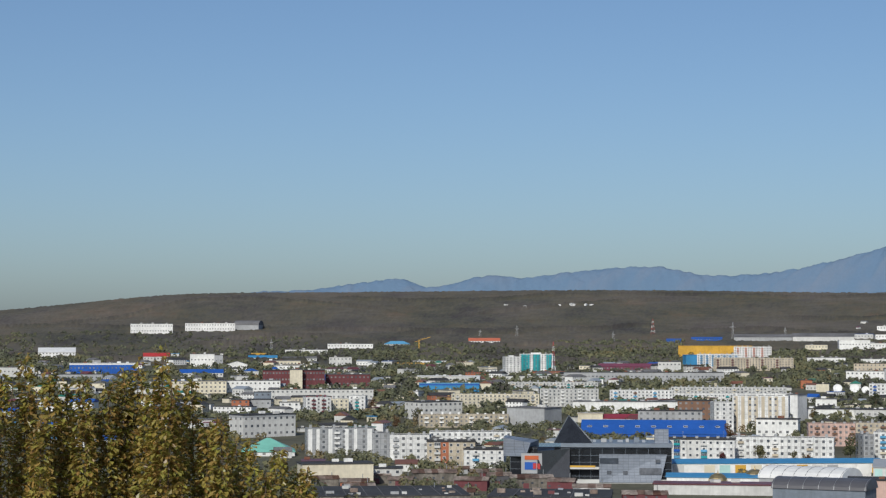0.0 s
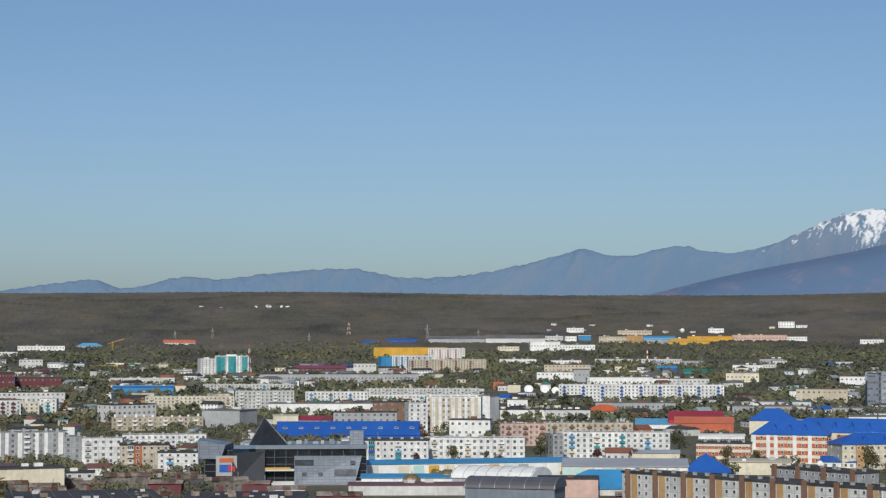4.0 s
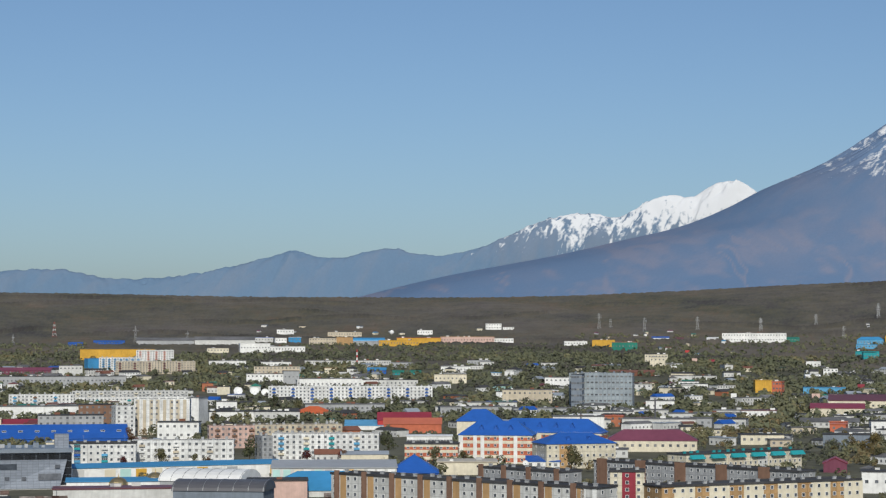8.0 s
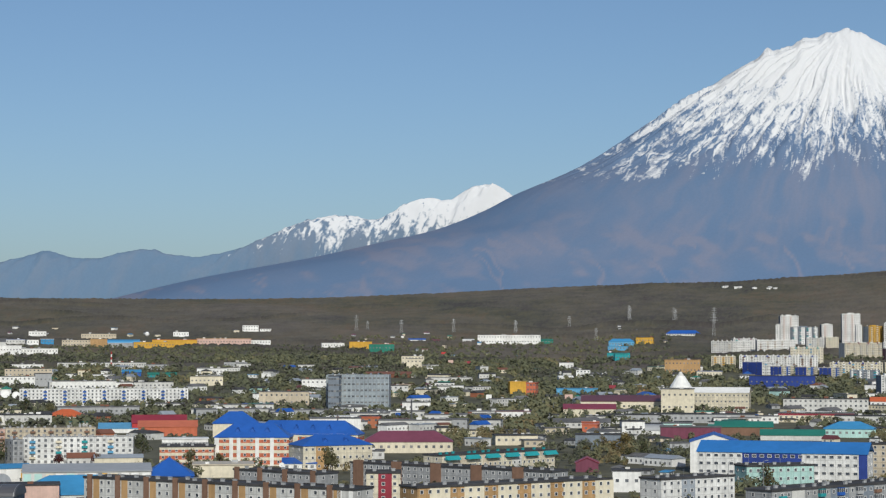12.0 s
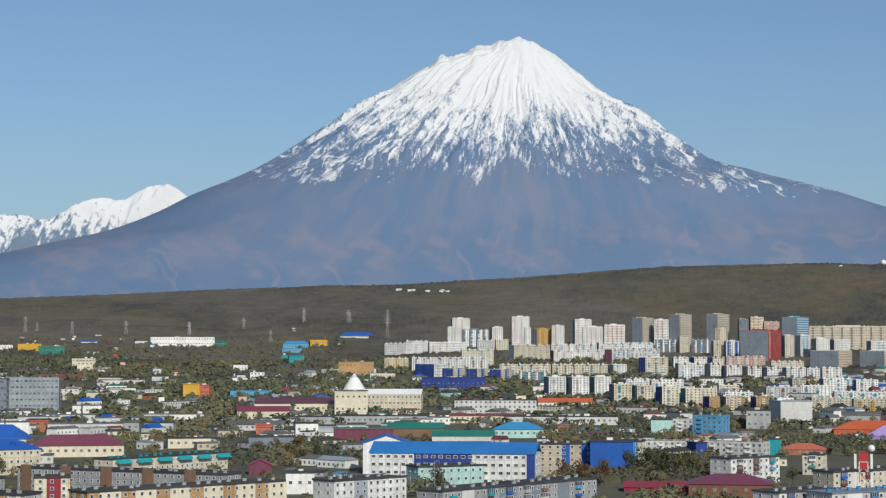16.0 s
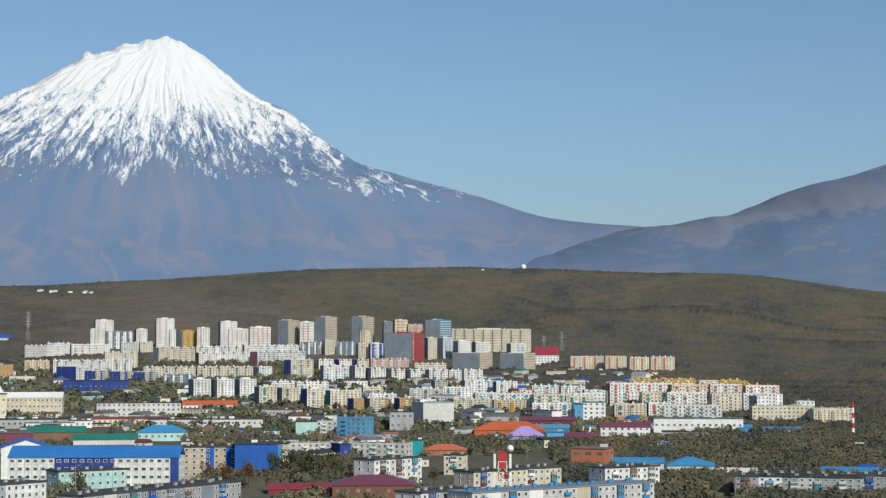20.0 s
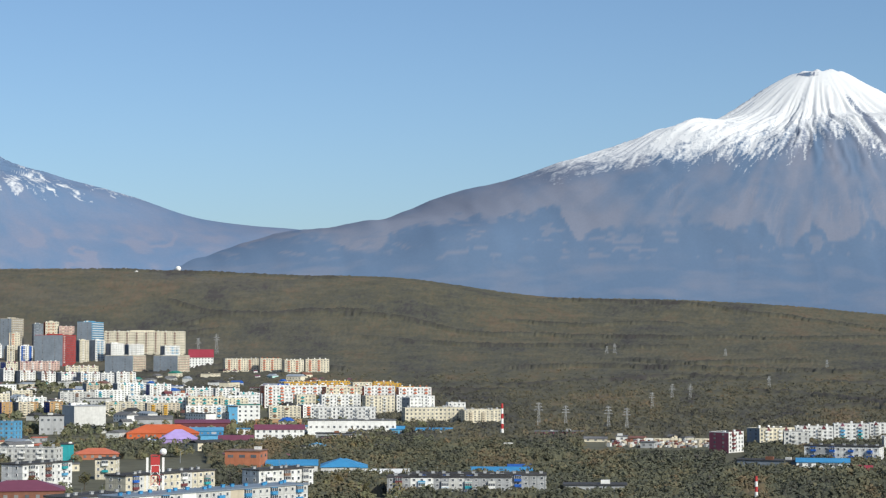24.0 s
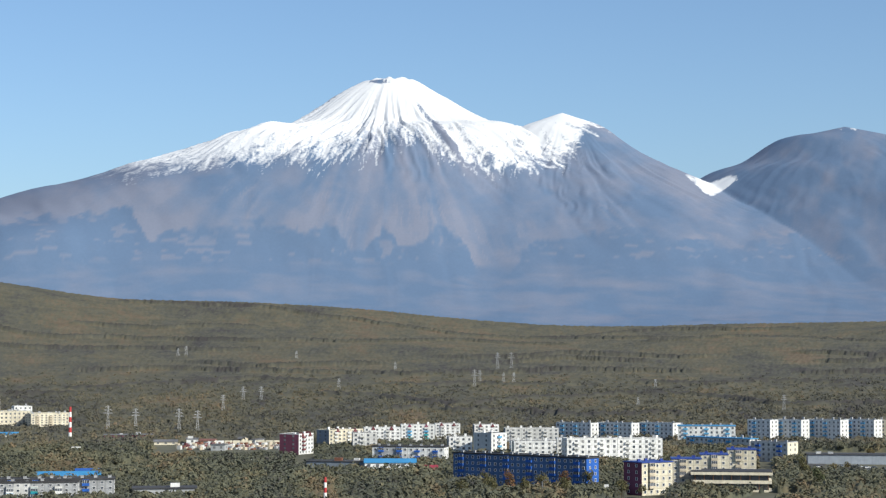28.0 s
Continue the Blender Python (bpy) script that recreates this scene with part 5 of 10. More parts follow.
def lattice_tower(x, y, rz, tall, foot_w, arms=3, striped=False, label="grey steel lattice power pylon with cross-arms", name="power_pylon", group="power pylons"):
    ob = thing(name, x, y, rz, label, "tower", group)
    steel = material("galvanised_steel", (0.42, 0.43, 0.44), 0.6, vary=0.1)
    top = foot_w * 0.14
    levels, g = 7, Geo()
    for k in range(levels):
        z0, z1 = tall * k / levels, tall * (k + 1) / levels
        a, b = foot_w + (top - foot_w) * k / levels, foot_w + (top - foot_w) * (k + 1) / levels
        if striped:
            g = Geo()
        c0, c1 = [(-a, -a), (a, -a), (a, a), (-a, a)], [(-b, -b), (b, -b), (b, b), (-b, b)]
        t = 0.16 if tall > 20 else 0.12
        for i in range(4):
            j = (i + 1) % 4
            g.beam((*c0[i], z0), (*c1[i], z1), t)
            g.beam((*c0[i], z0), (*c1[j], z1), t * 0.6)
            g.beam((*c1[i], z1), (*c1[j], z1), t * 0.6)
        if striped:
            part("tower_section", g, sheet("red") if k % 2 == 0 else sheet("white"), ob)
    if not striped:
        part("tower_frame", g, steel, ob)
    for i in range(arms):
        g = Geo()
        z = tall * (0.72 + 0.12 * i)
        wd = tall * 0.16 * (1.1 - 0.2 * i)
        g.beam((-wd, 0, z), (wd, 0, z), 0.16)
        g.beam((-wd, 0, z), (0, 0, z + tall * 0.06), 0.1)
        g.beam((wd, 0, z), (0, 0, z + tall * 0.06), 0.1)
        part("cross_arm", g, steel, ob)
    return ob


def chimney(x, y, rz, tall, r, striped=True, color="dark"):
    ob = thing("chimney_stack", x, y, rz, "red and white banded chimney stack" if striped else "slender dark steel chimney stack", "chimney")
    n = 7 if striped else 1
    for k in range(n):
        g = Geo()
        a, b = r * (1 - 0.35 * k / n), r * (1 - 0.35 * (k + 1) / n)
        g.tube(0, 0, (tall + 2) * k / n - 2, (tall + 2) * (k + 1) / n - 2, a, b, 10)
        part("band" if striped else "shaft", g, sheet(("red", "white")[k % 2]) if striped else sheet(color), ob)
    return ob


def antenna_mast(x, y, rz, tall, lift):
    """Red and white mobile-phone mast with panel antennas."""
    ob = thing("antenna_mast", x, y, rz, "red lattice antenna mast with white panel antennas and a ball", "mast", lift=lift)
    for k in range(6):
        g = Geo()
        z0, z1 = tall * k / 6, tall * (k + 1) / 6
        for sx in (-1.6, 1.6):
            for sy in (-1.6, 1.6):
                g.beam((sx, sy, z0), (sx, sy, z1), 0.18)
        g.beam((-1.6, -1.6, z0), (1.6, -1.6, z1), 0.12)
        g.beam((1.6, -1.6, z0), (-1.6, -1.6, z1), 0.12)
        g.beam((-1.6, -1.6, z1), (1.6, -1.6, z1), 0.15)
        g.beam((-1.6, 1.6, z1), (1.6, 1.6, z1), 0.15)
        part("mast_section", g, sheet("red") if k % 2 else sheet("white"), ob)
    g = Geo()
    g.box(-1.7, 1.7, -1.7, 1.7, tall * 0.72, tall * 0.97)
    part("equipment_box", g, sheet("red"), ob)
    for sx in (-3.0, 3.0):
        for z in (0.1, 0.42, 0.72):
            g = Geo()
            g.box(sx - 0.45, sx + 0.45, -0.4, 0.4, tall * z, tall * (z + 0.24))
            part("panel_antenna", g, sheet("white"), ob)
    g = Geo()
    for i in range(6):
        a, b = -math.pi / 2 + math.pi * i / 6, -math.pi / 2 + math.pi * (i + 1) / 6
        g.tube(3.0, 0, tall + 1.2 + 1.4 * math.sin(a), tall + 1.2 + 1.4 * math.sin(b), max(0.02, 1.4 * math.cos(a)), max(0.02, 1.4 * math.cos(b)), 12)
    part("ball", g, sheet("white"), ob)
    return ob


def billboard(x, y, rz, w, h, color, lift=3.0):
    ob = thing("billboard", x, y, rz, f"{color} advertising board on two steel posts", "billboard", "billboards")
    g = Geo()
    g.box(-w / 2, w / 2, -0.2, 0.2, lift, lift + h)
    part("board", g, sheet(color), ob)
    for s in (-0.3, 0.3):
        g = Geo()
        g.tube(s * w, 0.1, -1, lift, 0.2, 0.2, 6)
        part("post", g, STEEL, ob)
    return ob


def pole(x, y, rz, tall):
    ob = thing("lamp_post", x, y, rz, "slim grey street lighting pole", "lamp post", "lamp posts")
    g = Geo()
    g.tube(0, 0, -1, tall, 0.2, 0.12, 6)
    part("shaft", g, STEEL, ob)
    g = Geo()
    g.beam((0, 0, tall), (1.6, 0, tall + 0.5), 0.08)
    g.box(1.2, 2.1, -0.2, 0.2, tall + 0.35, tall + 0.55)
    part("lamp_arm", g, STEEL, ob)
    return ob


def parked_car(x, y, rz, color, van=False):
    key = ("car", color, van)
    if key not in SHARED:
        g = Geo()
        hgt = 1.5 if van else 0.75
        prof = [(-2.1, 0.3), (2.1, 0.3), (2.15, 0.75), (1.3, 0.85), (-1.9, 0.9), (-2.15, 0.7)]
        for i in range(len(prof)):
            a, b = prof[i], prof[(i + 1) % len(prof)]
            g.quad((a[0], -0.85, a[1]), (b[0], -0.85, b[1]), (b[0], 0.85, b[1]), (a[0], 0.85, a[1]))
        for s in (-0.85, 0.85):
            g.quad((-2.1, s, 0.3), (2.1, s, 0.3), (1.3, s, 0.85), (-1.9, s, 0.9))
            g.quad((2.1, s, 0.3), (2.15, s, 0.75), (1.3, s, 0.85), (1.3, s, 0.85))
            g.quad((-2.1, s, 0.3), (-1.9, s, 0.9), (-2.15, s, 0.7), (-2.15, s, 0.7))
        body = g.mesh("body", [material("car_" + color, PAINT[color], 0.3, vary=0.05, spec=0.6)])
        g = Geo()
        a, b = [(-1.8, -0.8), (0.8, -0.8), (0.8, 0.8), (-1.8, 0.8)], [(-1.4, -0.65), (0.2, -0.65), (0.2, 0.65), (-1.4, 0.65)]
        for i in range(4):
            j = (i + 1) % 4
            g.quad((*a[i], 0.86), (*a[j], 0.86), (*b[j], 0.86 + hgt * 0.8), (*b[i], 0.86 + hgt * 0.8))
        g.quad(*[(*p, 0.86 + hgt * 0.8) for p in b])
        cabin = g.mesh("cabin", [GLASS])
        g = Geo()
        g.tube(0, 0, -0.1, 0.1, 0.32, 0.32, 10)
        wheel = g.mesh("wheel", [material("tyre", (0.02, 0.02, 0.02), 0.9)])
        SHARED[key] = (body, cabin, wheel)
    body, cabin, wheel = SHARED[key]
    ob = thing("parked_car", x, y, rz, f"{color} car parked on open ground", "car", "parked cars")
    part("body", body, None, ob)
    part("cabin", cabin, None, ob)
    for wx in (-1.3, 1.3):
        for wy in (-0.8, 0.8):
            part("wheel", wheel, None, ob, at=pose(wx, wy, 0.32, 90))
    return ob


def tower_crane(x, y, rz, tall):
    ob = thing("tower_crane", x, y, rz, "yellow tower crane with a raised jib", "crane")
    g = Geo()
    for s in (-0.8, 0.8):
        g.beam((s, 0, -2), (s, 0, tall), 0.25)
    for i in range(8):
        g.beam((-0.8, 0, tall * i / 8), (0.8, 0, tall * (i + 1) / 8), 0.15)
    part("tower", g, sheet("yellow"), ob)
    g = Geo()
    g.beam((-6, 0, tall * 0.9), (16, 0, tall * 1.45), 0.35)
    g.beam((0, 0, tall * 1.2), (16, 0, tall * 1.45), 0.12)
    g.beam((0, 0, tall * 0.9), (0, 0, tall * 1.2), 0.3)
    part("jib", g, sheet("yellow"), ob)
    return ob


def pavilion(x, y, rz, w, d, h):
    """Two-storey pavilion: cream slabs with dark glazing set back between them."""
    ob = thing("pavilion", x, y, rz, "low two-storey pavilion with cream slabs and dark glazing", "building")
    take_ground(x, y, rz, w, d)
    g = Geo()
    g.box(-w / 2 + 1, w / 2 - 1, -d / 2 + 1, d / 2 - 1, -3, h - 1)
    part("glazed_body", g, GLASS, ob)
    for z0, z1, o in ((h * 0.42, h * 0.58, 0.4), (h * 0.86, h, 0.8), (-3, h * 0.1, 0.4)):
        g = Geo()
        g.box(-w / 2 - o, w / 2 + o, -d / 2 - o, d / 2 + o, z0, z1)
        part("slab", g, paint("cream"), ob)
    for i in range(9):
        g = Geo()
        xx = -w / 2 + 1 + i * (w - 2.4) / 8
        g.box(xx, xx + 0.4, -d / 2 + 0.7, -d / 2 + 1.0, 0, h - 1)
        part("mullion", g, paint("brown"), ob)
    g = Geo()
    g.box(-w / 2 - 0.6, w / 2 + 0.6, -d / 2 - 0.6, d / 2 + 0.6, h, h + 0.3)
    part("roof", g, TAR, ob)
    return ob

def rubble_yard(b0, b1, r0, r1):
    """A building yard: heaps of red-brown rubble and planks behind a pale fence."""
    rng = np.random.default_rng(17)
    x0, y0, z0 = site((b0 + b1) / 2, (r0 + r1) / 2)
    ob = thing("building_yard", x0, y0, 0, "open building yard with red-brown rubble, planks and a cream fence", "yard")
    for b in np.arange(b0, b1 + 0.1, 0.5):
        for r in (r0 - 75, r0 - 50, r0 - 25, r0, (r0 + r1) / 2, r1):
            x, y, z = site(b, r)
            FEET.append((x, y, 20))
    for c, n, big in (("beige", 40, 1.2), ("grey", 40, 1.2), ("rust", 40, 1.1), ("maroon", 24, 1.0), ("pale", 26, 1.3)):
        g = Geo()
        for i in range(n):
            x, y, z = site(rng.uniform(b0, b1), rng.uniform(r0, r1))
            w, d, h = rng.uniform(0.8, big * 2, 2).tolist() + [rng.uniform(0.8, 1.0 + big)]
            g.box(x - x0 - w, x - x0 + w, y - y0 - d / 2, y - y0 + d / 2, z - z0 - 0.5, z - z0 + h)
        tagged(part("rubble", g, paint(c), ob), kind="stuff")
    for i in range(9):
        a, c = site(b0 + 0.9 + 0.24 * i, r1), site(b0 + 1.12 + 0.24 * i, r1)
        g = Geo()
        p, q = (a[0] - x0, a[1] - y0), (c[0] - x0, c[1] - y0)
        for off in (0.0, 0.15):
            g.quad((p[0], p[1] + off, a[2] - z0 - 1), (q[0], q[1] + off, c[2] - z0 - 1), (q[0], q[1] + off, c[2] - z0 + 2.6), (p[0], p[1] + off, a[2] - z0 + 2.6))
        g.quad((p[0], p[1], a[2] - z0 + 2.6), (q[0], q[1], c[2] - z0 + 2.6), (q[0], q[1] + 0.15, c[2] - z0 + 2.6), (p[0], p[1] + 0.15, a[2] - z0 + 2.6))
        part("fence_panel", g, paint("white" if i < 2 else "cream"), ob)
    return ob


# ---- the town: place in metres, turn, size, colours ----
# foot of the wooded ridge, west
hall(-453, 2990, 8.6, 64.7, 20, 15.1, "white", "pale", "flat", 0.0, 2)
hall(-372, 3072, 6.9, 78.9, 20, 12.7, "white", "pale", "flat", 0.0, 2)
hall(-315, 3120, -9.2, 40.4, 30, 7.3, "grey", "pale", "arch", 7.3, 0)
hall(-491, 2447, 11.3, 46.1, 20, 7.3, "white", "white", "shed", 5.8, 2)
hall(-380, 2152, 10.0, 73.6, 20, 10.9, "blue", "white", "flat", 0.0, 1, stripe='white')
hall(-358, 2404, 8.5, 32.1, 16, 5.7, "pale", "red", "gable", 4.3, 1)
hall(-287, 2295, 7.1, 29.1, 18, 14.9, "white", "pale", "flat", 0.0, 1)
hall(-265, 2274, 6.6, 10.1, 18, 14.8, "grey", "tar", "flat", 0.0, 1)
hall(-239, 2231, 6.1, 24.3, 20, 6.6, "white", "pale", "across", 3.9, 1)
hall(-460, 2077, 12.5, 37.4, 20, 10.0, "pale", "pale", "flat", 0.0, 1)
hall(-387, 1999, 10.9, 65.7, 14, 7.2, "grey", "tar", "flat", 0.0, 1)
hall(-238, 2485, 5.5, 18.3, 12, 3.7, "yellow", "yellow", "gable", 2.2, 1)
hall(-226, 2414, 5.4, 35.6, 14, 4.3, "cream", "azure", "gable", 2.8, 1)
hall(-182, 2563, 4.1, 56.5, 18, 6.0, "white", "pale", "flat", 0.0, 1)
hall(-130, 2698, 2.8, 63.4, 18, 6.3, "white", "pale", "flat", 0.0, 1)
hall(-180, 2417, 4.3, 42.7, 14, 3.6, "pale", "pale", "gable", 2.1, 1)
hall(-66, 2765, 1.4, 36.5, 18, 2.2, "pale", "sky", "hip", 4.1, 1)
hall(-124, 2326, 3.1, 27.3, 14, 10.2, "pale", "pale", "flat", 0.0, 2)
hall(-38, 2315, 1.0, 44.1, 12, 2.2, "yellow", "yellow", "gable", 2.0, 1)
hall(61, 2836, -1.2, 45.7, 18, 3.3, "white", "coral", "gable", 4.2, 1)
hall(-230, 1806, 7.3, 53.3, 16, 11.2, "cream", "pale", "flat", 0.0, 3)
hall(-180, 1827, 5.6, 51.1, 16, 10.8, "white", "pale", "flat", 0.0, 2)
hall(-261, 1730, 8.6, 30.7, 16, 7.7, "pale", "pale", "flat", 0.0, 1)
hall(-263, 2098, 7.1, 46.4, 20, 4.3, "pale", "blue", "gable", 3.7, 1)
hall(-180, 2235, 4.6, 39.4, 20, 5.3, "white", "pale", "flat", 0.0, 1)
hall(-265, 2181, 6.9, 19.3, 12, 2.6, "white", "azure", "across", 3.9, 1)

# brown shopping centre
hall(-146, 1884, 4.4, 60.1, 30, 18.2, "maroon", "tar", "flat", 0.0, 3, gap=3.0, name='shopping_centre', label='maroon shopping centre with cream panels and a flat roof')
hall(-143, 1875, 4.3, 12.1, 31, 19.2, "cream", "pale", "flat", 0.0, 0, clutter=False)
hall(-188, 2065, 5.2, 7.3, 31, 8.5, "cream", "pale", "flat", 0.0, 0, clutter=False)
hall(-175, 2244, 4.4, 38.3, 14, 5.9, "cream", "pale", "flat", 0.0, 0)
hall(-95, 1922, 2.8, 44.4, 24, 12.4, "maroon", "pale", "flat", 0.0, 2)
hall(-114, 2023, 3.2, 16.0, 25, 7.1, "white", "pale", "flat", 0.0, 0, clutter=False)
hall(-92, 1942, 2.7, 13.1, 25, 12.5, "white", "pale", "flat", 0.0, 1, clutter=False)
hall(-154, 1645, 5.3, 14.5, 12, 9.7, "slate", "tar", "flat", 0.0, 2)
hall(-107, 1708, 3.6, 90.3, 12, 9.0, "pale", "tar", "flat", 0.0, 2)
hall(-165, 1569, 6.0, 14.3, 12, 6.9, "brick", "tar", "flat", 0.0, 2)
hall(-121, 1522, 4.6, 15.7, 12, 7.6, "white", "pale", "flat", 0.0, 2)
slab_block(-96, 1468, 15.8, 19.5, 12, 13.8, 5, "white", every=2, balcony='maroon', vents='plum')
slab_block(-80, 1483, 3.1, 14.8, 12, 11.7, 4, "cream", every=9)
slab_block(-66, 1499, -5.5, 13.0, 12, 13.6, 5, "white", balcony='mixed', every=2)
hall(-114, 1217, 39.4, 39.7, 16, 13.9, "pale", "tar", "flat", 0.0, 3, stripe='grey')
hall(-7, 1433, 33.3, 38.0, 20, 12.6, "pale", "tar", "flat", 0.0, 3)
hall(-94, 1039, 5.2, 27.9, 26, 2.4, "white", "aqua", "hip", 6.7, 1)
slab_block(-56, 1042, 9.1, 36.2, 12, 14.0, 5, "grey", balcony='white', every=3, bands=((0.02, 0.08, 'white'), (0.14, 0.19, 'white'), (0.32, 0.38, 'white'), (0.56, 0.62, 'white'), (0.7, 0.75, 'white'), (0.9, 0.97, 'white')))
slab_block(-32, 999, 1.8, 8.8, 12, 13.7, 5, "grey", balcony='mixed', every=2)
slab_block(-18, 999, -3.9, 23.0, 12, 12.6, 4, "white", balcony='grey', every=5)
slab_block(4, 943, -0.3, 23.4, 12, 12.4, 4, "beige", bands=((0.28, 0.45, 'brick'),), balcony='pale', every=6, near=True)
slab_block(16, 1125, -0.8, 47.7, 14, 7.9, 3, "white", balcony='mixed', every=5)
slab_block(20, 912, -7.3, 18.8, 12, 10.4, 4, "white", balcony='mixed', every=5, near=True)
hall(-46, 824, 13.2, 30.5, 14, 9.6, "cream", "tar", "flat", 0.0, 0, near=False)
hall(-58, 863, 3.8, 9.8, 14, 8.1, "white", "maroon", "flat", 0.0, 2, near=True)
hall(-24, 842, 1.7, 12.3, 12, 6.4, "pale", "tar", "flat", 0.0, 2, near=True)
hall(-17, 917, 1.1, 10.7, 14, 3.7, "white", "rust", "gable", 1.6, 1)
slab_block(14, 1324, 3.4, 61.4, 12, 8.5, 3, "beige", every=3, balcony='white', vents='white')
hall(63, 1328, -32.7, 29.6, 24, 13.2, "grey", "pale", "flat", 0.0, 0)
slab_block(43, 1587, -1.6, 72.1, 12, 10.7, 4, "cream", balcony='mixed', every=6)
slab_block(106, 1855, -3.3, 86.1, 12, 7.6, 3, "pale", every=4, balcony='mixed')
slab_block(105, 1602, -3.7, 48.5, 12, 14.1, 5, "pale", balcony='white', every=4)
hall(6, 1993, -0.2, 64.1, 24, 7.0, "pale", "white", "flat", 0.0, 1)
hall(6, 1844, -0.2, 57.1, 24, 7.5, "azure", "sky", "flat", 0.0, 0, stripe='blue')
hall(54, 2133, -1.4, 12.5, 10, 6.3, "white", "pale", "flat", 0.0, 2)
slab_block(75, 2114, 10.0, 16.2, 16, 21.1, 9, "white", every=9)
slab_block(106, 2167, -10.8, 37.9, 14, 21.6, 9, "white", bands=((0.05, 0.3, 'teal'), (0.4, 0.62, 'teal'), (0.8, 0.97, 'teal')), balcony='teal', every=5)
slab_block(169, 1642, -5.9, 53.2, 12, 11.1, 4, "white", balcony='mixed', every=5)
slab_block(252, 1699, -8.4, 100.7, 12, 10.6, 4, "pale", balcony='mixed', every=3)
slab_block(251, 1664, -8.6, 101.1, 12, 6.9, 2, "white", balcony='mixed', every=4)
hall(97, 2017, -2.7, 62.2, 14, 5.9, "pale", "tar", "flat", 0.0, 1)
hall(210, 2014, -6.0, 165.9, 20, 9.5, "grey", "tar", "flat", 0.0, 1)
hall(151, 1507, -5.7, 97.4, 20, 8.9, "white", "pale", "flat", 0.0, 0)
hall(104, 1359, -4.4, 17.5, 16, 7.6, "cream", "beige", "flat", 0.0, 0)
hall(129, 1358, -5.4, 34.3, 16, 4.4, "pale", "crimson", "gable", 2.8, 1)
hall(156, 1323, -6.7, 43.6, 14, 11.3, "grey", "tar", "flat", 0.0, 3)
hall(181, 1384, -7.4, 24.5, 14, 15.5, "brown", "tar", "flat", 0.0, 4)
hall(254, 2158, -6.7, 25.5, 14, 13.4, "pale", "tar", "flat", 0.0, 2)
# yellow and blue long blocks below the ridge
hall(353, 2495, -8.1, 94.6, 14, 14.0, "yellow", "yellow", "flat", 0.0, 0, clutter=False)
slab_block(393, 2441, -9.1, 47.1, 14, 15.2, 5, "white", ends='coral', every=3, balcony='coral')
slab_block(324, 2261, -8.2, 50.3, 12, 16.1, 6, "white", every=2, balcony='azure')
hall(293, 2276, 12.7, 15.7, 12, 14.8, "azure", "azure", "flat", 0.0, 0, clutter=False)
slab_block(357, 2213, -9.2, 90.7, 14, 13.8, 5, "beige", every=5, balcony='maroon')
hall(338, 2816, -6.8, 20.8, 20, 2.5, "blue", "blue", "gable", 2.5, 1)
hall(390, 2843, -7.8, 44.6, 20, 2.5, "blue", "blue", "gable", 2.5, 1)
hall(471, 2831, -9.4, 84.0, 30, 5.0, "grey", "pale", "gable", 4.2, 0)
hall(556, 2811, -11.2, 88.0, 30, 5.9, "pale", "pale", "gable", 5.0, 0)
hall(171, 2253, -4.3, 23.2, 14, 4.0, "cream", "pale", "flat", 0.0, 1)
hall(215, 2227, -5.5, 68.9, 14, 4.6, "plum", "plum", "gable", 3.3, 1)
# hotel with tall white fins
slab_block(183, 1264, 1.8, 12.7, 16, 19.4, 7, "white", every=9)
slab_block(211, 1277, -13.4, 36.6, 18, 23.1, 6, "white", bands=((0.04, 0.1, 'beige'), (0.16, 0.22, 'beige'), (0.27999999999999997, 0.33999999999999997, 'beige'), (0.39999999999999997, 0.45999999999999996, 'beige'), (0.52, 0.58, 'beige'), (0.64, 0.7, 'beige'), (0.76, 0.82, 'beige'), (0.88, 0.94, 'beige')), only_bands=True, every=9, vents='white')
hall(258, 1404, -30.4, 8.3, 20, 18.8, "white", "pale", "flat", 0.0, 0)
hall(212, 1219, -15.9, 26.2, 14, 10.9, "white", "tar", "flat", 0.0, 2)
hall(304, 1528, -11.2, 16.4, 14, 9.6, "white", "pale", "flat", 0.0, 1)
hall(133, 1217, -6.2, 90.4, 18, 2.2, "blue", "blue", "shed", 7.9, 0, name='long_hall', skylight=9, label='long hall with a bright blue sheet-metal mansard roof')
hall(291, 1425, -11.6, 73.5, 20, 7.2, "white", "tar", "flat", 0.0, 0)
slab_block(234, 1121, -5.8, 43.2, 12, 12.7, 4, "pink", every=3, balcony='brown')
slab_block(129, 963, -10.6, 33.5, 12, 12.5, 4, "white", balcony='mixed', every=4, near=True)
slab_block(172, 976, -13.0, 51.3, 12, 12.5, 4, "white", balcony='mixed', every=5)
hall(152, 880, 4.2, 98.5, 10, 6.5, "white", "azure", "shed", 1.3, 0, ads=14, label='long market hall with a pale blue roof')
# centre of the pan, first third
slab_block(216, 987, 7.7, 5.7, 12, 13.6, 5, "grey", balcony='mixed', every=3)
slab_block(252, 997, -17.2, 56.6, 12, 13.8, 5, "white", balcony='mixed', every=4)
slab_block(264, 1111, -10.3, 51.2, 12, 13.4, 5, "beige", every=3, balcony='brown')
slab_block(440, 1652, -16.9, 144.9, 13, 14.5, 5, "white", every=5, balcony='blue')
hall(478, 1872, -14.3, 62.2, 20, 11.3, "white", "pale", "flat", 0.0, 1)
hall(476, 2108, -12.7, 50.7, 16, 12.7, "beige", "tar", "flat", 0.0, 3)
hall(551, 1913, -16.1, 58.3, 16, 7.0, "pale", "tar", "flat", 0.0, 1)
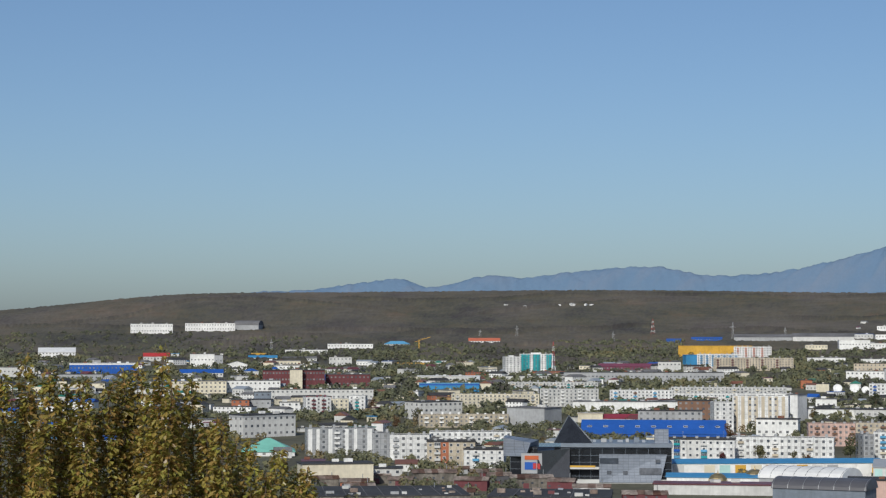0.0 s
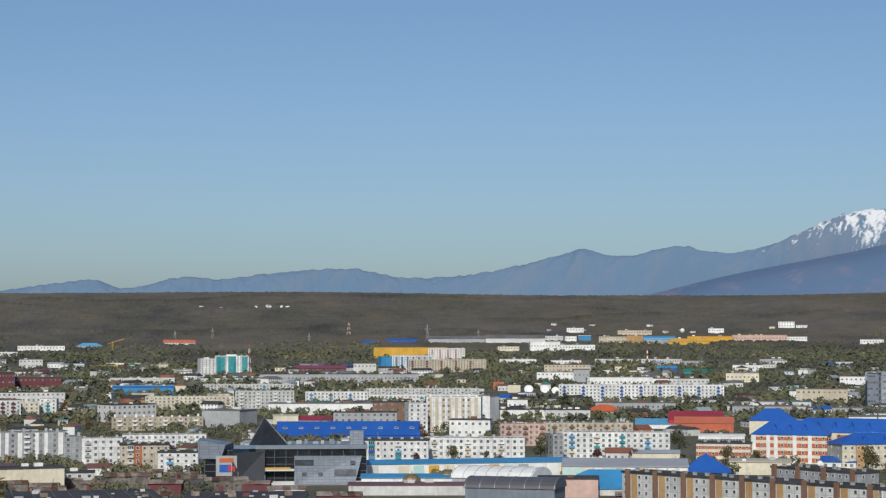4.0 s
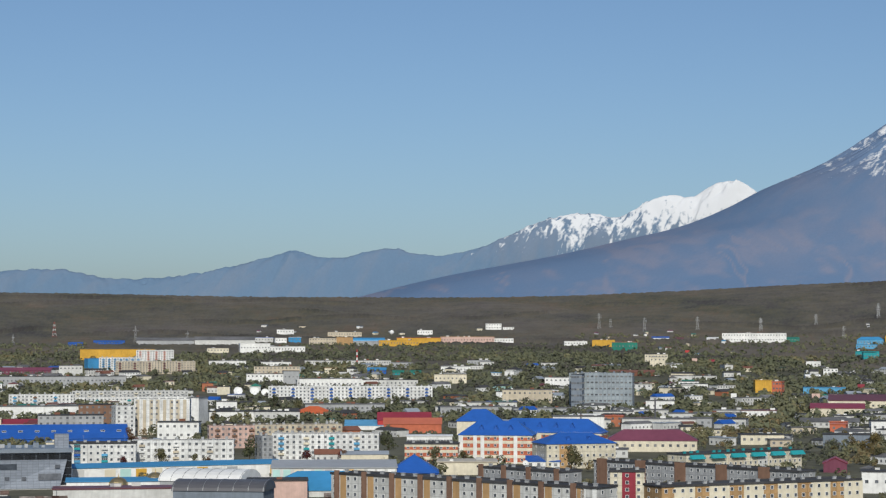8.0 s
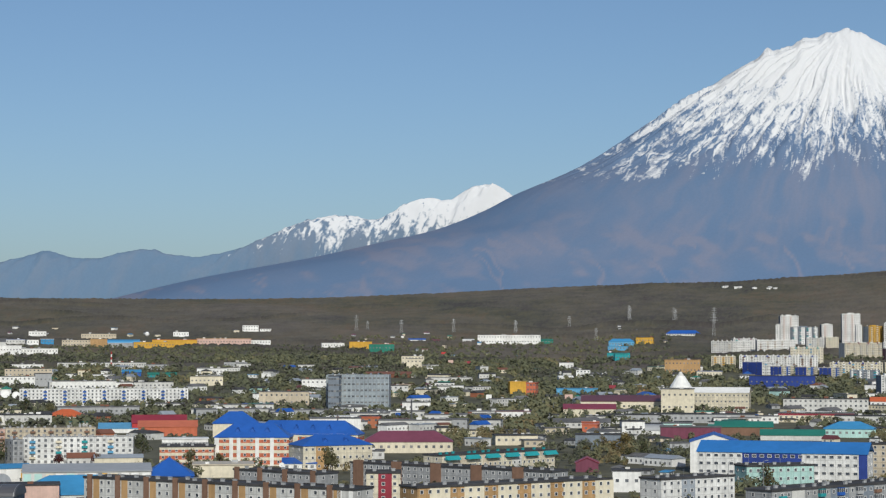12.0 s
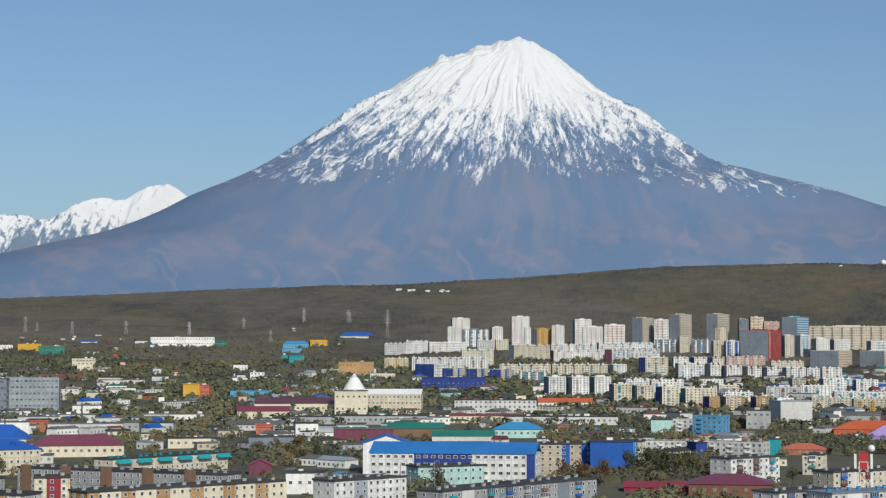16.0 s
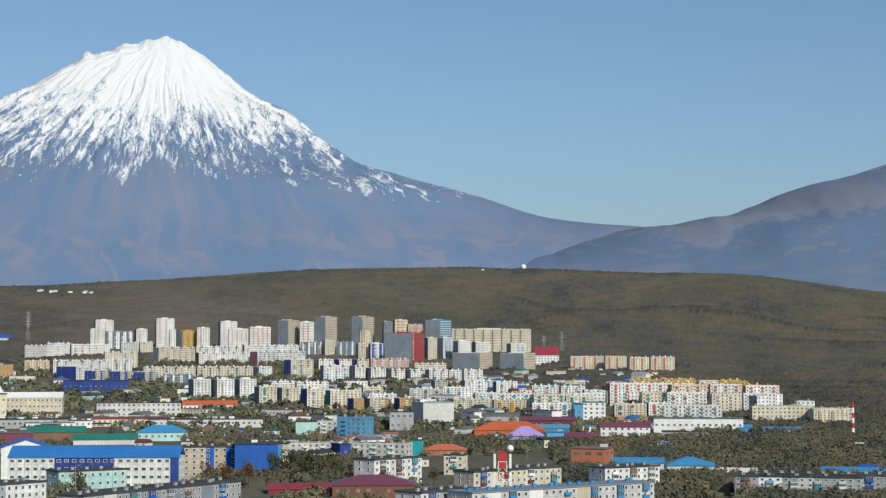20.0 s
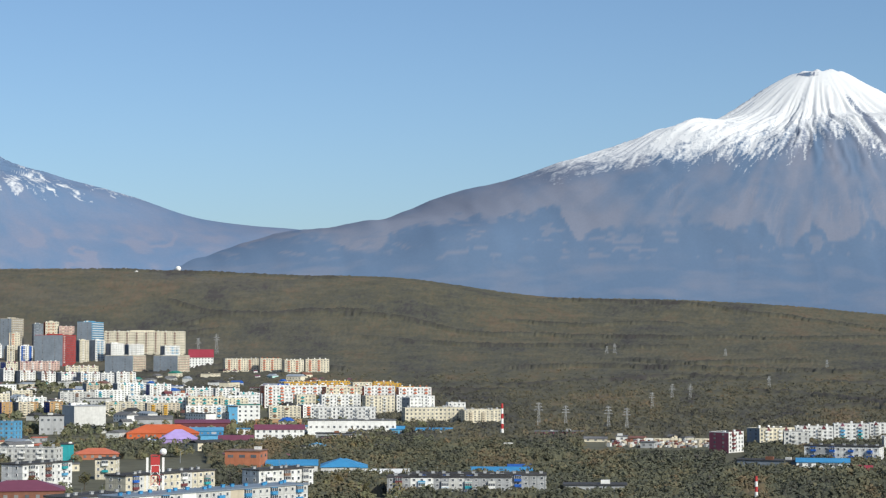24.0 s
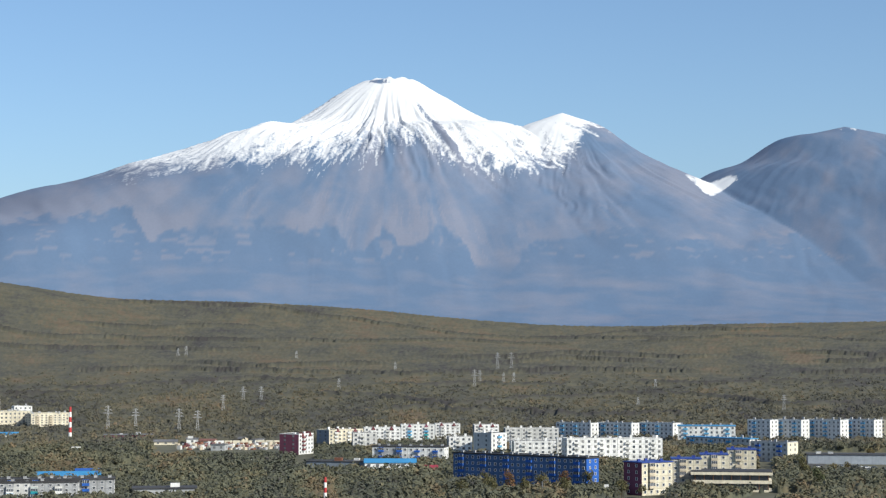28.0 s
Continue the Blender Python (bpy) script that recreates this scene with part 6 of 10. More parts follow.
hall(519, 2306, -12.7, 38.1, 12, 6.9, "white", "pale", "flat", 0.0, 1)
hall(618, 2334, -14.8, 107.5, 20, 5.7, "pale", "pale", "flat", 0.0, 1, gap=3.0)
hall(669, 2267, -16.4, 26.3, 14, 6.2, "grey", "pale", "flat", 0.0, 1)
hall(605, 2154, -15.7, 21.6, 14, 4.6, "blue", "azure", "gable", 2.6, 1)
hall(632, 2123, -16.6, 32.5, 14, 2.6, "teal", "green", "gable", 2.6, 1)
hall(696, 2138, -18.0, 34.3, 12, 7.9, "white", "pale", "flat", 0.0, 1)
hall(630, 1953, -17.9, 34.3, 12, 9.6, "cream", "tar", "flat", 0.0, 1)
hall(654, 2011, -18.0, 24.8, 10, 7.4, "white", "pale", "flat", 0.0, 1)
hall(596, 2623, -12.8, 71.0, 14, 7.9, "white", "pale", "flat", 0.0, 1)
hall(695, 2770, -14.1, 41.0, 16, 9.2, "beige", "pale", "flat", 0.0, 2)
hall(725, 2757, -14.7, 24.2, 16, 10.9, "ochre", "ochre", "flat", 0.0, 0)
hall(755, 2731, -15.4, 45.7, 20, 6.6, "grey", "azure", "arch", 5.0, 0)
hall(795, 2712, -16.3, 58.0, 20, 8.3, "yellow", "yellow", "flat", 0.0, 1)
hall(833, 2735, -16.9, 65.4, 20, 10.1, "yellow", "orange", "flat", 0.0, 0)
hall(905, 2723, -18.4, 79.9, 20, 10.1, "pink", "ochre", "flat", 0.0, 1)
hall(772, 2936, -14.7, 53.5, 14, 7.1, "beige", "pale", "flat", 0.0, 1)
hall(897, 2912, -17.1, 24.1, 12, 7.2, "white", "pale", "flat", 0.0, 1)
hall(1020, 2935, -19.2, 25.5, 16, 9.1, "white", "pale", "flat", 0.0, 2)
hall(689, 2991, -13.0, 27.0, 14, 7.2, "white", "pale", "flat", 0.0, 1)
hall(1042, 2925, -19.6, 18.2, 12, 3.6, "white", "pale", "flat", 0.0, 1)
hall(320, 1416, -12.7, 33.9, 20, 7.2, "pale", "tar", "flat", 0.0, 1)
hall(356, 1447, -13.8, 31.3, 24, 3.9, "white", "orange", "hip", 5.2, 1, label='low pavilion with a stepped orange pagoda roof')
hall(390, 1582, -13.8, 11.0, 9, 2.2, "brick", "orange", "hip", 2.4, 0)
hall(399, 1516, -14.7, 64.2, 20, 6.9, "grey", "pale", "flat", 0.0, 1)
hall(359, 1294, -15.5, 35.3, 20, 3.1, "white", "sky", "shed", 3.1, 0)
hall(382, 1289, -16.5, 36.9, 22, 6.7, "red", "crimson", "gable", 5.1, 0)
hall(376, 1249, -16.8, 38.8, 22, 6.1, "coral", "coral", "gable", 3.8, 0, label='bright orange market hall with a red roof')
hall(522, 1522, -18.9, 51.8, 16, 6.1, "pale", "pale", "flat", 0.0, 1)
hall(543, 1542, -19.4, 25.4, 14, 3.4, "azure", "blue", "gable", 2.4, 1)
hall(492, 1461, -18.6, 63.2, 12, 5.9, "pale", "pale", "flat", 0.0, 1)
# hospital-like pink and orange building with blue roofs
slab_block(296, 948, -21.4, 27.1, 16, 10.4, 3, "coral", belts='cream', every=9, near=True)
hall(343, 1104, -17.3, 27.0, 17, 6.1, "white", "white", "flat", 0.0, 1, gap=1.8)
slab_block(332, 949, -27.3, 38.3, 18, 14.7, 4, "coral", pitch=('hip', 7.0), belts='cream', bands=((0.0, 0.06, 'white'), (0.2, 0.25, 'white'), (0.3, 0.35, 'white'), (0.55, 0.6, 'white'), (0.75, 0.8, 'white')), roof='blue', every=9, near=True, dormers=3)
hall(395, 1164, -18.8, 28.7, 20, 11.8, "cream", "blue", "hip", 7.2, 0)
slab_block(383, 1006, -33.3, 61.3, 18, 12.6, 3, "coral", roof='blue', every=9, belts='cream', bands=((0.1, 0.15, 'cream'), (0.4, 0.45, 'cream')), pitch=('hip', 7.4), dormers=4)
slab_block(356, 902, 0.5, 37.0, 20, 12.4, 3, "cream", roof='blue', every=9, pitch=('hip', 4.8), near=True, dormers=2)
hall(338, 898, -20.6, 16.6, 10, 3.9, "white", "blue", "shed", 2.2, 1)
hall(256, 848, -16.8, 21.9, 24, 3.6, "blue", "blue", "hip", 7.7, 0)
hall(291, 876, -18.4, 28.1, 24, 5.9, "cream", "beige", "flat", 0.0, 0)
slab_block(612, 1487, -28.4, 52.5, 18, 30.1, 6, "ash", every=9, glass=2.2, vents='slate', label='six-storey grey office block with rows of small windows')
hall(587, 1478, -27.7, 8.9, 18, 30.2, "slate", "tar", "flat", 0.0, 6, gap=2.2, glass=1.9)
hall(585, 1593, -20.2, 43.7, 14, 12.4, "beige", "pale", "flat", 0.0, 2)
hall(695, 1803, -21.1, 26.6, 12, 12.5, "white", "pale", "flat", 0.0, 2)
hall(754, 1730, -23.5, 19.4, 12, 8.3, "pale", "tar", "flat", 0.0, 2)
hall(650, 1454, -24.1, 23.3, 12, 8.4, "white", "pale", "flat", 0.0, 1)
hall(499, 1255, -21.7, 35.5, 20, 8.7, "white", "pale", "flat", 0.0, 0)
hall(534, 1277, -22.7, 14.2, 14, 7.3, "brick", "orange", "flat", 0.0, 2)
hall(560, 1255, -24.1, 51.8, 16, 6.0, "pale", "pale", "flat", 0.0, 1)
hall(450, 1019, -23.8, 51.6, 20, 6.5, "cream", "plum", "hip", 5.8, 1, near=False)
hall(955, 2143, -24.0, 18.6, 12, 13.8, "cream", "pale", "flat", 0.0, 2)
hall(1067, 2585, -22.4, 32.8, 14, 9.8, "yellow", "yellow", "flat", 0.0, 0)
hall(1063, 2498, -23.1, 35.8, 14, 11.9, "green", "coral", "flat", 0.0, 1)
hall(805, 1743, -24.8, 22.0, 12, 5.6, "white", "tar", "flat", 0.0, 1)
hall(869, 2022, -23.3, 51.6, 16, 3.9, "rust", "rust", "gable", 2.6, 0)
hall(899, 2164, -22.6, 30.9, 10, 5.5, "slate", "tar", "flat", 0.0, 0)
hall(768, 2235, -19.0, 17.3, 10, 6.9, "pale", "pale", "flat", 0.0, 1)
# near five-storey row with brown stair bands
slab_block(214, 644, -55.9, 117.0, 12, 14.2, 5, "pale", near=True, bands=((0.017, 0.034, 'brown'), (0.038, 0.062, 'ochre'), (0.129, 0.146, 'brown'), (0.15, 0.174, 'ochre'), (0.241, 0.258, 'brown'), (0.262, 0.285, 'ochre'), (0.353, 0.37, 'brown'), (0.374, 0.397, 'ochre'), (0.465, 0.482, 'brown'), (0.485, 0.509, 'ochre'), (0.577, 0.594, 'brown'), (0.597, 0.621, 'ochre'), (0.689, 0.706, 'brown'), (0.709, 0.733, 'ochre'), (0.801, 0.818, 'brown'), (0.821, 0.845, 'ochre'), (0.913, 0.93, 'brown'), (0.933, 0.957, 'ochre'), (0.945, 0.962, 'white'), (0.985, 0.999, 'white')), every=20)
slab_block(265, 720, -63.2, 45.0, 12, 12.2, 4, "grey", near=True, bands=((0.02, 0.07, 'brown'), (0.3, 0.35, 'brown'), (0.6, 0.65, 'brown'), (0.93, 0.98, 'brown')), every=20)
slab_block(342, 725, -61.2, 102.8, 12, 11.7, 4, "grey", near=True, bands=((0.02, 0.07, 'brown'), (0.22, 0.27, 'brown'), (0.42000000000000004, 0.47000000000000003, 'brown'), (0.6200000000000001, 0.6700000000000002, 'brown'), (0.8200000000000001, 0.8700000000000001, 'brown')), every=20)
slab_block(291, 682, -23.1, 13.0, 12, 13.4, 5, "cream", near=True, bands=((0.35, 0.75, 'crimson'),), every=20)
# near the tan block and the teal-awning block
slab_block(318, 629, 7.2, 85.0, 12, 12.1, 4, "ochre", near=True, bands=((0.06, 0.16, 'cream'), (0.23, 0.33, 'cream'), (0.4, 0.5, 'cream'), (0.5700000000000001, 0.67, 'cream'), (0.74, 0.8400000000000001, 'cream'), (0.9100000000000001, 1.01, 'cream')), every=20)
slab_block(415, 840, 17.7, 75.9, 13, 9.9, 3, "cream", awning='teal', every=4, vents='teal', near=True)
hall(464, 832, -29.2, 11.1, 14, 4.4, "plum", "crimson", "across", 2.8, 0)
hall(417, 713, -30.3, 12.1, 12, 8.9, "white", "tar", "flat", 0.0, 1, near=True)
# middle plain
hall(1308, 2584, -26.8, 94.3, 14, 13.6, "white", "pale", "flat", 0.0, 2)
hall(841, 1645, -19.1, 15.5, 14, 14.1, "yellow", "yellow", "flat", 0.0, 0, label='yellow box-shaped shop wing')
hall(853, 1639, -39.5, 11.6, 13, 13.0, "coral", "coral", "flat", 0.0, 3, gap=2.5)
hall(911, 1653, -28.9, 39.9, 10, 5.5, "sky", "azure", "flat", 0.0, 0)
hall(813, 1390, -30.3, 75.1, 30, 8.9, "cream", "maroon", "shed", 4.2, 1, near=False)
hall(752, 1344, -29.2, 41.3, 24, 6.3, "cream", "crimson", "shed", 3.1, 0)
hall(836, 1347, -31.8, 26.9, 20, 19.9, "cream", "pale", "flat", 0.0, 2)
cone_tower(963, 1546, -31.9, 10.7, 14.8)
slab_block(889, 1365, -39.1, 48.9, 18, 15.2, 3, "cream", roof='white', every=9, pitch=('gable', 4.3))
hall(521, 806, -32.9, 23.1, 26, 15.0, "white", "blue", "across", 3.9, 0, near=False)
slab_block(505, 723, -43.9, 75.4, 22, 14.3, 4, "white", roof='royal', every=30, glass=1.9, bands=((0.27, 0.62, 'navy'), (0.95, 1.0, 'navy')), pitch=('gable', 4.6), near=True, label='long white building with blue mansard roof and a blue middle section')
slab_block(475, 688, -8.6, 31.4, 12, 10.8, 3, "mint", every=30, near=True)
slab_block(394, 628, 9.9, 37.3, 12, 11.9, 4, "white", near=True, every=30)
slab_block(558, 721, -37.7, 10.7, 12, 16.5, 6, "beige", every=9, near=True)
slab_block(588, 739, -38.5, 15.7, 12, 14.9, 5, "beige", every=9, bands=((0.0, 0.3, 'blue'), (0.65, 1, 'blue')), near=True)
hall(598, 724, -39.6, 20.5, 20, 16.7, "blue", "tar", "flat", 0.0, 0, near=False)
slab_block(632, 747, -50.2, 8.6, 12, 14.6, 5, "cream", bands=((0.5, 0.8, 'azure'),), every=9, near=True)
slab_block(419, 565, 13.4, 87.2, 12, 12.4, 4, "grey", balcony='mixed', every=3, near=True)
hall(674, 1070, -32.2, 38.8, 16, 7.4, "plum", "pale", "flat", 0.0, 0)
hall(727, 1088, -33.7, 38.1, 22, 5.7, "brown", "green", "gable", 3.4, 0)
hall(724, 1028, -35.2, 40.4, 20, 3.3, "pale", "green", "gable", 3.3, 0)
hall(775, 1036, -36.8, 33.2, 20, 5.7, "mint", "azure", "hip", 4.5, 1)
hall(866, 1199, -35.8, 56.2, 16, 6.5, "cream", "pale", "flat", 0.0, 1, stripe='crimson')
hall(898, 1147, -38.1, 85.1, 20, 6.0, "pale", "tar", "flat", 0.0, 1)
hall(825, 1204, -34.4, 17.1, 14, 5.1, "white", "pale", "flat", 0.0, 1)
hall(786, 1231, -32.6, 76.8, 20, 6.4, "grey", "tar", "flat", 0.0, 1)
hall(947, 1298, -36.1, 68.2, 14, 11.3, "pale", "tar", "flat", 0.0, 3)
hall(1050, 1335, -38.2, 47.2, 16, 5.0, "white", "orange", "gable", 3.5, 1)
hall(514, 1264, -22.1, 23.9, 16, 5.6, "pale", "pale", "flat", 0.0, 1)
hall(599, 1373, -23.6, 39.4, 16, 6.1, "pale", "pale", "flat", 0.0, 1)
hall(613, 1317, -24.9, 31.9, 16, 5.9, "pale", "pale", "flat", 0.0, 1)
hall(569, 1360, -22.7, 30.2, 16, 6.0, "pale", "pale", "flat", 0.0, 1)
hall(663, 1345, -26.2, 30.7, 16, 6.1, "pale", "pale", "flat", 0.0, 1)
hall(419, 1038, -22.0, 13.1, 16, 4.6, "pale", "pale", "flat", 0.0, 1)
hall(409, 975, -22.8, 13.9, 16, 4.3, "pale", "pale", "flat", 0.0, 1)
hall(673, 1214, -29.0, 40.5, 20, 4.1, "pale", "pale", "gable", 2.4, 1)
hall(738, 1245, -30.7, 33.9, 16, 6.4, "grey", "tar", "flat", 0.0, 1)
hall(567, 1003, -29.5, 27.0, 14, 8.4, "slate", "tar", "flat", 0.0, 1)
hall(662, 1182, -29.2, 11.9, 10, 5.6, "coral", "coral", "flat", 0.0, 0)
hall(670, 1080, -31.8, 22.3, 14, 7.4, "plum", "pale", "flat", 0.0, 0)
hall(996, 2239, -24.0, 28.8, 10, 11.5, "cream", "pale", "flat", 0.0, 2)
hall(816, 1741, -25.1, 25.4, 12, 6.8, "white", "tar", "flat", 0.0, 1)
hall(896, 1911, -25.1, 46.4, 12, 5.0, "pale", "pale", "flat", 0.0, 0)
hall(1122, 2062, -28.5, 17.2, 10, 9.0, "white", "pale", "flat", 0.0, 1)
hall(1069, 1925, -29.0, 16.1, 12, 8.4, "white", "pale", "flat", 0.0, 2)
# low sheds, shops and houses across the plain
hall(584, 1248, -29.8, 26.2, 16, 6.4, "grey", "pale", "flat", 0, 1, clutter=True)
hall(645, 1334, -32.9, 39.0, 16, 4.8, "white", "pale", "flat", 0, 1, clutter=True)
hall(679, 1334, -28.8, 26.3, 16, 6.1, "white", "maroon", "flat", 0, 1, clutter=True)
hall(605, 1229, -32.4, 20.0, 16, 6.4, "pale", "tar", "flat", 0, 1, clutter=False)
hall(543, 1297, -30.5, 14.4, 16, 7.4, "coral", "tar", "flat", 0, 2, clutter=False)
hall(653, 1473, -25.7, 16.5, 16, 5.2, "white", "orange", "flat", 0, 1, clutter=False)
hall(540, 1059, -19.5, 26.1, 16, 5.9, "cream", "tar", "flat", 0, 1, clutter=True)
hall(667, 1133, -25.1, 15.4, 16, 8.5, "white", "tar", "flat", 0, 1, clutter=False)
hall(722, 1165, -27.0, 20.0, 16, 4.4, "mint", "pale", "flat", 0, 1, clutter=False)
hall(738, 1130, -38.2, 19.7, 16, 2.7, "white", "green", "gable", 2, 1, clutter=False)
hall(802, 1209, -32.9, 34.8, 16, 4.2, "white", "pale", "flat", 0, 1, clutter=True)
hall(715, 1253, -33.7, 29.6, 16, 5.5, "pale", "tar", "flat", 0, 1, clutter=True)
hall(653, 1165, -35.2, 10.5, 16, 5.1, "coral", "coral", "flat", 0, 1, clutter=False)
hall(679, 1126, -38.2, 13.5, 16, 2.4, "white", "grey", "arch", 4, 0, clutter=False)
hall(472, 1576, -21.8, 31.3, 16, 5.3, "pale", "pale", "flat", 0, 1, clutter=True)
hall(479, 1435, -10.8, 48.7, 16, 7.5, "grey", "pale", "flat", 0, 1, clutter=True)
hall(548, 1435, -15.0, 63.0, 16, 5.4, "grey", "pale", "flat", 0, 1, clutter=True)
hall(537, 1340, -16.3, 22.0, 16, 5.1, "white", "white", "flat", 0, 1, clutter=False)
hall(625, 1687, -14.9, 46.9, 16, 6.3, "pink", "white", "flat", 0, 1, clutter=True)
hall(693, 2161, -23.3, 12.0, 16, 7.3, "white", "pale", "flat", 0, 1, clutter=False)
hall(770, 2271, -22.2, 28.1, 16, 7.0, "grey", "tar", "flat", 0, 1, clutter=True)
hall(844, 2219, -18.5, 20.9, 16, 4.9, "pale", "pale", "flat", 0, 1, clutter=False)
hall(1034, 2612, -17.4, 33.0, 16, 7.4, "white", "pale", "flat", 0, 1, clutter=True)
hall(955, 2711, -13.0, 33.7, 16, 6.7, "white", "pale", "flat", 0, 1, clutter=True)
hall(484, 1917, -7.4, 60.2, 16, 8.1, "pale", "white", "flat", 0, 1, clutter=True)
hall(528, 1916, -22.8, 24.5, 16, 7.0, "white", "pale", "flat", 0, 1, clutter=False)
hall(439, 2002, -10.5, 39.0, 16, 10.2, "white", "pale", "flat", 0, 2, clutter=True)
hall(466, 1996, -10.1, 16.8, 16, 13.2, "grey", "tar", "flat", 0, 1, clutter=False)
hall(464, 2329, -11.2, 45.3, 16, 7.7, "white", "pale", "flat", 0, 1, clutter=True)
hall(528, 2126, -19.8, 10.9, 16, 5.1, "white", "pale", "flat", 0, 1, clutter=False)
hall(553, 2167, -14.8, 13.8, 16, 6.6, "cream", "ochre", "flat", 0, 1, clutter=False)
hall(557, 2096, -22.3, 25.4, 16, 5.7, "white", "pale", "flat", 0, 1, clutter=True)
hall(560, 2621, -4.2, 41.7, 16, 12.6, "white", "white", "flat", 0, 1, clutter=True)
hall(641, 2816, -6.3, 16.9, 16, 7.6, "white", "pale", "flat", 0, 1, clutter=False)
hall(665, 2824, -12.4, 18.7, 16, 7.7, "azure", "white", "flat", 0, 1, clutter=False)
hall(622, 2840, -15.9, 27.3, 16, 6.8, "pale", "blue", "flat", 0, 1, clutter=True)
hall(510, 2632, -3.6, 29.9, 16, 6.3, "cream", "pale", "flat", 0, 1, clutter=True)
hall(816, 1756, -23.6, 19.9, 16, 8.5, "white", "tar", "flat", 0, 2, clutter=False)
hall(1030, 1896, -21.6, 15.8, 16, 2.4, "white", "white", "arch", 2, 0, clutter=False)
hall(1362, 2569, -21.7, 21.3, 16, 4.8, "green", "green", "gable", 2, 1, clutter=False)
hall(1213, 2642, -24.5, 12.8, 16, 3.1, "pink", "maroon", "gable", 2, 1, clutter=False)
hall(1258, 2621, -27.2, 17.1, 16, 4.0, "white", "white", "gable", 2, 1, clutter=False)
hall(1185, 2648, -22.3, 25.5, 16, 4.8, "white", "blue", "gable", 2, 1, clutter=True)
hall(1339, 2580, -28.7, 21.3, 16, 5.1, "white", "pale", "flat", 0, 1, clutter=False)
hall(1475, 2467, -37.0, 25.3, 16, 9.3, "yellow", "tar", "flat", 0, 1, clutter=True)
hall(1382, 2386, -33.6, 28.3, 16, 5.7, "sky", "azure", "flat", 0, 1, clutter=True)
hall(1265, 2178, -24.5, 16.2, 16, 10.3, "teal", "tar", "flat", 0, 1, clutter=False)
hall(-167, 1317, -1.0, 23.3, 16, 5.4, "pale", "pale", "flat", 0, 1, clutter=False)
hall(-152, 1585, -2.7, 23.3, 16, 6.5, "grey", "tar", "flat", 0, 1, clutter=False)
hall(-131, 2151, 5.8, 31.6, 16, 5.7, "white", "pale", "flat", 0, 1, clutter=True)
hall(-67, 2025, -2.0, 23.7, 16, 4.7, "pale", "tar", "flat", 0, 1, clutter=False)
hall(-16, 2348, 1.0, 41.3, 16, 4.8, "white", "pale", "flat", 0, 1, clutter=True)
hall(-191, 2305, 4.2, 40.7, 16, 6.8, "cream", "pale", "flat", 0, 1, clutter=True)
# north town: rows of white panel blocks, shade painted on their end walls
hall(1419, 2440, -30.2, 37.3, 12, 7.5, "sky", "azure", "hip", 4.1, 1)
hall(1601, 2562, -32.0, 53.2, 16, 2.7, "pale", "blue", "hip", 5.3, 1)
hall(1282, 2212, -30.1, 30.0, 12, 9.8, "teal", "tar", "flat", 0.0, 1)
hall(1204, 1929, -32.0, 41.3, 14, 16.0, "ochre", "ochre", "flat", 0.0, 2)
hall(1142, 1639, -34.9, 66.1, 20, 12.9, "navy", "tar", "flat", 0.0, 1, near=False, gap=5)
hall(1898, 1699, -48.2, 32.1, 16, 13.4, "white", "crimson", "gable", 10.5, 4)
slab_block(1873, 1600, -39.5, 56.2, 14, 15.9, 6, "cream", every=4, balcony='coral')
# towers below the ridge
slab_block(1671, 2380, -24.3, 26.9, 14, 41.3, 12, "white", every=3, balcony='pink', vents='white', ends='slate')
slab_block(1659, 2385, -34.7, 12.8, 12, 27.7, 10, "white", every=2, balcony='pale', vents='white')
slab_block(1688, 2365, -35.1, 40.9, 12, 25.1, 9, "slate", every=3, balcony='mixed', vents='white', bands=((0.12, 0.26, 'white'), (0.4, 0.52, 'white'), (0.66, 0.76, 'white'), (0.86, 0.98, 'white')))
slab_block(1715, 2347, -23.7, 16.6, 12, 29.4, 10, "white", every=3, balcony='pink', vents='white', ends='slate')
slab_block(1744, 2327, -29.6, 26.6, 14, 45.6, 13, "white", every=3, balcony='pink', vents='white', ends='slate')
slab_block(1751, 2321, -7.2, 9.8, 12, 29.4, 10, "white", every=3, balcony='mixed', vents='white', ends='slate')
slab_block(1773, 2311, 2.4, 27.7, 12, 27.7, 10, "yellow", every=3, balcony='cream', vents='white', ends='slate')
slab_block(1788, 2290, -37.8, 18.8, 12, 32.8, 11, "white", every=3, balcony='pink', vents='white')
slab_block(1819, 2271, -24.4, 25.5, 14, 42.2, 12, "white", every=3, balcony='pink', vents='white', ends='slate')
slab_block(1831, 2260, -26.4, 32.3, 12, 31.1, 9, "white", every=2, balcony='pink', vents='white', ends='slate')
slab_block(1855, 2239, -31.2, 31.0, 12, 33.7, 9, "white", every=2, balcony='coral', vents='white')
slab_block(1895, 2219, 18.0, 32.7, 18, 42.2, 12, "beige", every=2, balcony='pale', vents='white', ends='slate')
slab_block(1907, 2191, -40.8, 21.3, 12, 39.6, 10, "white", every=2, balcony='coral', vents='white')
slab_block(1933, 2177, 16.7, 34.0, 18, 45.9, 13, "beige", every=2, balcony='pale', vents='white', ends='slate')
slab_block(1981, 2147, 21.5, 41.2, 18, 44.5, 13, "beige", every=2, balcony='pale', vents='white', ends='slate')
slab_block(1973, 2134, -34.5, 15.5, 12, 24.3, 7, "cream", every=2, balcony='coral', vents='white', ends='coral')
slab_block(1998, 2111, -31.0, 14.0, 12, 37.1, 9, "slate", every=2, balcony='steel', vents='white')
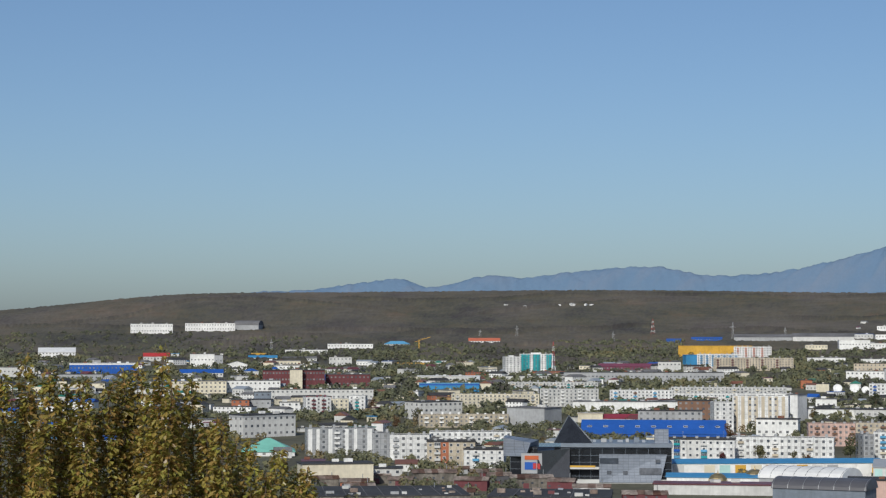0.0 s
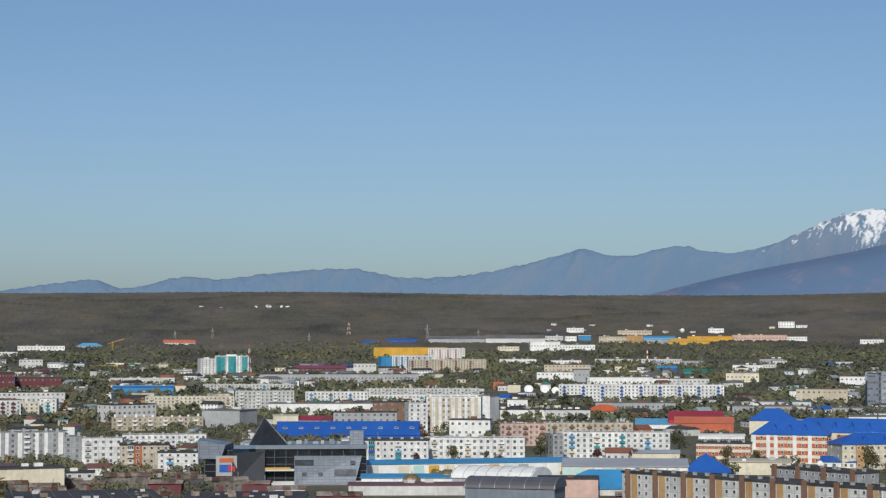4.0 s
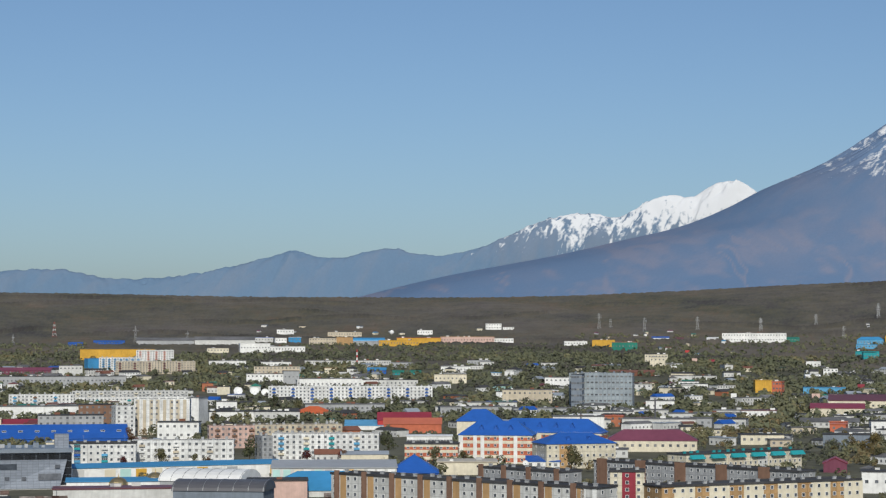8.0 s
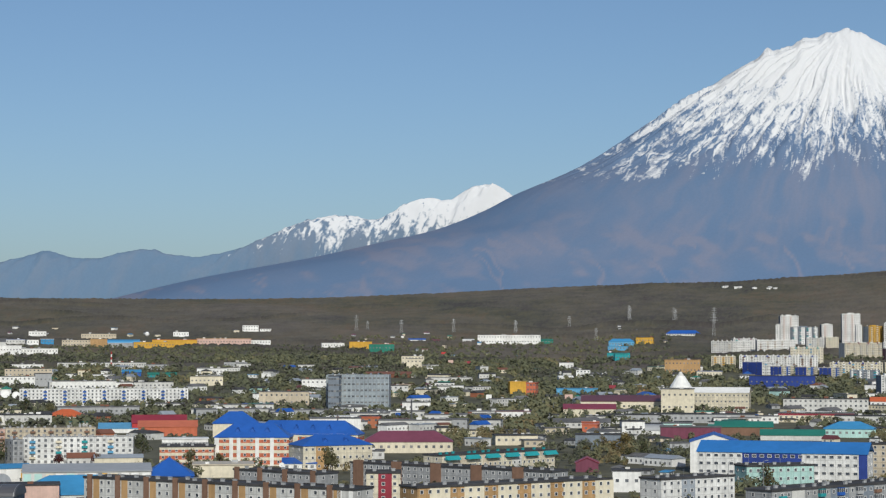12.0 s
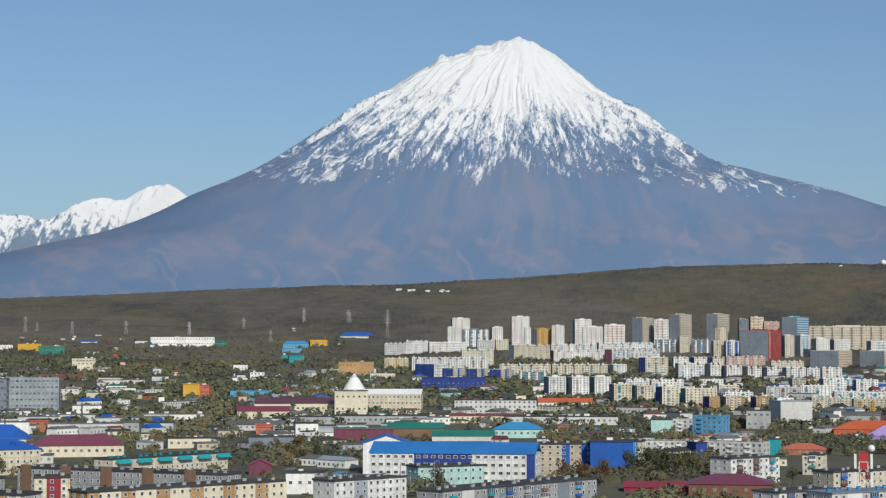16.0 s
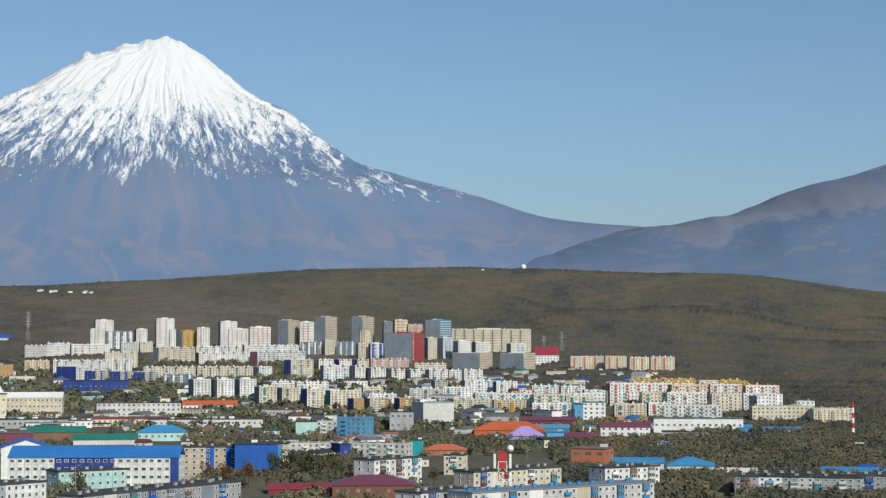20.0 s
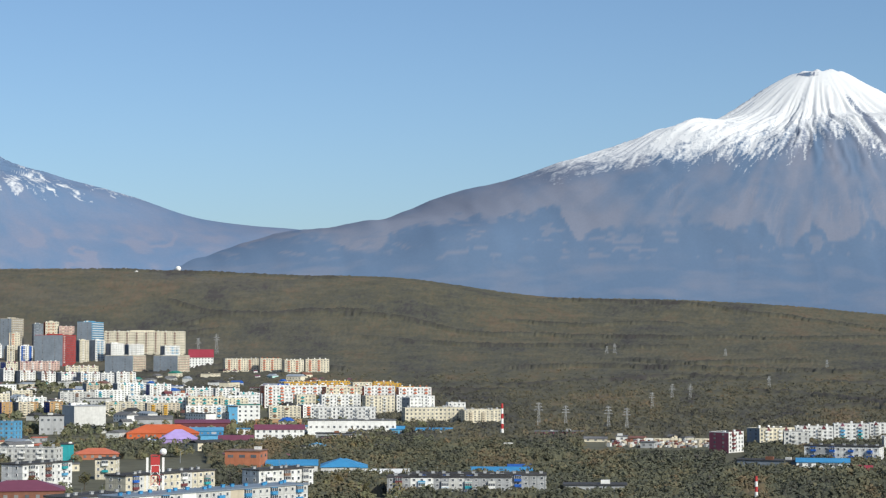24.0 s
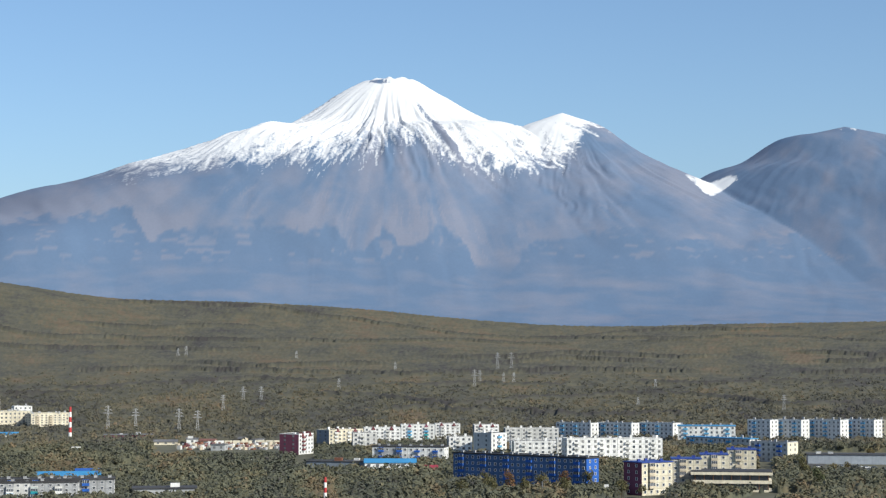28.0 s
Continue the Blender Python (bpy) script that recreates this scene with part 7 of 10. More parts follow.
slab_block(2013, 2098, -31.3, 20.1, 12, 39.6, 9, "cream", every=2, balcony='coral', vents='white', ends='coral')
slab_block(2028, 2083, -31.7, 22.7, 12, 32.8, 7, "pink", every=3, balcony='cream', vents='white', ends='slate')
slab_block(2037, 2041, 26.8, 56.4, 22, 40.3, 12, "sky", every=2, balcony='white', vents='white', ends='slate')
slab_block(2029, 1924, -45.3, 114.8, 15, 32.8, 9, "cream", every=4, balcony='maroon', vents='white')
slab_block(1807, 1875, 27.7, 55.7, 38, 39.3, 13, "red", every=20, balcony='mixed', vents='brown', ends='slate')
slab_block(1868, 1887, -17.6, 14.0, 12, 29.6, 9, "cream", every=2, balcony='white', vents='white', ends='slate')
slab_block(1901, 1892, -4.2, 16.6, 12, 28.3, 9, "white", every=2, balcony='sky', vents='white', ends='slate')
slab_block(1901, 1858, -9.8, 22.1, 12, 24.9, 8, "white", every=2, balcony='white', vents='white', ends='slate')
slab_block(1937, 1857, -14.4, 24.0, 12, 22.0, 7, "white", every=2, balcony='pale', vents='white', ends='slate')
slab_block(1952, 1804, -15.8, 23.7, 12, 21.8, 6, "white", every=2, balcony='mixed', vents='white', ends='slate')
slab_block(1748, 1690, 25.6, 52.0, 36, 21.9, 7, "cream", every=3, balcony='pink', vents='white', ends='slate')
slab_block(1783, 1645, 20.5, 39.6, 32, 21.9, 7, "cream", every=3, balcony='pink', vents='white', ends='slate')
# stepped rows of white panel blocks
slab_block(1478, 2264, -32.8, 30.2, 12, 15.9, 5, "pale", every=3, balcony='mixed', vents='white')
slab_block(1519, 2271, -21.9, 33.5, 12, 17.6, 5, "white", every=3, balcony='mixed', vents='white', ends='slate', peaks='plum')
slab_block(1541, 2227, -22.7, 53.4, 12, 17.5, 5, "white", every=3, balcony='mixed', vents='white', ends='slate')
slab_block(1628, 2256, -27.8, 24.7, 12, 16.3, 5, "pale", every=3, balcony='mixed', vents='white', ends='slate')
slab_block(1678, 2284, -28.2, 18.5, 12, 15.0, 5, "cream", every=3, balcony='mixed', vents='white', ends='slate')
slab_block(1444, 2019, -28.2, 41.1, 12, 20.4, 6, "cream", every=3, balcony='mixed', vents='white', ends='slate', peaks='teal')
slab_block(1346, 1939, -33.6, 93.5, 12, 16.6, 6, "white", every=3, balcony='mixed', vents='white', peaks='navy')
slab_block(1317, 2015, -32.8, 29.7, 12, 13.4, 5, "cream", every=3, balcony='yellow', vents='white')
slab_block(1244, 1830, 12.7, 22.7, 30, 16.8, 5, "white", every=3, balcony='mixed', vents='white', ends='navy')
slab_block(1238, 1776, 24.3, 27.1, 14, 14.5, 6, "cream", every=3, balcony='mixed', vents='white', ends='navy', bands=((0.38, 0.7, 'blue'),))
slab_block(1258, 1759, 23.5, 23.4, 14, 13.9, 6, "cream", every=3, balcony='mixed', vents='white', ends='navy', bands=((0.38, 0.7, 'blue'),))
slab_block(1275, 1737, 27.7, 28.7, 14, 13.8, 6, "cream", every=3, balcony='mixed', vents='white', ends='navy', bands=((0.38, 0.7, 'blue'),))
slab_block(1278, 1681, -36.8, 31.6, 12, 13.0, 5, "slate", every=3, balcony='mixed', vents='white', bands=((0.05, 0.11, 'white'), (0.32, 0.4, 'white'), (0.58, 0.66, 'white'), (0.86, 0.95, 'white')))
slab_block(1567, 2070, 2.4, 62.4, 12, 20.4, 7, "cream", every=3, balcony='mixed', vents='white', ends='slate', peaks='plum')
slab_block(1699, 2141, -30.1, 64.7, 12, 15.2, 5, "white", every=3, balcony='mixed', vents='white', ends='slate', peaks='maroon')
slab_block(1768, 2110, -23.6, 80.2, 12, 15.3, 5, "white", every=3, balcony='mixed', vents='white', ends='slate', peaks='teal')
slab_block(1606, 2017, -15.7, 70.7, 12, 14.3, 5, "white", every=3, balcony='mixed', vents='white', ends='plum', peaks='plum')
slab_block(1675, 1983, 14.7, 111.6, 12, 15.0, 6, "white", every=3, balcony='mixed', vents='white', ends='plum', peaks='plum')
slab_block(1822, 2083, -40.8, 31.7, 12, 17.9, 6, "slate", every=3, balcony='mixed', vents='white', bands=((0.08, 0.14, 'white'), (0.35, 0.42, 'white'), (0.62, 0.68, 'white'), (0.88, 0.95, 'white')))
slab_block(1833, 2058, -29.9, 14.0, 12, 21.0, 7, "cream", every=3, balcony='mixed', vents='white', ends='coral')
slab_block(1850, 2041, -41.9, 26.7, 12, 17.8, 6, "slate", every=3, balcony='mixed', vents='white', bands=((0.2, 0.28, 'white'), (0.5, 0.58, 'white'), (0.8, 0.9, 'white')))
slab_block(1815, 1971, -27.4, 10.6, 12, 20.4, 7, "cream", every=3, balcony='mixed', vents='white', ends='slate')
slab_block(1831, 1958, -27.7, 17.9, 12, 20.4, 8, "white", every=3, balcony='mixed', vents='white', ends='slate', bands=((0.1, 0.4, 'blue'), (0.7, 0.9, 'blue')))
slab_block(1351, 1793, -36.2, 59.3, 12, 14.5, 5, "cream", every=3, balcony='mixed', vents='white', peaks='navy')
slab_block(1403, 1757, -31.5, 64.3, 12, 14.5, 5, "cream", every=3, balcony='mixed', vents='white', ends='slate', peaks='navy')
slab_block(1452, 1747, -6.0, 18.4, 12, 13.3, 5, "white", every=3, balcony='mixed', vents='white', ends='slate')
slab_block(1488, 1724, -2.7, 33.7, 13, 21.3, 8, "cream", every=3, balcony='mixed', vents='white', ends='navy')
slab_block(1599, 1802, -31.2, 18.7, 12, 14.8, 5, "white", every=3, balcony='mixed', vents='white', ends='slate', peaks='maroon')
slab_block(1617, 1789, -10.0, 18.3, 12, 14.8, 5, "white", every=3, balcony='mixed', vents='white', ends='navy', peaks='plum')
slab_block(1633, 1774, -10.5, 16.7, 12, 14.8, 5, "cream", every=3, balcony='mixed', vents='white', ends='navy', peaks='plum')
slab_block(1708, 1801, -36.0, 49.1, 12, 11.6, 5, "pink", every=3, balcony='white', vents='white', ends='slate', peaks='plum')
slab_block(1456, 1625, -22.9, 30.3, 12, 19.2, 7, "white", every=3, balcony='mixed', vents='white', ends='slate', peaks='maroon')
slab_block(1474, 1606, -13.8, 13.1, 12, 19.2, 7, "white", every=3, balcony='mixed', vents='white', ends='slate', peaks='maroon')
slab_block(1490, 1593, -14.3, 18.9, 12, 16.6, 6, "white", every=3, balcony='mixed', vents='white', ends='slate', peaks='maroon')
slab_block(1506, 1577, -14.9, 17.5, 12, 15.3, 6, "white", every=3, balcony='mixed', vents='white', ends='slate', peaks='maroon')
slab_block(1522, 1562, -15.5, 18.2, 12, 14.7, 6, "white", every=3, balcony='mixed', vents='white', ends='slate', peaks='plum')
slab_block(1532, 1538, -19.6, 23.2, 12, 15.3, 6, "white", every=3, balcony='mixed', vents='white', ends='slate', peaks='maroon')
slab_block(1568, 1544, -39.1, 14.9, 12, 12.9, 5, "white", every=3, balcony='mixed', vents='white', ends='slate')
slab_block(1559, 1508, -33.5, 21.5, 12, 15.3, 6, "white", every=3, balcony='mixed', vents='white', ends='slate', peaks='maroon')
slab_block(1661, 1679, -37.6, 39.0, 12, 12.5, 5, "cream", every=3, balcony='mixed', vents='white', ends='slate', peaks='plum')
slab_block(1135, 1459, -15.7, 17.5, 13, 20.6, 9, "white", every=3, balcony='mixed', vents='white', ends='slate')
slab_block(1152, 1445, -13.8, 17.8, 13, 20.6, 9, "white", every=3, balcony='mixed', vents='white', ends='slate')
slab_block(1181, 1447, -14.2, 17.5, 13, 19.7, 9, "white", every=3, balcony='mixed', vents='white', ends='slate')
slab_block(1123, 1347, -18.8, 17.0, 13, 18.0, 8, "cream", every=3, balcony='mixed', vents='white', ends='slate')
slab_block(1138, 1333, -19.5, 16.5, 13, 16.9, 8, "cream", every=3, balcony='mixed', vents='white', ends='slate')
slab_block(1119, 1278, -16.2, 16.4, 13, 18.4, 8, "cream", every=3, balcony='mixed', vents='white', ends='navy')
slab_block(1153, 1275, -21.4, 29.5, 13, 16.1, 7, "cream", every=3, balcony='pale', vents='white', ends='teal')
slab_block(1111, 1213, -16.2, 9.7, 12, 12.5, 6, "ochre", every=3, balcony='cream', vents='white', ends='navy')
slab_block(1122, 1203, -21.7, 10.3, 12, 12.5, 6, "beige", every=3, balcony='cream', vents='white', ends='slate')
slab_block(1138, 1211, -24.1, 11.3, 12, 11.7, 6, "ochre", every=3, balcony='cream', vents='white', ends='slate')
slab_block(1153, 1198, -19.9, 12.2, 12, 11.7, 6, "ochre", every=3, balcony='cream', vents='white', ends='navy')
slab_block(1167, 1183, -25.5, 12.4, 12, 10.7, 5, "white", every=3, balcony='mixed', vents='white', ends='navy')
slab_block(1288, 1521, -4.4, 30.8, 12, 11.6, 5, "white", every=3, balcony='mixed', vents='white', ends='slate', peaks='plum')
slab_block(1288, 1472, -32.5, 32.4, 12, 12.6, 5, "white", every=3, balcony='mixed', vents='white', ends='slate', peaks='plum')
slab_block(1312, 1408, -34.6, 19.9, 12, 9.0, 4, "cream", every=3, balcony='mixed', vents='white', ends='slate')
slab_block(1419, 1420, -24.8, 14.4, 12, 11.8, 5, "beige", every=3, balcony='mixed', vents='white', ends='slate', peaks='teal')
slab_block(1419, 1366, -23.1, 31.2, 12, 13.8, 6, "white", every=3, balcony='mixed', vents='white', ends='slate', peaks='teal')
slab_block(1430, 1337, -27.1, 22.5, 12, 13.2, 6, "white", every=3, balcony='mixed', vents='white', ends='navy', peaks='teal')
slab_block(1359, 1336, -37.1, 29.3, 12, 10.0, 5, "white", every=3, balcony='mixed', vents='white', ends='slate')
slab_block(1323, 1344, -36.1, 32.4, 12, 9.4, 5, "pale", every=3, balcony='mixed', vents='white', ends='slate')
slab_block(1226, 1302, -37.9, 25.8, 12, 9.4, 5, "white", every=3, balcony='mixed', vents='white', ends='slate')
slab_block(1195, 1156, -38.4, 33.8, 12, 11.2, 6, "cream", every=3, balcony='mixed', vents='white', ends='slate', peaks='teal')
slab_block(1204, 1121, -37.4, 27.8, 12, 11.1, 6, "beige", every=3, balcony='yellow', vents='white', ends='slate')
slab_block(1324, 1259, -38.4, 27.0, 12, 8.6, 4, "white", every=3, balcony='mixed', vents='white', ends='slate')
slab_block(1433, 1285, -42.3, 27.2, 12, 10.7, 5, "white", every=3, balcony='mixed', vents='white', ends='slate', peaks='teal')
slab_block(1436, 1252, -37.9, 23.9, 12, 11.2, 5, "white", every=3, balcony='mixed', vents='white', ends='slate', peaks='teal')
slab_block(1419, 1211, -38.8, 17.8, 12, 9.3, 5, "white", every=3, balcony='mixed', vents='white', ends='slate', peaks='teal')
slab_block(1311, 1135, -39.0, 25.2, 12, 10.7, 5, "cream", every=3, balcony='teal', vents='white', ends='slate')
slab_block(1377, 1142, -42.4, 24.8, 12, 9.4, 5, "white", every=3, balcony='teal', vents='white', ends='slate', peaks='teal')
slab_block(1215, 1054, -44.4, 6.6, 12, 10.8, 6, "sky", every=3, balcony='white', vents='white', ends='slate')
slab_block(1224, 1046, -42.5, 15.7, 12, 10.8, 6, "white", every=3, balcony='teal', vents='white', ends='teal')
slab_block(1202, 1071, -43.2, 32.6, 12, 10.4, 5, "white", every=3, balcony='mixed', vents='white', ends='slate')
slab_block(1244, 1021, -45.7, 26.5, 12, 9.9, 5, "cream", every=3, balcony='mixed', vents='white', ends='slate')
slab_block(1274, 1016, -30.2, 19.9, 12, 10.0, 5, "white", every=3, balcony='coral', vents='white', ends='plum')
slab_block(1363, 1244, -42.2, 17.4, 12, 9.7, 5, "white", every=3, balcony='mixed', vents='white', ends='slate', peaks='plum')
hall(1020, 1028, -24.8, 24.3, 26, 18.6, "pale", "grey", "flat", 0.0, 0)
hall(1031, 1053, -44.4, 10.8, 16, 12.9, "slate", "tar", "flat", 0.0, 0)
hall(979, 1019, -43.8, 17.4, 14, 13.2, "grey", "tar", "flat", 0.0, 2)
slab_block(878, 959, -64.5, 21.0, 14, 14.5, 5, "sky", every=4, balcony='azure')
hall(871, 1001, -41.0, 14.4, 14, 10.5, "mint", "tar", "flat", 0.0, 0)
slab_block(881, 991, -41.6, 14.4, 12, 10.5, 4, "pale", every=3, balcony='white')
hall(987, 1132, -41.1, 30.8, 14, 5.7, "white", "maroon", "flat", 0.0, 1)
slab_block(732, 848, -36.8, 43.5, 12, 7.5, 3, "pale", every=3, balcony='white')
hall(719, 797, -17.1, 6.5, 12, 9.4, "navy", "tar", "flat", 0.0, 1)
slab_block(746, 794, -63.2, 34.6, 12, 8.9, 3, "pale", every=3, balcony='white')
hall(777, 796, -44.3, 7.2, 12, 9.8, "teal", "tar", "flat", 0.0, 0)
hall(802, 798, -45.1, 25.4, 16, 3.3, "brick", "coral", "hip", 3.0, 1)
hall(991, 922, -47.1, 49.3, 26, 3.9, "orange", "orange", "hip", 5.5, 1, gap=5, near=False, label='long orange market hall with a hipped orange roof')
hall(958, 877, -47.6, 24.6, 20, 2.7, "lilac", "lilac", "hip", 6.1, 0, label='lilac octagonal pavilion roof')
hall(1120, 1052, -46.8, 29.1, 24, 4.0, "grey", "pale", "arch", 2.7, 0)
hall(1062, 949, -48.2, 39.5, 20, 7.1, "maroon", "plum", "gable", 2.1, 1)
hall(1014, 912, -48.0, 37.9, 14, 4.8, "azure", "sky", "shed", 1.6, 1)
hall(1161, 1005, -49.1, 6.8, 12, 13.5, "sky", "tar", "flat", 0.0, 1)
hall(1189, 1013, -49.6, 18.3, 12, 13.7, "white", "green", "flat", 0.0, 4)
hall(1159, 957, -50.5, 35.2, 16, 3.1, "brick", "ochre", "gable", 2.2, 1)
hall(1038, 856, -50.5, 34.2, 16, 6.3, "white", "plum", "gable", 3.1, 2)
hall(946, 818, -49.1, 24.5, 16, 4.4, "beige", "plum", "gable", 2.9, 1)
hall(914, 811, -48.4, 10.7, 12, 8.9, "sky", "azure", "flat", 0.0, 1)
slab_block(612, 646, 2.5, 31.5, 13, 12.0, 4, "white", every=3, balcony='mixed', near=True)
slab_block(685, 674, -55.5, 9.9, 12, 9.6, 3, "cream", every=3, balcony='mixed', near=True)
hall(561, 629, -41.7, 53.0, 18, 2.2, "crimson", "crimson", "gable", 2.0, 0)
hall(560, 600, -43.1, 34.5, 22, 5.5, "rust", "plum", "hip", 3.6, 1, near=False)
slab_block(599, 558, -3.0, 51.6, 12, 11.5, 4, "cream", every=4, balcony='mixed', near=True)
slab_block(655, 541, -12.5, 30.0, 12, 10.9, 4, "white", balcony='mixed', every=3, near=True)
slab_block(538, 478, -6.4, 90.6, 14, 11.3, 4, "pale", every=4, balcony='azure', near=True, vents='azure', roof='slate')
slab_block(498, 499, 1.1, 31.0, 13, 10.9, 4, "white", every=4, balcony='mixed', near=True)
slab_block(670, 550, -70.6, 21.2, 12, 8.1, 3, "white", every=3, balcony='mixed', near=True)
hall(766, 654, -63.5, 18.2, 18, 10.9, "brick", "brown", "flat", 0.0, 2, gap=6, glass=3.0, near=False)
hall(785, 639, -50.9, 26.5, 20, 3.5, "pale", "azure", "gable", 2.4, 0)
hall(763, 590, -52.3, 19.0, 26, 5.6, "pale", "azure", "hip", 3.6, 1, near=False)
# north-east edge of the town
slab_block(1877, 1564, -40.2, 27.0, 12, 17.2, 6, "cream", every=3, balcony='coral', vents='mixed')
slab_block(1876, 1526, -35.9, 24.7, 12, 17.0, 6, "cream", every=3, balcony='coral', vents='mixed')
slab_block(1904, 1510, -45.6, 29.6, 12, 17.1, 6, "cream", every=3, balcony='coral', vents='mixed')
slab_block(1374, 1137, -44.4, 29.2, 12, 12.5, 4, "white", every=3, balcony='teal', vents='mixed')
slab_block(1375, 1104, -40.2, 17.7, 12, 12.4, 4, "cream", every=3, balcony='teal', vents='mixed')
slab_block(1327, 1137, -45.4, 28.9, 12, 12.3, 4, "white", every=3, balcony='teal', vents='mixed')
slab_block(1293, 1152, -39.3, 33.0, 12, 12.2, 4, "cream", every=3, balcony='teal', vents='mixed')
slab_block(1279, 1184, -47.2, 32.2, 12, 12.3, 4, "white", every=3, balcony='teal', vents='mixed')
slab_block(1373, 1137, -30.4, 26.2, 12, 19.9, 7, "white", ends='coral', every=3, balcony='coral')
slab_block(1462, 1177, -37.2, 32.7, 12, 15.4, 5, "white", every=3, balcony='coral', vents='mixed', ends='coral')
slab_block(1469, 1135, -33.3, 35.0, 12, 15.2, 5, "cream", every=3, balcony='coral', vents='mixed', ends='coral')
slab_block(1498, 1112, -43.4, 30.1, 12, 15.3, 5, "white", every=3, balcony='coral', vents='mixed', ends='coral')
slab_block(1502, 1073, -40.4, 32.1, 12, 15.2, 5, "white", every=3, balcony='coral', vents='mixed', ends='coral')
slab_block(1624, 1266, -44.1, 33.7, 12, 10.9, 4, "yellow", every=3, balcony='white', vents='mixed')
slab_block(1625, 1229, -39.9, 20.5, 12, 10.8, 4, "cream", every=3, balcony='white', vents='mixed')
slab_block(1647, 1216, -49.6, 22.0, 12, 10.8, 4, "yellow", every=3, balcony='white', vents='mixed')
slab_block(1330, 1029, -42.3, 34.4, 12, 16.3, 6, "white", every=3, balcony='mixed', vents='mixed')
slab_block(1335, 991, -38.4, 26.0, 12, 16.1, 6, "cream", every=3, balcony='pale', vents='mixed')
slab_block(1359, 973, -48.4, 27.3, 12, 16.2, 6, "white", every=3, balcony='pale', vents='mixed')
slab_block(1231, 949, -56.4, 51.7, 12, 11.8, 4, "white", every=3, balcony='grey')
slab_block(1627, 1191, -53.8, 20.7, 12, 10.6, 4, "yellow", every=3)
slab_block(1330, 952, -20.4, 12.2, 12, 15.8, 5, "white", ends='grey', every=3)
slab_block(1395, 982, -24.9, 8.7, 12, 14.0, 5, "white", ends='coral', every=3)
slab_block(1276, 885, -29.3, 19.5, 12, 11.8, 6, "cream", every=9)
slab_block(1352, 922, -45.7, 14.9, 12, 11.5, 4, "white", every=3)
slab_block(1268, 843, -36.4, 28.1, 14, 10.7, 6, "cream", every=3, balcony='beige')
hall(1105, 844, -52.6, 63.0, 20, 10.2, "white", "pale", "flat", 0.0, 1)
hall(1043, 808, -52.2, 30.9, 14, 4.6, "grey", "tar", "flat", 0.0, 1)
hall(1121, 815, -54.0, 10.1, 12, 4.1, "sky", "azure", "gable", 2.0, 1)
hall(1148, 802, -55.1, 26.7, 12, 2.5, "pale", "azure", "gable", 1.6, 1)
hall(936, 742, -51.6, 19.2, 14, 2.4, "pale", "sky", "across", 2.8, 1)
hall(770, 592, -52.5, 21.2, 24, 4.8, "pale", "azure", "hip", 3.9, 1, near=False)
hall(762, 560, -53.7, 20.7, 16, 3.3, "white", "white", "gable", 1.7, 1, near=False)
slab_block(683, 469, -57.5, 52.9, 12, 8.7, 4, "grey", every=3, balcony='mixed', near=True)
hall(810, 527, -56.9, 28.2, 16, 3.1, "sky", "azure", "gable", 1.7, 0)
# east end
slab_block(1070, 529, -6.1, 16.9, 14, 12.2, 5, "white", every=3, balcony='maroon', vents='white', ends='plum', peaks='maroon')
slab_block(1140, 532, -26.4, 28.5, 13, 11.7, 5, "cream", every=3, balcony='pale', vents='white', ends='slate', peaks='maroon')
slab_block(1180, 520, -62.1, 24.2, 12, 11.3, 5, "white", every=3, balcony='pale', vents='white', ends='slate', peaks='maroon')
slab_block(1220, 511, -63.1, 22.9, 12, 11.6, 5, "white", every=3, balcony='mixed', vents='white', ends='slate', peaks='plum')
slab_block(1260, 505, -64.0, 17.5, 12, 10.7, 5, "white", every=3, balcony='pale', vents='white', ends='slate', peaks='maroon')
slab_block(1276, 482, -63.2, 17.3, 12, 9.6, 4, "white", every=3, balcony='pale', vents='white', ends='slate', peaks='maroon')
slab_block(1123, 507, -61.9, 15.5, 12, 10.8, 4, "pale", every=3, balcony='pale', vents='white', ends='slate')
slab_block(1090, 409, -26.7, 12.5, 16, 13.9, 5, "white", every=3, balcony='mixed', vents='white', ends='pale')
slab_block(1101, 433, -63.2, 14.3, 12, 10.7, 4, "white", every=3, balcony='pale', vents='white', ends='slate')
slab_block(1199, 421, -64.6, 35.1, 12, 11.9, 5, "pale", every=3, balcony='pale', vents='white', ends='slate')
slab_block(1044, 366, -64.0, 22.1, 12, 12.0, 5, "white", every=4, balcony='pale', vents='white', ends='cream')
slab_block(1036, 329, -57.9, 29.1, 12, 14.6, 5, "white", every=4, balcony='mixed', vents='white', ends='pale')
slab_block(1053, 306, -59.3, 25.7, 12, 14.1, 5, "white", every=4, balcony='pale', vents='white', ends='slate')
slab_block(832, 237, -35.6, 17.3, 13, 14.3, 5, "cream", every=3, balcony='beige', vents='navy', ends='plum', roof='navy', near=True)
slab_block(871, 230, -72.5, 13.4, 13, 14.0, 5, "cream", every=3, balcony='beige', vents='navy', roof='navy', near=True)
slab_block(920, 229, -73.2, 13.0, 13, 13.6, 5, "cream", every=3, balcony='beige', vents='navy', roof='navy', near=True)
slab_block(957, 224, -73.9, 14.1, 13, 14.4, 5, "cream", every=3, balcony='beige', vents='navy', roof='navy', near=True)
rubble_yard(60.2, 63.3, 1236, 1300)
slab_block(1258, 880, -41.0, 48.0, 12, 12.1, 4, "cream", every=3)
slab_block(1275, 845, -48.4, 30.9, 12, 11.2, 4, "cream", every=3)
hall(806, 520, -57.2, 26.6, 16, 3.1, "sky", "azure", "gable", 1.7, 0, clutter=False)
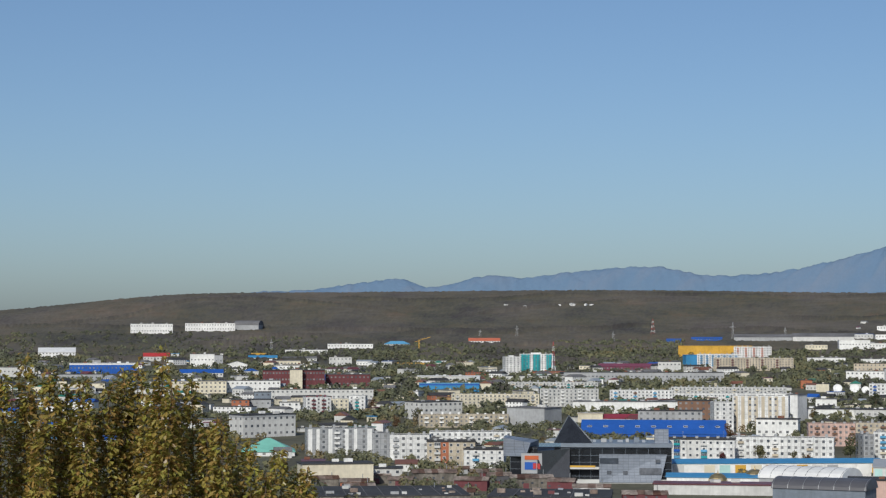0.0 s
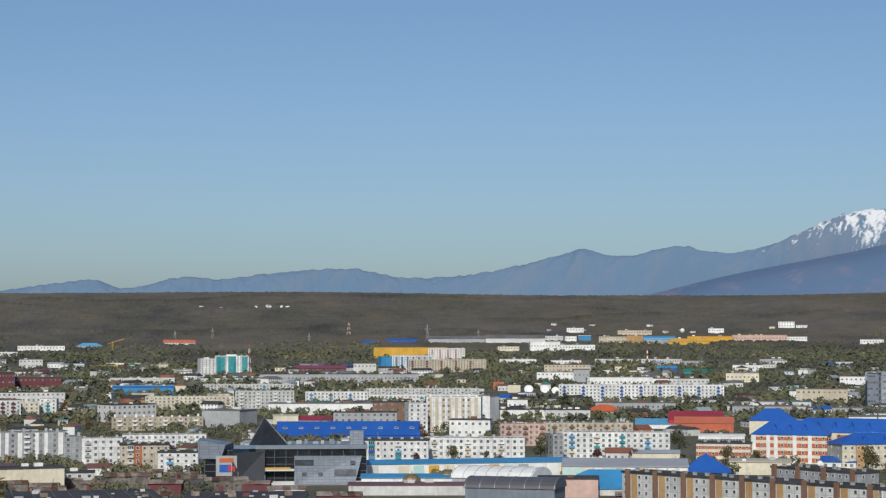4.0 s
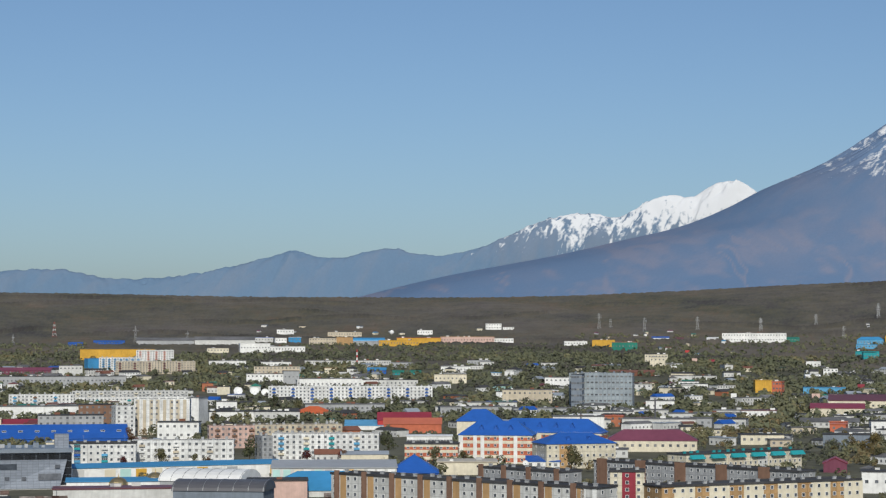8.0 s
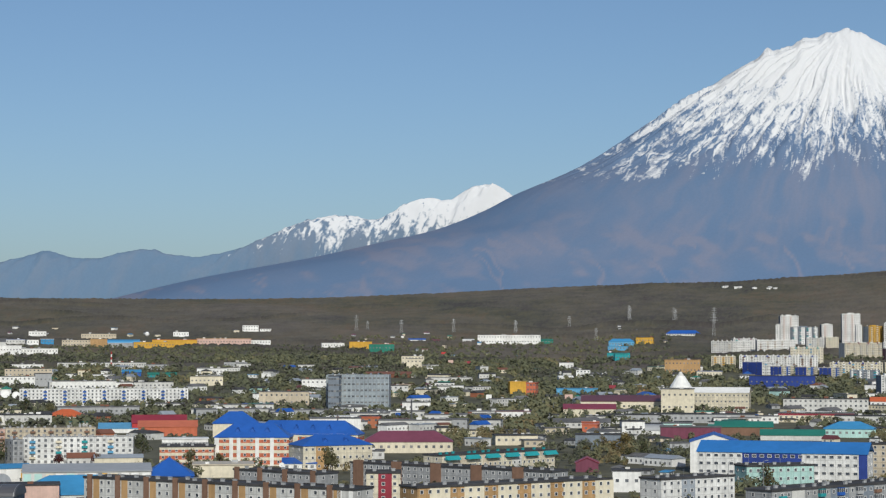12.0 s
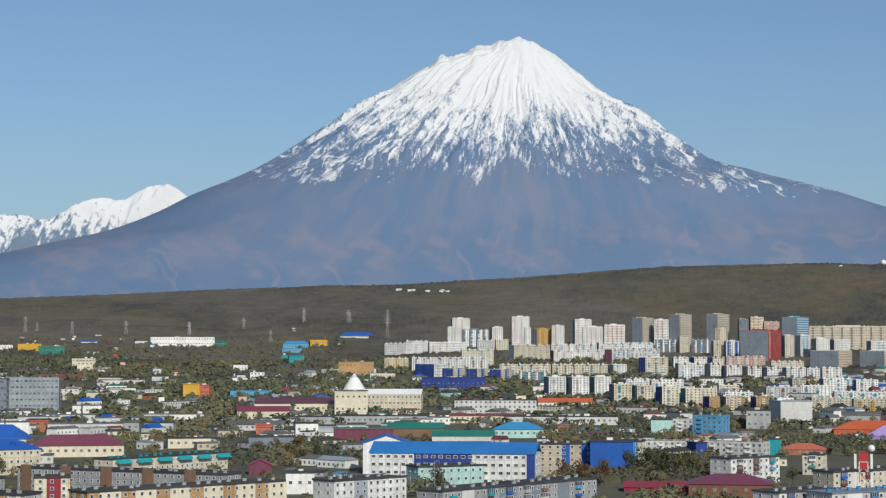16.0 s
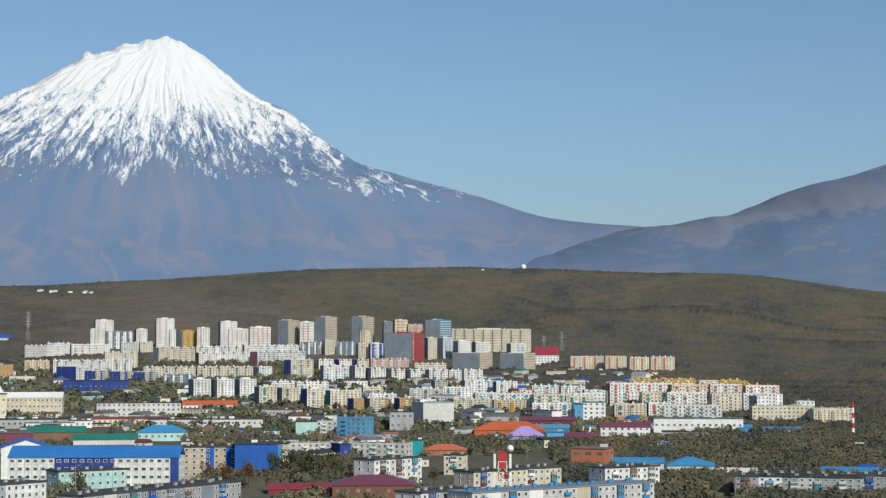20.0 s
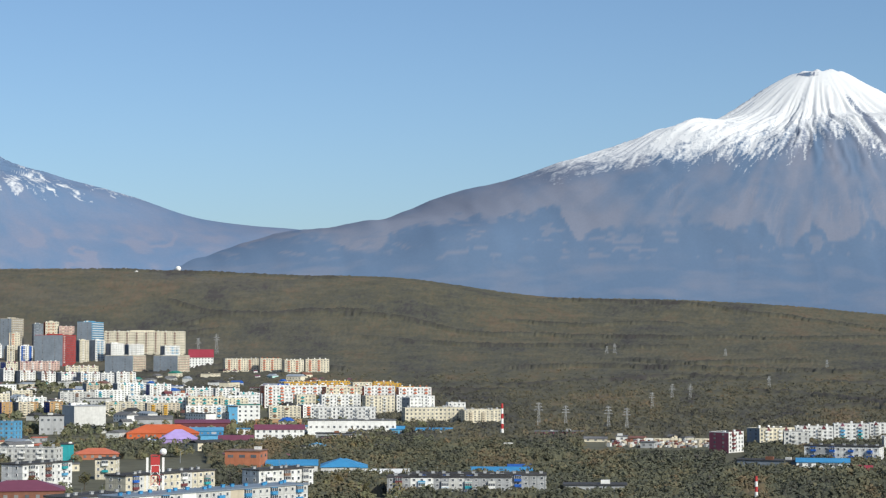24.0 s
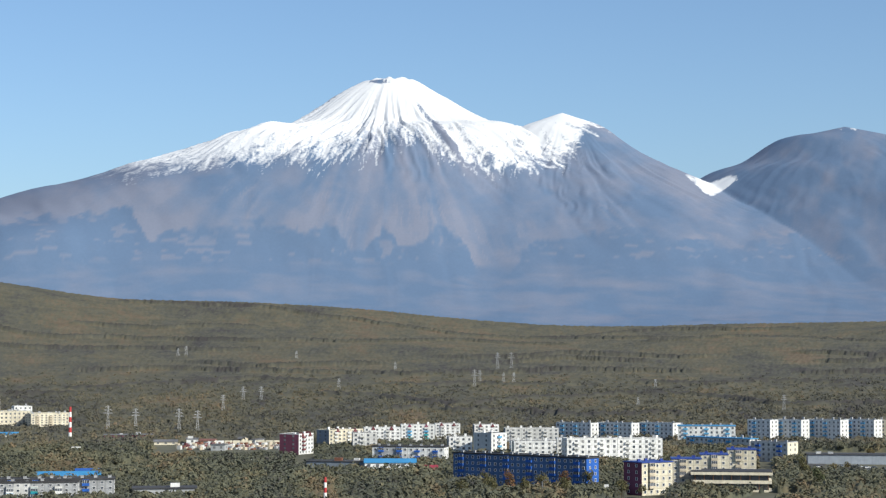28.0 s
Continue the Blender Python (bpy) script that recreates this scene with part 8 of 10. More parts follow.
hall(832, 528, -57.6, 11.5, 12, 3.2, "blue", "blue", "shed", 1.4, 0)
slab_block(695, 462, -58.4, 58.1, 12, 9.3, 4, "grey", every=3, balcony='blue', near=True)
hall(726, 422, -59.8, 26.9, 14, 4.9, "grey", "tar", "flat", 0.0, 1, near=True)
hall(1170, 709, -58.8, 34.0, 14, 3.2, "plum", "pale", "flat", 0.0, 0)
hall(1128, 655, -59.9, 15.3, 14, 2.2, "cream", "pale", "gable", 1.1, 1)
hall(1146, 645, -60.6, 7.7, 14, 3.1, "white", "pale", "flat", 0.0, 1)
hall(1256, 518, -67.6, 13.9, 10, 5.6, "blue", "azure", "flat", 0.0, 0)
slab_block(1007, 426, -79.1, 41.6, 12, 9.6, 3, "white", every=3, balcony='blue', near=True)
hall(913, 423, -79.1, 38.8, 12, 6.5, "slate", "tar", "flat", 0.0, 0)
hall(914, 398, -66.5, 26.2, 14, 6.7, "white", "azure", "gable", 1.7, 2, near=False)
hall(920, 380, -67.5, 11.6, 12, 2.2, "crimson", "crimson", "gable", 2.9, 0)
slab_block(859, 305, -106.4, 77.2, 10, 14.4, 5, "cobalt", ends='blue', every=4, balcony='blue', near=True)
slab_block(1084, 377, -64.8, 31.8, 12, 10.1, 3, "white", every=2, balcony='white')
slab_block(1069, 328, -68.9, 59.8, 12, 13.1, 5, "white", every=2, balcony='white')
slab_block(1294, 420, -106.0, 29.3, 10, 11.2, 4, "white", every=3, balcony='sky')
slab_block(1304, 393, -107.2, 28.9, 10, 11.2, 4, "white", every=3, balcony='sky')
slab_block(1314, 366, -108.4, 29.4, 10, 11.2, 4, "white", every=3, balcony='sky')
slab_block(1282, 324, -75.8, 38.7, 14, 11.6, 4, "white", roof='azure', every=4, balcony='sky')
slab_block(1190, 291, -112.3, 49.0, 9, 8.6, 3, "pale", roof='azure', every=4, balcony='azure')
slab_block(1103, 239, -107.8, 24.3, 12, 11.2, 4, "pale", ends='cream', every=4, balcony='blue')
pavilion(869, 208, -76.6, 35.2, 20, 8.9)
slab_block(1326, 295, -111.5, 18.7, 10, 13.9, 5, "white", every=3, balcony='sky')
slab_block(1332, 276, -112.3, 22.1, 10, 14.0, 5, "white", every=3, balcony='sky')
slab_block(1340, 253, -113.3, 28.0, 10, 14.0, 5, "white", every=3, balcony='sky')
slab_block(1349, 230, -114.3, 24.7, 10, 14.0, 5, "white", every=3, balcony='sky')
slab_block(1360, 205, -91.4, 33.5, 14, 13.7, 5, "cream", every=3)
# landmarks and small things
shopping_mall(64, 849, -4.3)
vault_hall(154, 809, -10.8, 36.3, 22, 4.4, 4.8, 'white', 'grey', turn=-24)
vault_hall(140, 708, -11.2, 34.0, 18, 8.1, 3.8, 'dark', 'slate', turn=-14)
dome_kiosk(117, 821, -8.1, 4.1, 2.4)
dome_kiosk(134, 829, -9.2, 4.2, 3.5)
hall(220, 855, -14.4, 56.4, 22, 6.2, "pale", "grey", "shed", 2.2, 0, ads=12, label='long grey market hall with shop fronts')
hall(197, 772, -14.3, 53.0, 26, 2.8, "pale", "azure", "hip", 6.9, 0)
hall(118, 826, -8.1, 43.9, 10, 3.9, "white", "azure", "shed", 1.0, 0)
hall(172, 760, -12.8, 23.8, 16, 7.5, "pink", "tar", "flat", 0.0, 0)
hall(111, 781, -8.1, 50.6, 14, 4.1, "pale", "maroon", "flat", 0.0, 0, near=False)
dish(360, 1756, -11.6, 4.2)
dish(375, 1754, -12.1, 4.2)
dish(398, 1752, -12.8, 4.2)
dish(381, 1736, -12.4, 3.7)
dish(325, 888, -20.1, 1.4)
radome(851, 2942, -16.1, 3.6)
radome(2865, 2627, -47.5, 5.5)
antenna_mast(543, 509, -46.8, 23.0, 0.0)
chimney(1148, 743, -57.1, 22.9, 1.2)
chimney(708, 337, -64.6, 12.5, 0.8)
chimney(620, 2298, -15.1, 21.0, 1.1)
chimney(571, 1286, -23.9, 19.0, 0.8, striped=False)
chimney(472, 1183, -21.8, 15.0, 0.6, striped=False)
lattice_tower(326, 2987, -6.2, 24.7, 3.5, arms=0, striped=True, label='red and white banded lattice mast', name='radio_mast', group='radio masts')
lattice_tower(122, 2126, -3.3, 37.6, 2.5, arms=0, striped=True, label='red and white banded lattice mast', name='radio_mast', group='radio masts')
lattice_tower(2394, 868, -70.1, 22.5, 2.2)
lattice_tower(2387, 885, -69.6, 22.5, 2.2)
lattice_tower(1244, 772, -58.2, 19.4, 1.3)
lattice_tower(1233, 705, -60.3, 18.8, 1.3)
lattice_tower(1239, 693, -60.8, 17.5, 1.3)
lattice_tower(1252, 753, -59.0, 17.2, 1.3)
lattice_tower(1998, 768, -69.0, 22.0, 1.9)
lattice_tower(2113, 776, -69.8, 13.2, 2.0)
lattice_tower(2118, 765, -70.1, 13.2, 2.0)
lattice_tower(2104, 802, -69.1, 16.6, 2.0)
lattice_tower(2507, 1240, -63.7, 11.5, 2.5)
lattice_tower(2338, 1011, -66.6, 10.5, 2.2)
lattice_tower(2064, 579, -74.3, 11.4, 1.9)
lattice_tower(1733, 366, -78.1, 14.6, 1.6)
lattice_tower(1940, 907, -64.9, 12.6, 1.9)
lattice_tower(2466, 1399, -60.4, 15.0, 2.5)
lattice_tower(2460, 1409, -60.2, 11.7, 2.5)
lattice_tower(1667, 882, -62.1, 16.6, 1.7)
lattice_tower(1674, 866, -62.6, 16.6, 1.7)
lattice_tower(1534, 832, -61.5, 15.4, 1.5)
lattice_tower(1764, 512, -73.8, 8.6, 1.6)
lattice_tower(1178, 2872, -22.3, 25.6, 2.7)
lattice_tower(1226, 2801, -23.6, 21.6, 2.7)
lattice_tower(1316, 2797, -25.2, 21.8, 2.7)
lattice_tower(1422, 2785, -27.0, 16.6, 2.8)
lattice_tower(1624, 2765, -30.4, 22.6, 2.8)
lattice_tower(1677, 2712, -31.7, 24.4, 2.8)
lattice_tower(1634, 2526, -32.9, 35.4, 2.7)
lattice_tower(1441, 2554, -29.4, 19.0, 2.6)
lattice_tower(1204, 2887, -22.6, 14.7, 2.8)
lattice_tower(252, 2847, -5.1, 15.1, 2.1, arms=1)
lattice_tower(114, 2964, -2.2, 17.4, 2.2, arms=1)
lattice_tower(430, 2853, -8.6, 25.5, 2.1, arms=1)
lattice_tower(510, 2866, -10.1, 17.1, 2.1, arms=1)
lattice_tower(57, 2957, -1.1, 12.2, 2.2, arms=1)
lattice_tower(-237, 2656, 5.1, 14.1, 2.0, arms=1)
lattice_tower(1717, 2653, -32.9, 27.9, 2.8)
lattice_tower(1404, 2751, -27.0, 21.8, 2.7)
lattice_tower(1642, 2797, -30.4, 22.9, 2.9)
lattice_tower(1499, 2745, -28.6, 22.1, 2.8)
lattice_tower(2109, 1858, -48.6, 28.9, 2.5)
lattice_tower(2074, 1862, -48.1, 24.6, 2.5)
lattice_tower(1697, 2739, -31.8, 17.1, 2.8)
billboard(1107, 2385, -24.9, 6.2, 3.1, 'red')
billboard(946, 2076, -24.5, 6.7, 3.4, 'white')
billboard(1038, 2215, -25.1, 6.5, 3.6, 'pink')
billboard(1047, 2184, -25.6, 7.1, 3.6, 'crimson')
billboard(772, 1566, -26.2, 5.1, 4.1, 'white')
billboard(838, 1536, -28.6, 7.2, 4.1, 'pink')
billboard(959, 1667, -29.9, 6.8, 4.0, 'crimson')
billboard(1005, 646, -57.3, 5.6, 2.1, 'white')
billboard(950, 496, -62.4, 3.8, 0.9, 'white')
billboard(808, 249, -72.9, 2.0, 2.5, 'white')
billboard(1024, 325, -72.4, 3.2, 2.5, 'crimson')
tower_crane(-33, 2658, 0.7, 12.5)
parked_car(940, 200, -78.0, 'white', False)
parked_car(950, 197, -78.3, 'grey', False)
parked_car(968, 198, -78.4, 'white', False)
parked_car(1064, 184, -80.2, 'white', False)
parked_car(1072, 190, -80.0, 'dark', False)
parked_car(1065, 193, -79.7, 'grey', False)
parked_car(1060, 179, -80.4, 'white', False)
parked_car(1057, 174, -80.7, 'dark', False)
parked_car(995, 831, -50.1, 'white', False)
parked_car(988, 820, -50.3, 'dark', False)
parked_car(1007, 829, -50.5, 'white', True)
parked_car(985, 805, -50.7, 'grey', False)
parked_car(1004, 814, -50.9, 'white', False)
parked_car(1023, 823, -51.2, 'blue', False)
parked_car(934, 785, -50.0, 'white', False)
parked_car(929, 774, -50.2, 'dark', True)
parked_car(992, 791, -51.4, 'white', False)
parked_car(950, 814, -49.4, 'white', False)
parked_car(984, 823, -50.1, 'red', False)
parked_car(837, 610, -53.9, 'white', True)
parked_car(812, 588, -54.1, 'orange', False)
parked_car(801, 1407, -29.7, 'white', False)
parked_car(776, 1419, -28.7, 'white', True)
parked_car(770, 1469, -27.7, 'white', False)
parked_car(744, 1461, -27.0, 'grey', False)
parked_car(940, 1612, -30.2, 'white', True)
pole(889, 749, -49.9, 6.2)
pole(869, 751, -49.1, 6.1)
pole(884, 752, -49.6, 6.1)
pole(671, 545, -50.9, 10.2)
pole(792, 273, -71.0, 7.4)
pole(455, 667, -34.3, 14.2)
pole(440, 670, -33.3, 14.2)
pole(801, 732, -47.6, 6.4)
pole(610, 1215, -26.7, 7.2)
pole(730, 1412, -27.3, 6.5)
pole(759, 1418, -28.2, 6.6)
pole(783, 1482, -27.8, 6.9)
# low rows at the edge of the upper town
slab_block(1606, 1257, -47.0, 146.1, 11, 7.2, 2, "white", vents='white', near=False, balcony='coral', every=4)
slab_block(1650, 1317, -46.4, 59.4, 11, 7.4, 3, "yellow", vents='white', near=False, balcony='mixed', every=3)
slab_block(1659, 1259, -47.8, 35.8, 11, 7.3, 3, "yellow", vents='white', near=False, balcony='mixed', every=3)
slab_block(1635, 1191, -48.9, 34.8, 11, 7.1, 2, "yellow", vents='white', near=False, balcony='mixed', every=3)
paving("road", "grey asphalt road through the trees with parked cars", [(895, 206), (906, 178), (1175, 220), (1172, 230)])
paving("pavement", "asphalt car park beside the low building", [(873, 200), (882, 178), (1003, 207), (998, 218)])
paving("road", "grey asphalt road through the trees with parked cars", [(989, 194), (1006, 151), (1073, 161), (1066, 206)])
hall(1100, 197, -75.9, 44.0, 16, 5.2, "steel", "tar", "flat", 0.0, 0)
parked_car(963, 210, -77.7, 'white', False)
parked_car(956, 205, -77.9, 'dark', False)
parked_car(974, 205, -78.1, 'white', False)
parked_car(1055, 204, -79.0, 'white', False)
parked_car(1008, 193, -79.1, 'grey', False)
parked_car(915, 197, -77.8, 'grey', False)
parked_car(925, 193, -78.2, 'white', False)
parked_car(1097, 209, -79.2, 'white', False)
parked_car(1029, 191, -79.5, 'dark', False)
parked_car(1027, 172, -80.5, 'white', False)
parked_car(1030, 178, -80.2, 'red', False)
tree(90, 949, 7.3, 0.8, "wine")
tree(157, 952, 9.7, 0.8, "olive")
tree(181, 968, 5.8, 0.8, "gold")
tree(209, 989, 13.7, 0.8, "green")
tree(234, 964, 7.0, 0.8, "wine")
tree(253, 963, 7.0, 0.8, "rust")
tree(289, 1006, 13.5, 0.8, "green")
tree(174, 1175, 10.5, 0.8, "rust")
tree(268, 1397, 9.2, 0.8, "gold")
tree(347, 1544, 14.0, 0.8, "green")
tree(360, 1518, 11.0, 0.8, "olive")
tree(413, 1511, 12.9, 0.8, "green")
tree(446, 1531, 14.1, 0.8, "green")
tree(171, 1648, 9.7, 0.8, "green")
tree(226, 724, 6.7, 0.8, "olive")
tree(340, 861, 9.8, 0.8, "olive")
tree(362, 880, 6.7, 0.8, "gold")
tree(419, 817, 5.4, 0.8, "olive")
tree(577, 1021, 10.3, 0.8, "gold")
tree(565, 967, 11.2, 0.8, "gold")
tree(543, 911, 10.6, 0.8, "green")
tree(431, 847, 5.6, 0.8, "olive")
tree(348, 879, 10.6, 0.8, "olive")
tree(459, 663, 6.2, 0.8, "olive")
tree(576, 986, 11.4, 0.8, "gold")
tree(520, 933, 6.9, 0.8, "gold")
tree(574, 739, 7.2, 0.8, "rust")
tree(566, 707, 9.1, 0.8, "rust")
tree(600, 687, 13.9, 0.8, "green")
tree(614, 687, 12.5, 0.8, "green")
tree(546, 653, 5.5, 0.8, "olive")
tree(808, 233, 6.4, 0.8, "olive")
tree(1001, 186, 6.6, 0.8, "gold")
tree(1013, 181, 6.1, 0.8, "gold")
tree(845, 269, 10.4, 0.8, "olive")
tree(1174, 322, 6.4, 0.8, "rust")
tree(798, 239, 9.3, 0.8, "olive")
tree(790, 262, 9.3, 0.8, "olive")
tree(783, 278, 9.3, 0.8, "olive")
tree(778, 291, 9.3, 0.8, "olive")
tree(773, 303, 9.3, 0.8, "olive")
# small houses and sheds
hall(-500, 2413, -18.3, 5.8, 10, 2.2, "white", "pale", "gable", 1.3, 0, near=False, clutter=False, name='house')
hall(-294, 1928, -3.3, 6.8, 8, 4.3, "pale", "pale", "flat", 0.0, 1, near=False, clutter=False, name='shed')
hall(-347, 2500, -4.1, 10.5, 10, 3.7, "pale", "azure", "flat", 0.0, 0, near=False, clutter=False, name='shed')
hall(-330, 1950, 34.6, 10.4, 12, 3.7, "beige", "green", "gable", 1.3, 1, near=False, clutter=False, name='house')
hall(-474, 2300, -18.4, 4.0, 12, 5.2, "white", "rust", "flat", 0.0, 0, near=False, clutter=False, name='shed')
hall(-271, 1872, 18.2, 9.9, 8, 4.0, "grey", "tar", "flat", 0.0, 1, near=False, clutter=False, name='shed')
hall(-379, 1888, -0.7, 5.0, 8, 3.2, "beige", "tar", "flat", 0.0, 1, near=False, clutter=False, name='shed')
hall(-315, 2361, -4.4, 8.3, 10, 2.2, "cream", "azure", "hip", 1.3, 0, near=False, clutter=False, name='house')
hall(-356, 2257, -3.0, 9.3, 12, 3.8, "white", "plum", "gable", 1.3, 1, near=False, clutter=False, name='house')
hall(-396, 2319, -2.3, 7.0, 12, 2.2, "white", "tar", "hip", 1.3, 0, near=False, clutter=False, name='house')
hall(-396, 1785, 0.5, 7.0, 10, 4.6, "white", "green", "flat", 0.0, 1, near=False, clutter=False, name='shed')
hall(-263, 1924, 32.8, 6.5, 10, 3.8, "cream", "plum", "gable", 1.3, 1, near=False, clutter=False, name='house')
hall(-128, 1905, 28.9, 13.4, 8, 2.5, "cream", "tar", "gable", 1.3, 1, near=False, clutter=False, name='house')
hall(-66, 1633, 12.3, 14.7, 8, 3.0, "pale", "pale", "hip", 1.3, 1, near=False, clutter=False, name='house')
hall(-164, 2143, -25.6, 4.0, 10, 4.6, "beige", "tar", "flat", 0.0, 1, near=False, clutter=False, name='shed')
hall(-29, 1949, 25.9, 4.0, 8, 4.9, "grey", "plum", "flat", 0.0, 1, near=False, clutter=False, name='shed')
hall(-104, 1886, 28.1, 4.0, 8, 4.0, "grey", "plum", "flat", 0.0, 1, near=False, clutter=False, name='shed')
hall(-159, 1996, 14.6, 6.9, 10, 3.5, "grey", "rust", "flat", 0.0, 1, near=False, clutter=False, name='shed')
hall(-121, 1560, 29.4, 9.1, 8, 3.9, "white", "tar", "hip", 1.3, 1, near=False, clutter=False, name='house')
hall(-51, 1562, 26.9, 7.3, 12, 5.2, "cream", "rust", "flat", 0.0, 1, near=False, clutter=False, name='shed')
hall(-87, 1880, 27.7, 5.4, 8, 4.9, "cream", "pale", "flat", 0.0, 1, near=False, clutter=False, name='shed')
hall(35, 1981, -13.0, 10.0, 12, 2.2, "beige", "azure", "hip", 1.3, 1, near=False, clutter=False, name='house')
hall(27, 1594, 9.0, 11.6, 8, 2.8, "grey", "pale", "hip", 1.3, 1, near=False, clutter=False, name='house')
hall(237, 2201, -36.2, 9.3, 8, 2.3, "grey", "plum", "hip", 1.3, 1, near=False, clutter=False, name='house')
hall(455, 2152, -11.9, 12.7, 8, 2.5, "beige", "tar", "hip", 1.3, 1, near=False, clutter=False, name='house')
hall(159, 1975, -4.6, 10.9, 12, 5.0, "white", "green", "flat", 0.0, 1, near=False, clutter=False, name='shed')
hall(453, 2101, -24.2, 7.6, 10, 2.2, "grey", "plum", "hip", 1.3, 1, near=False, clutter=False, name='house')
hall(225, 2025, -36.4, 12.2, 10, 2.2, "beige", "green", "gable", 1.3, 1, near=False, clutter=False, name='house')
hall(266, 1907, 17.1, 7.8, 8, 4.5, "cream", "tar", "flat", 0.0, 1, near=False, clutter=False, name='shed')
hall(433, 2175, -23.2, 12.9, 10, 3.5, "cream", "tar", "flat", 0.0, 1, near=False, clutter=False, name='shed')
hall(288, 1813, 16.0, 8.8, 12, 3.1, "white", "pale", "flat", 0.0, 1, near=False, clutter=False, name='shed')
hall(336, 1996, 0.4, 9.3, 12, 4.0, "cream", "plum", "flat", 0.0, 1, near=False, clutter=False, name='shed')
hall(-94, 1436, -26.2, 10.8, 10, 2.8, "beige", "rust", "hip", 1.3, 1, near=False, clutter=False, name='house')
hall(-51, 1379, 27.1, 4.0, 8, 4.4, "cream", "azure", "flat", 0.0, 1, near=False, clutter=False, name='shed')
hall(-187, 1295, -21.8, 7.7, 8, 3.2, "pale", "green", "flat", 0.0, 1, near=False, clutter=False, name='shed')
hall(-287, 1311, 0.4, 11.9, 8, 3.4, "cream", "azure", "flat", 0.0, 1, near=False, clutter=False, name='shed')
hall(-202, 1391, 18.2, 10.7, 12, 3.1, "white", "azure", "flat", 0.0, 1, near=False, clutter=False, name='shed')
hall(-119, 1308, 15.2, 11.9, 12, 2.2, "pale", "tar", "gable", 1.2, 1, near=False, clutter=False, name='house')
hall(-156, 1307, -5.2, 10.8, 10, 4.0, "grey", "plum", "flat", 0.0, 1, near=False, clutter=False, name='shed')
hall(-300, 1519, -0.8, 10.4, 10, 4.0, "beige", "pale", "hip", 1.3, 1, near=False, clutter=False, name='house')
hall(-227, 1348, 34.5, 4.0, 10, 3.4, "beige", "green", "hip", 1.2, 1, near=False, clutter=False, name='house')
hall(-235, 1649, 8.1, 6.8, 10, 5.2, "beige", "rust", "flat", 0.0, 1, near=False, clutter=False, name='shed')
hall(-213, 1317, 9.2, 9.6, 10, 2.7, "pale", "plum", "gable", 1.2, 1, near=False, clutter=False, name='house')
hall(-365, 1726, 21.9, 8.8, 8, 4.4, "white", "plum", "flat", 0.0, 1, near=False, clutter=False, name='shed')
hall(-231, 1148, 21.4, 4.0, 12, 2.9, "beige", "azure", "flat", 0.0, 1, near=False, clutter=False, name='shed')
flat_depot(-20, 741, 5.6, 56.1, 46, 4.2)
flat_depot(41, 730, -6.3, 45.2, 38, 4.2)
shanty(-4, 837, 6.3, 18.9, 8, 4.9, 1.2, "patched")
shanty(12, 799, -8.8, 13.8, 8, 4.4, 1.2, "maroon")
shanty(37, 811, 1.4, 17.5, 9, 4.5, 1.2, "patched")
shanty(49, 795, -13.5, 10.9, 8, 4.2, 1.2, "maroon")
shanty(-28, 838, 1.9, 9.8, 8, 3.7, 1.2, "patched")
shanty(19, 869, 8.7, 14.1, 8, 2.9, 1.2, "patched")
shanty(24, 823, -1.7, 9.6, 7, 4.6, 1.2, "dark")
shanty(-18, 824, -4.7, 10.2, 7, 2.7, 1.2, "patched")
shanty(60, 780, -4.4, 14.9, 7, 2.9, 1.2, "white")
shanty(4, 898, -0.3, 15.8, 7, 2.2, 1.2, "grey")
shanty(46, 868, -8.0, 17.3, 7, 2.2, 1.2, "grey")
shanty(-50, 814, 11.5, 10.9, 8, 3.8, 1.2, "patched")
shanty(-37, 807, -1.4, 11.4, 7, 3.1, 1.2, "brick")
shanty(-34, 781, 7.5, 12.0, 7, 3.2, 1.2, "patched")
shanty(-7, 756, 0.5, 12.2, 7, 3.2, 1.2, "patched")
shanty(6, 754, -4.5, 12.8, 7, 3.2, 1.2, "patched")
shanty(191, 730, -14.7, 13.3, 8, 2.8, 1.2, "maroon")
shanty(78, 748, -2.0, 17.1, 8, 2.8, 1.2, "maroon")
shanty(200, 715, -15.6, 8.7, 7, 2.5, 1.2, "patched")
hall(830, 3059, -45.2, 6.8, 10, 3.3, "white", "azure", "flat", 0.0, 0, near=False, clutter=False, name='shed')
hall(708, 3016, -43.2, 4.8, 10, 3.2, "pale", "rust", "flat", 0.0, 0, near=False, clutter=False, name='shed')
hall(860, 2978, -28.1, 6.1, 12, 2.2, "grey", "tar", "gable", 1.3, 0, near=False, clutter=False, name='house')
hall(654, 3027, -42.2, 4.0, 8, 2.2, "pale", "plum", "gable", 1.3, 0, near=False, clutter=False, name='house')
hall(826, 2950, -45.7, 4.0, 12, 3.6, "cream", "azure", "hip", 1.3, 0, near=False, clutter=False, name='house')
hall(748, 3123, -3.5, 10.9, 10, 2.6, "beige", "tar", "hip", 1.3, 0, near=False, clutter=False, name='house')
hall(863, 2927, -6.4, 8.4, 10, 3.5, "cream", "pale", "hip", 1.3, 0, near=False, clutter=False, name='house')
hall(994, 2931, -8.7, 8.9, 12, 3.1, "cream", "pale", "hip", 1.3, 0, near=False, clutter=False, name='house')
hall(694, 3167, -24.4, 9.6, 12, 3.3, "pale", "pale", "gable", 1.3, 0, near=False, clutter=False, name='house')
hall(822, 1811, -54.4, 4.0, 10, 3.9, "white", "plum", "gable", 1.3, 1, near=False, clutter=False, name='house')
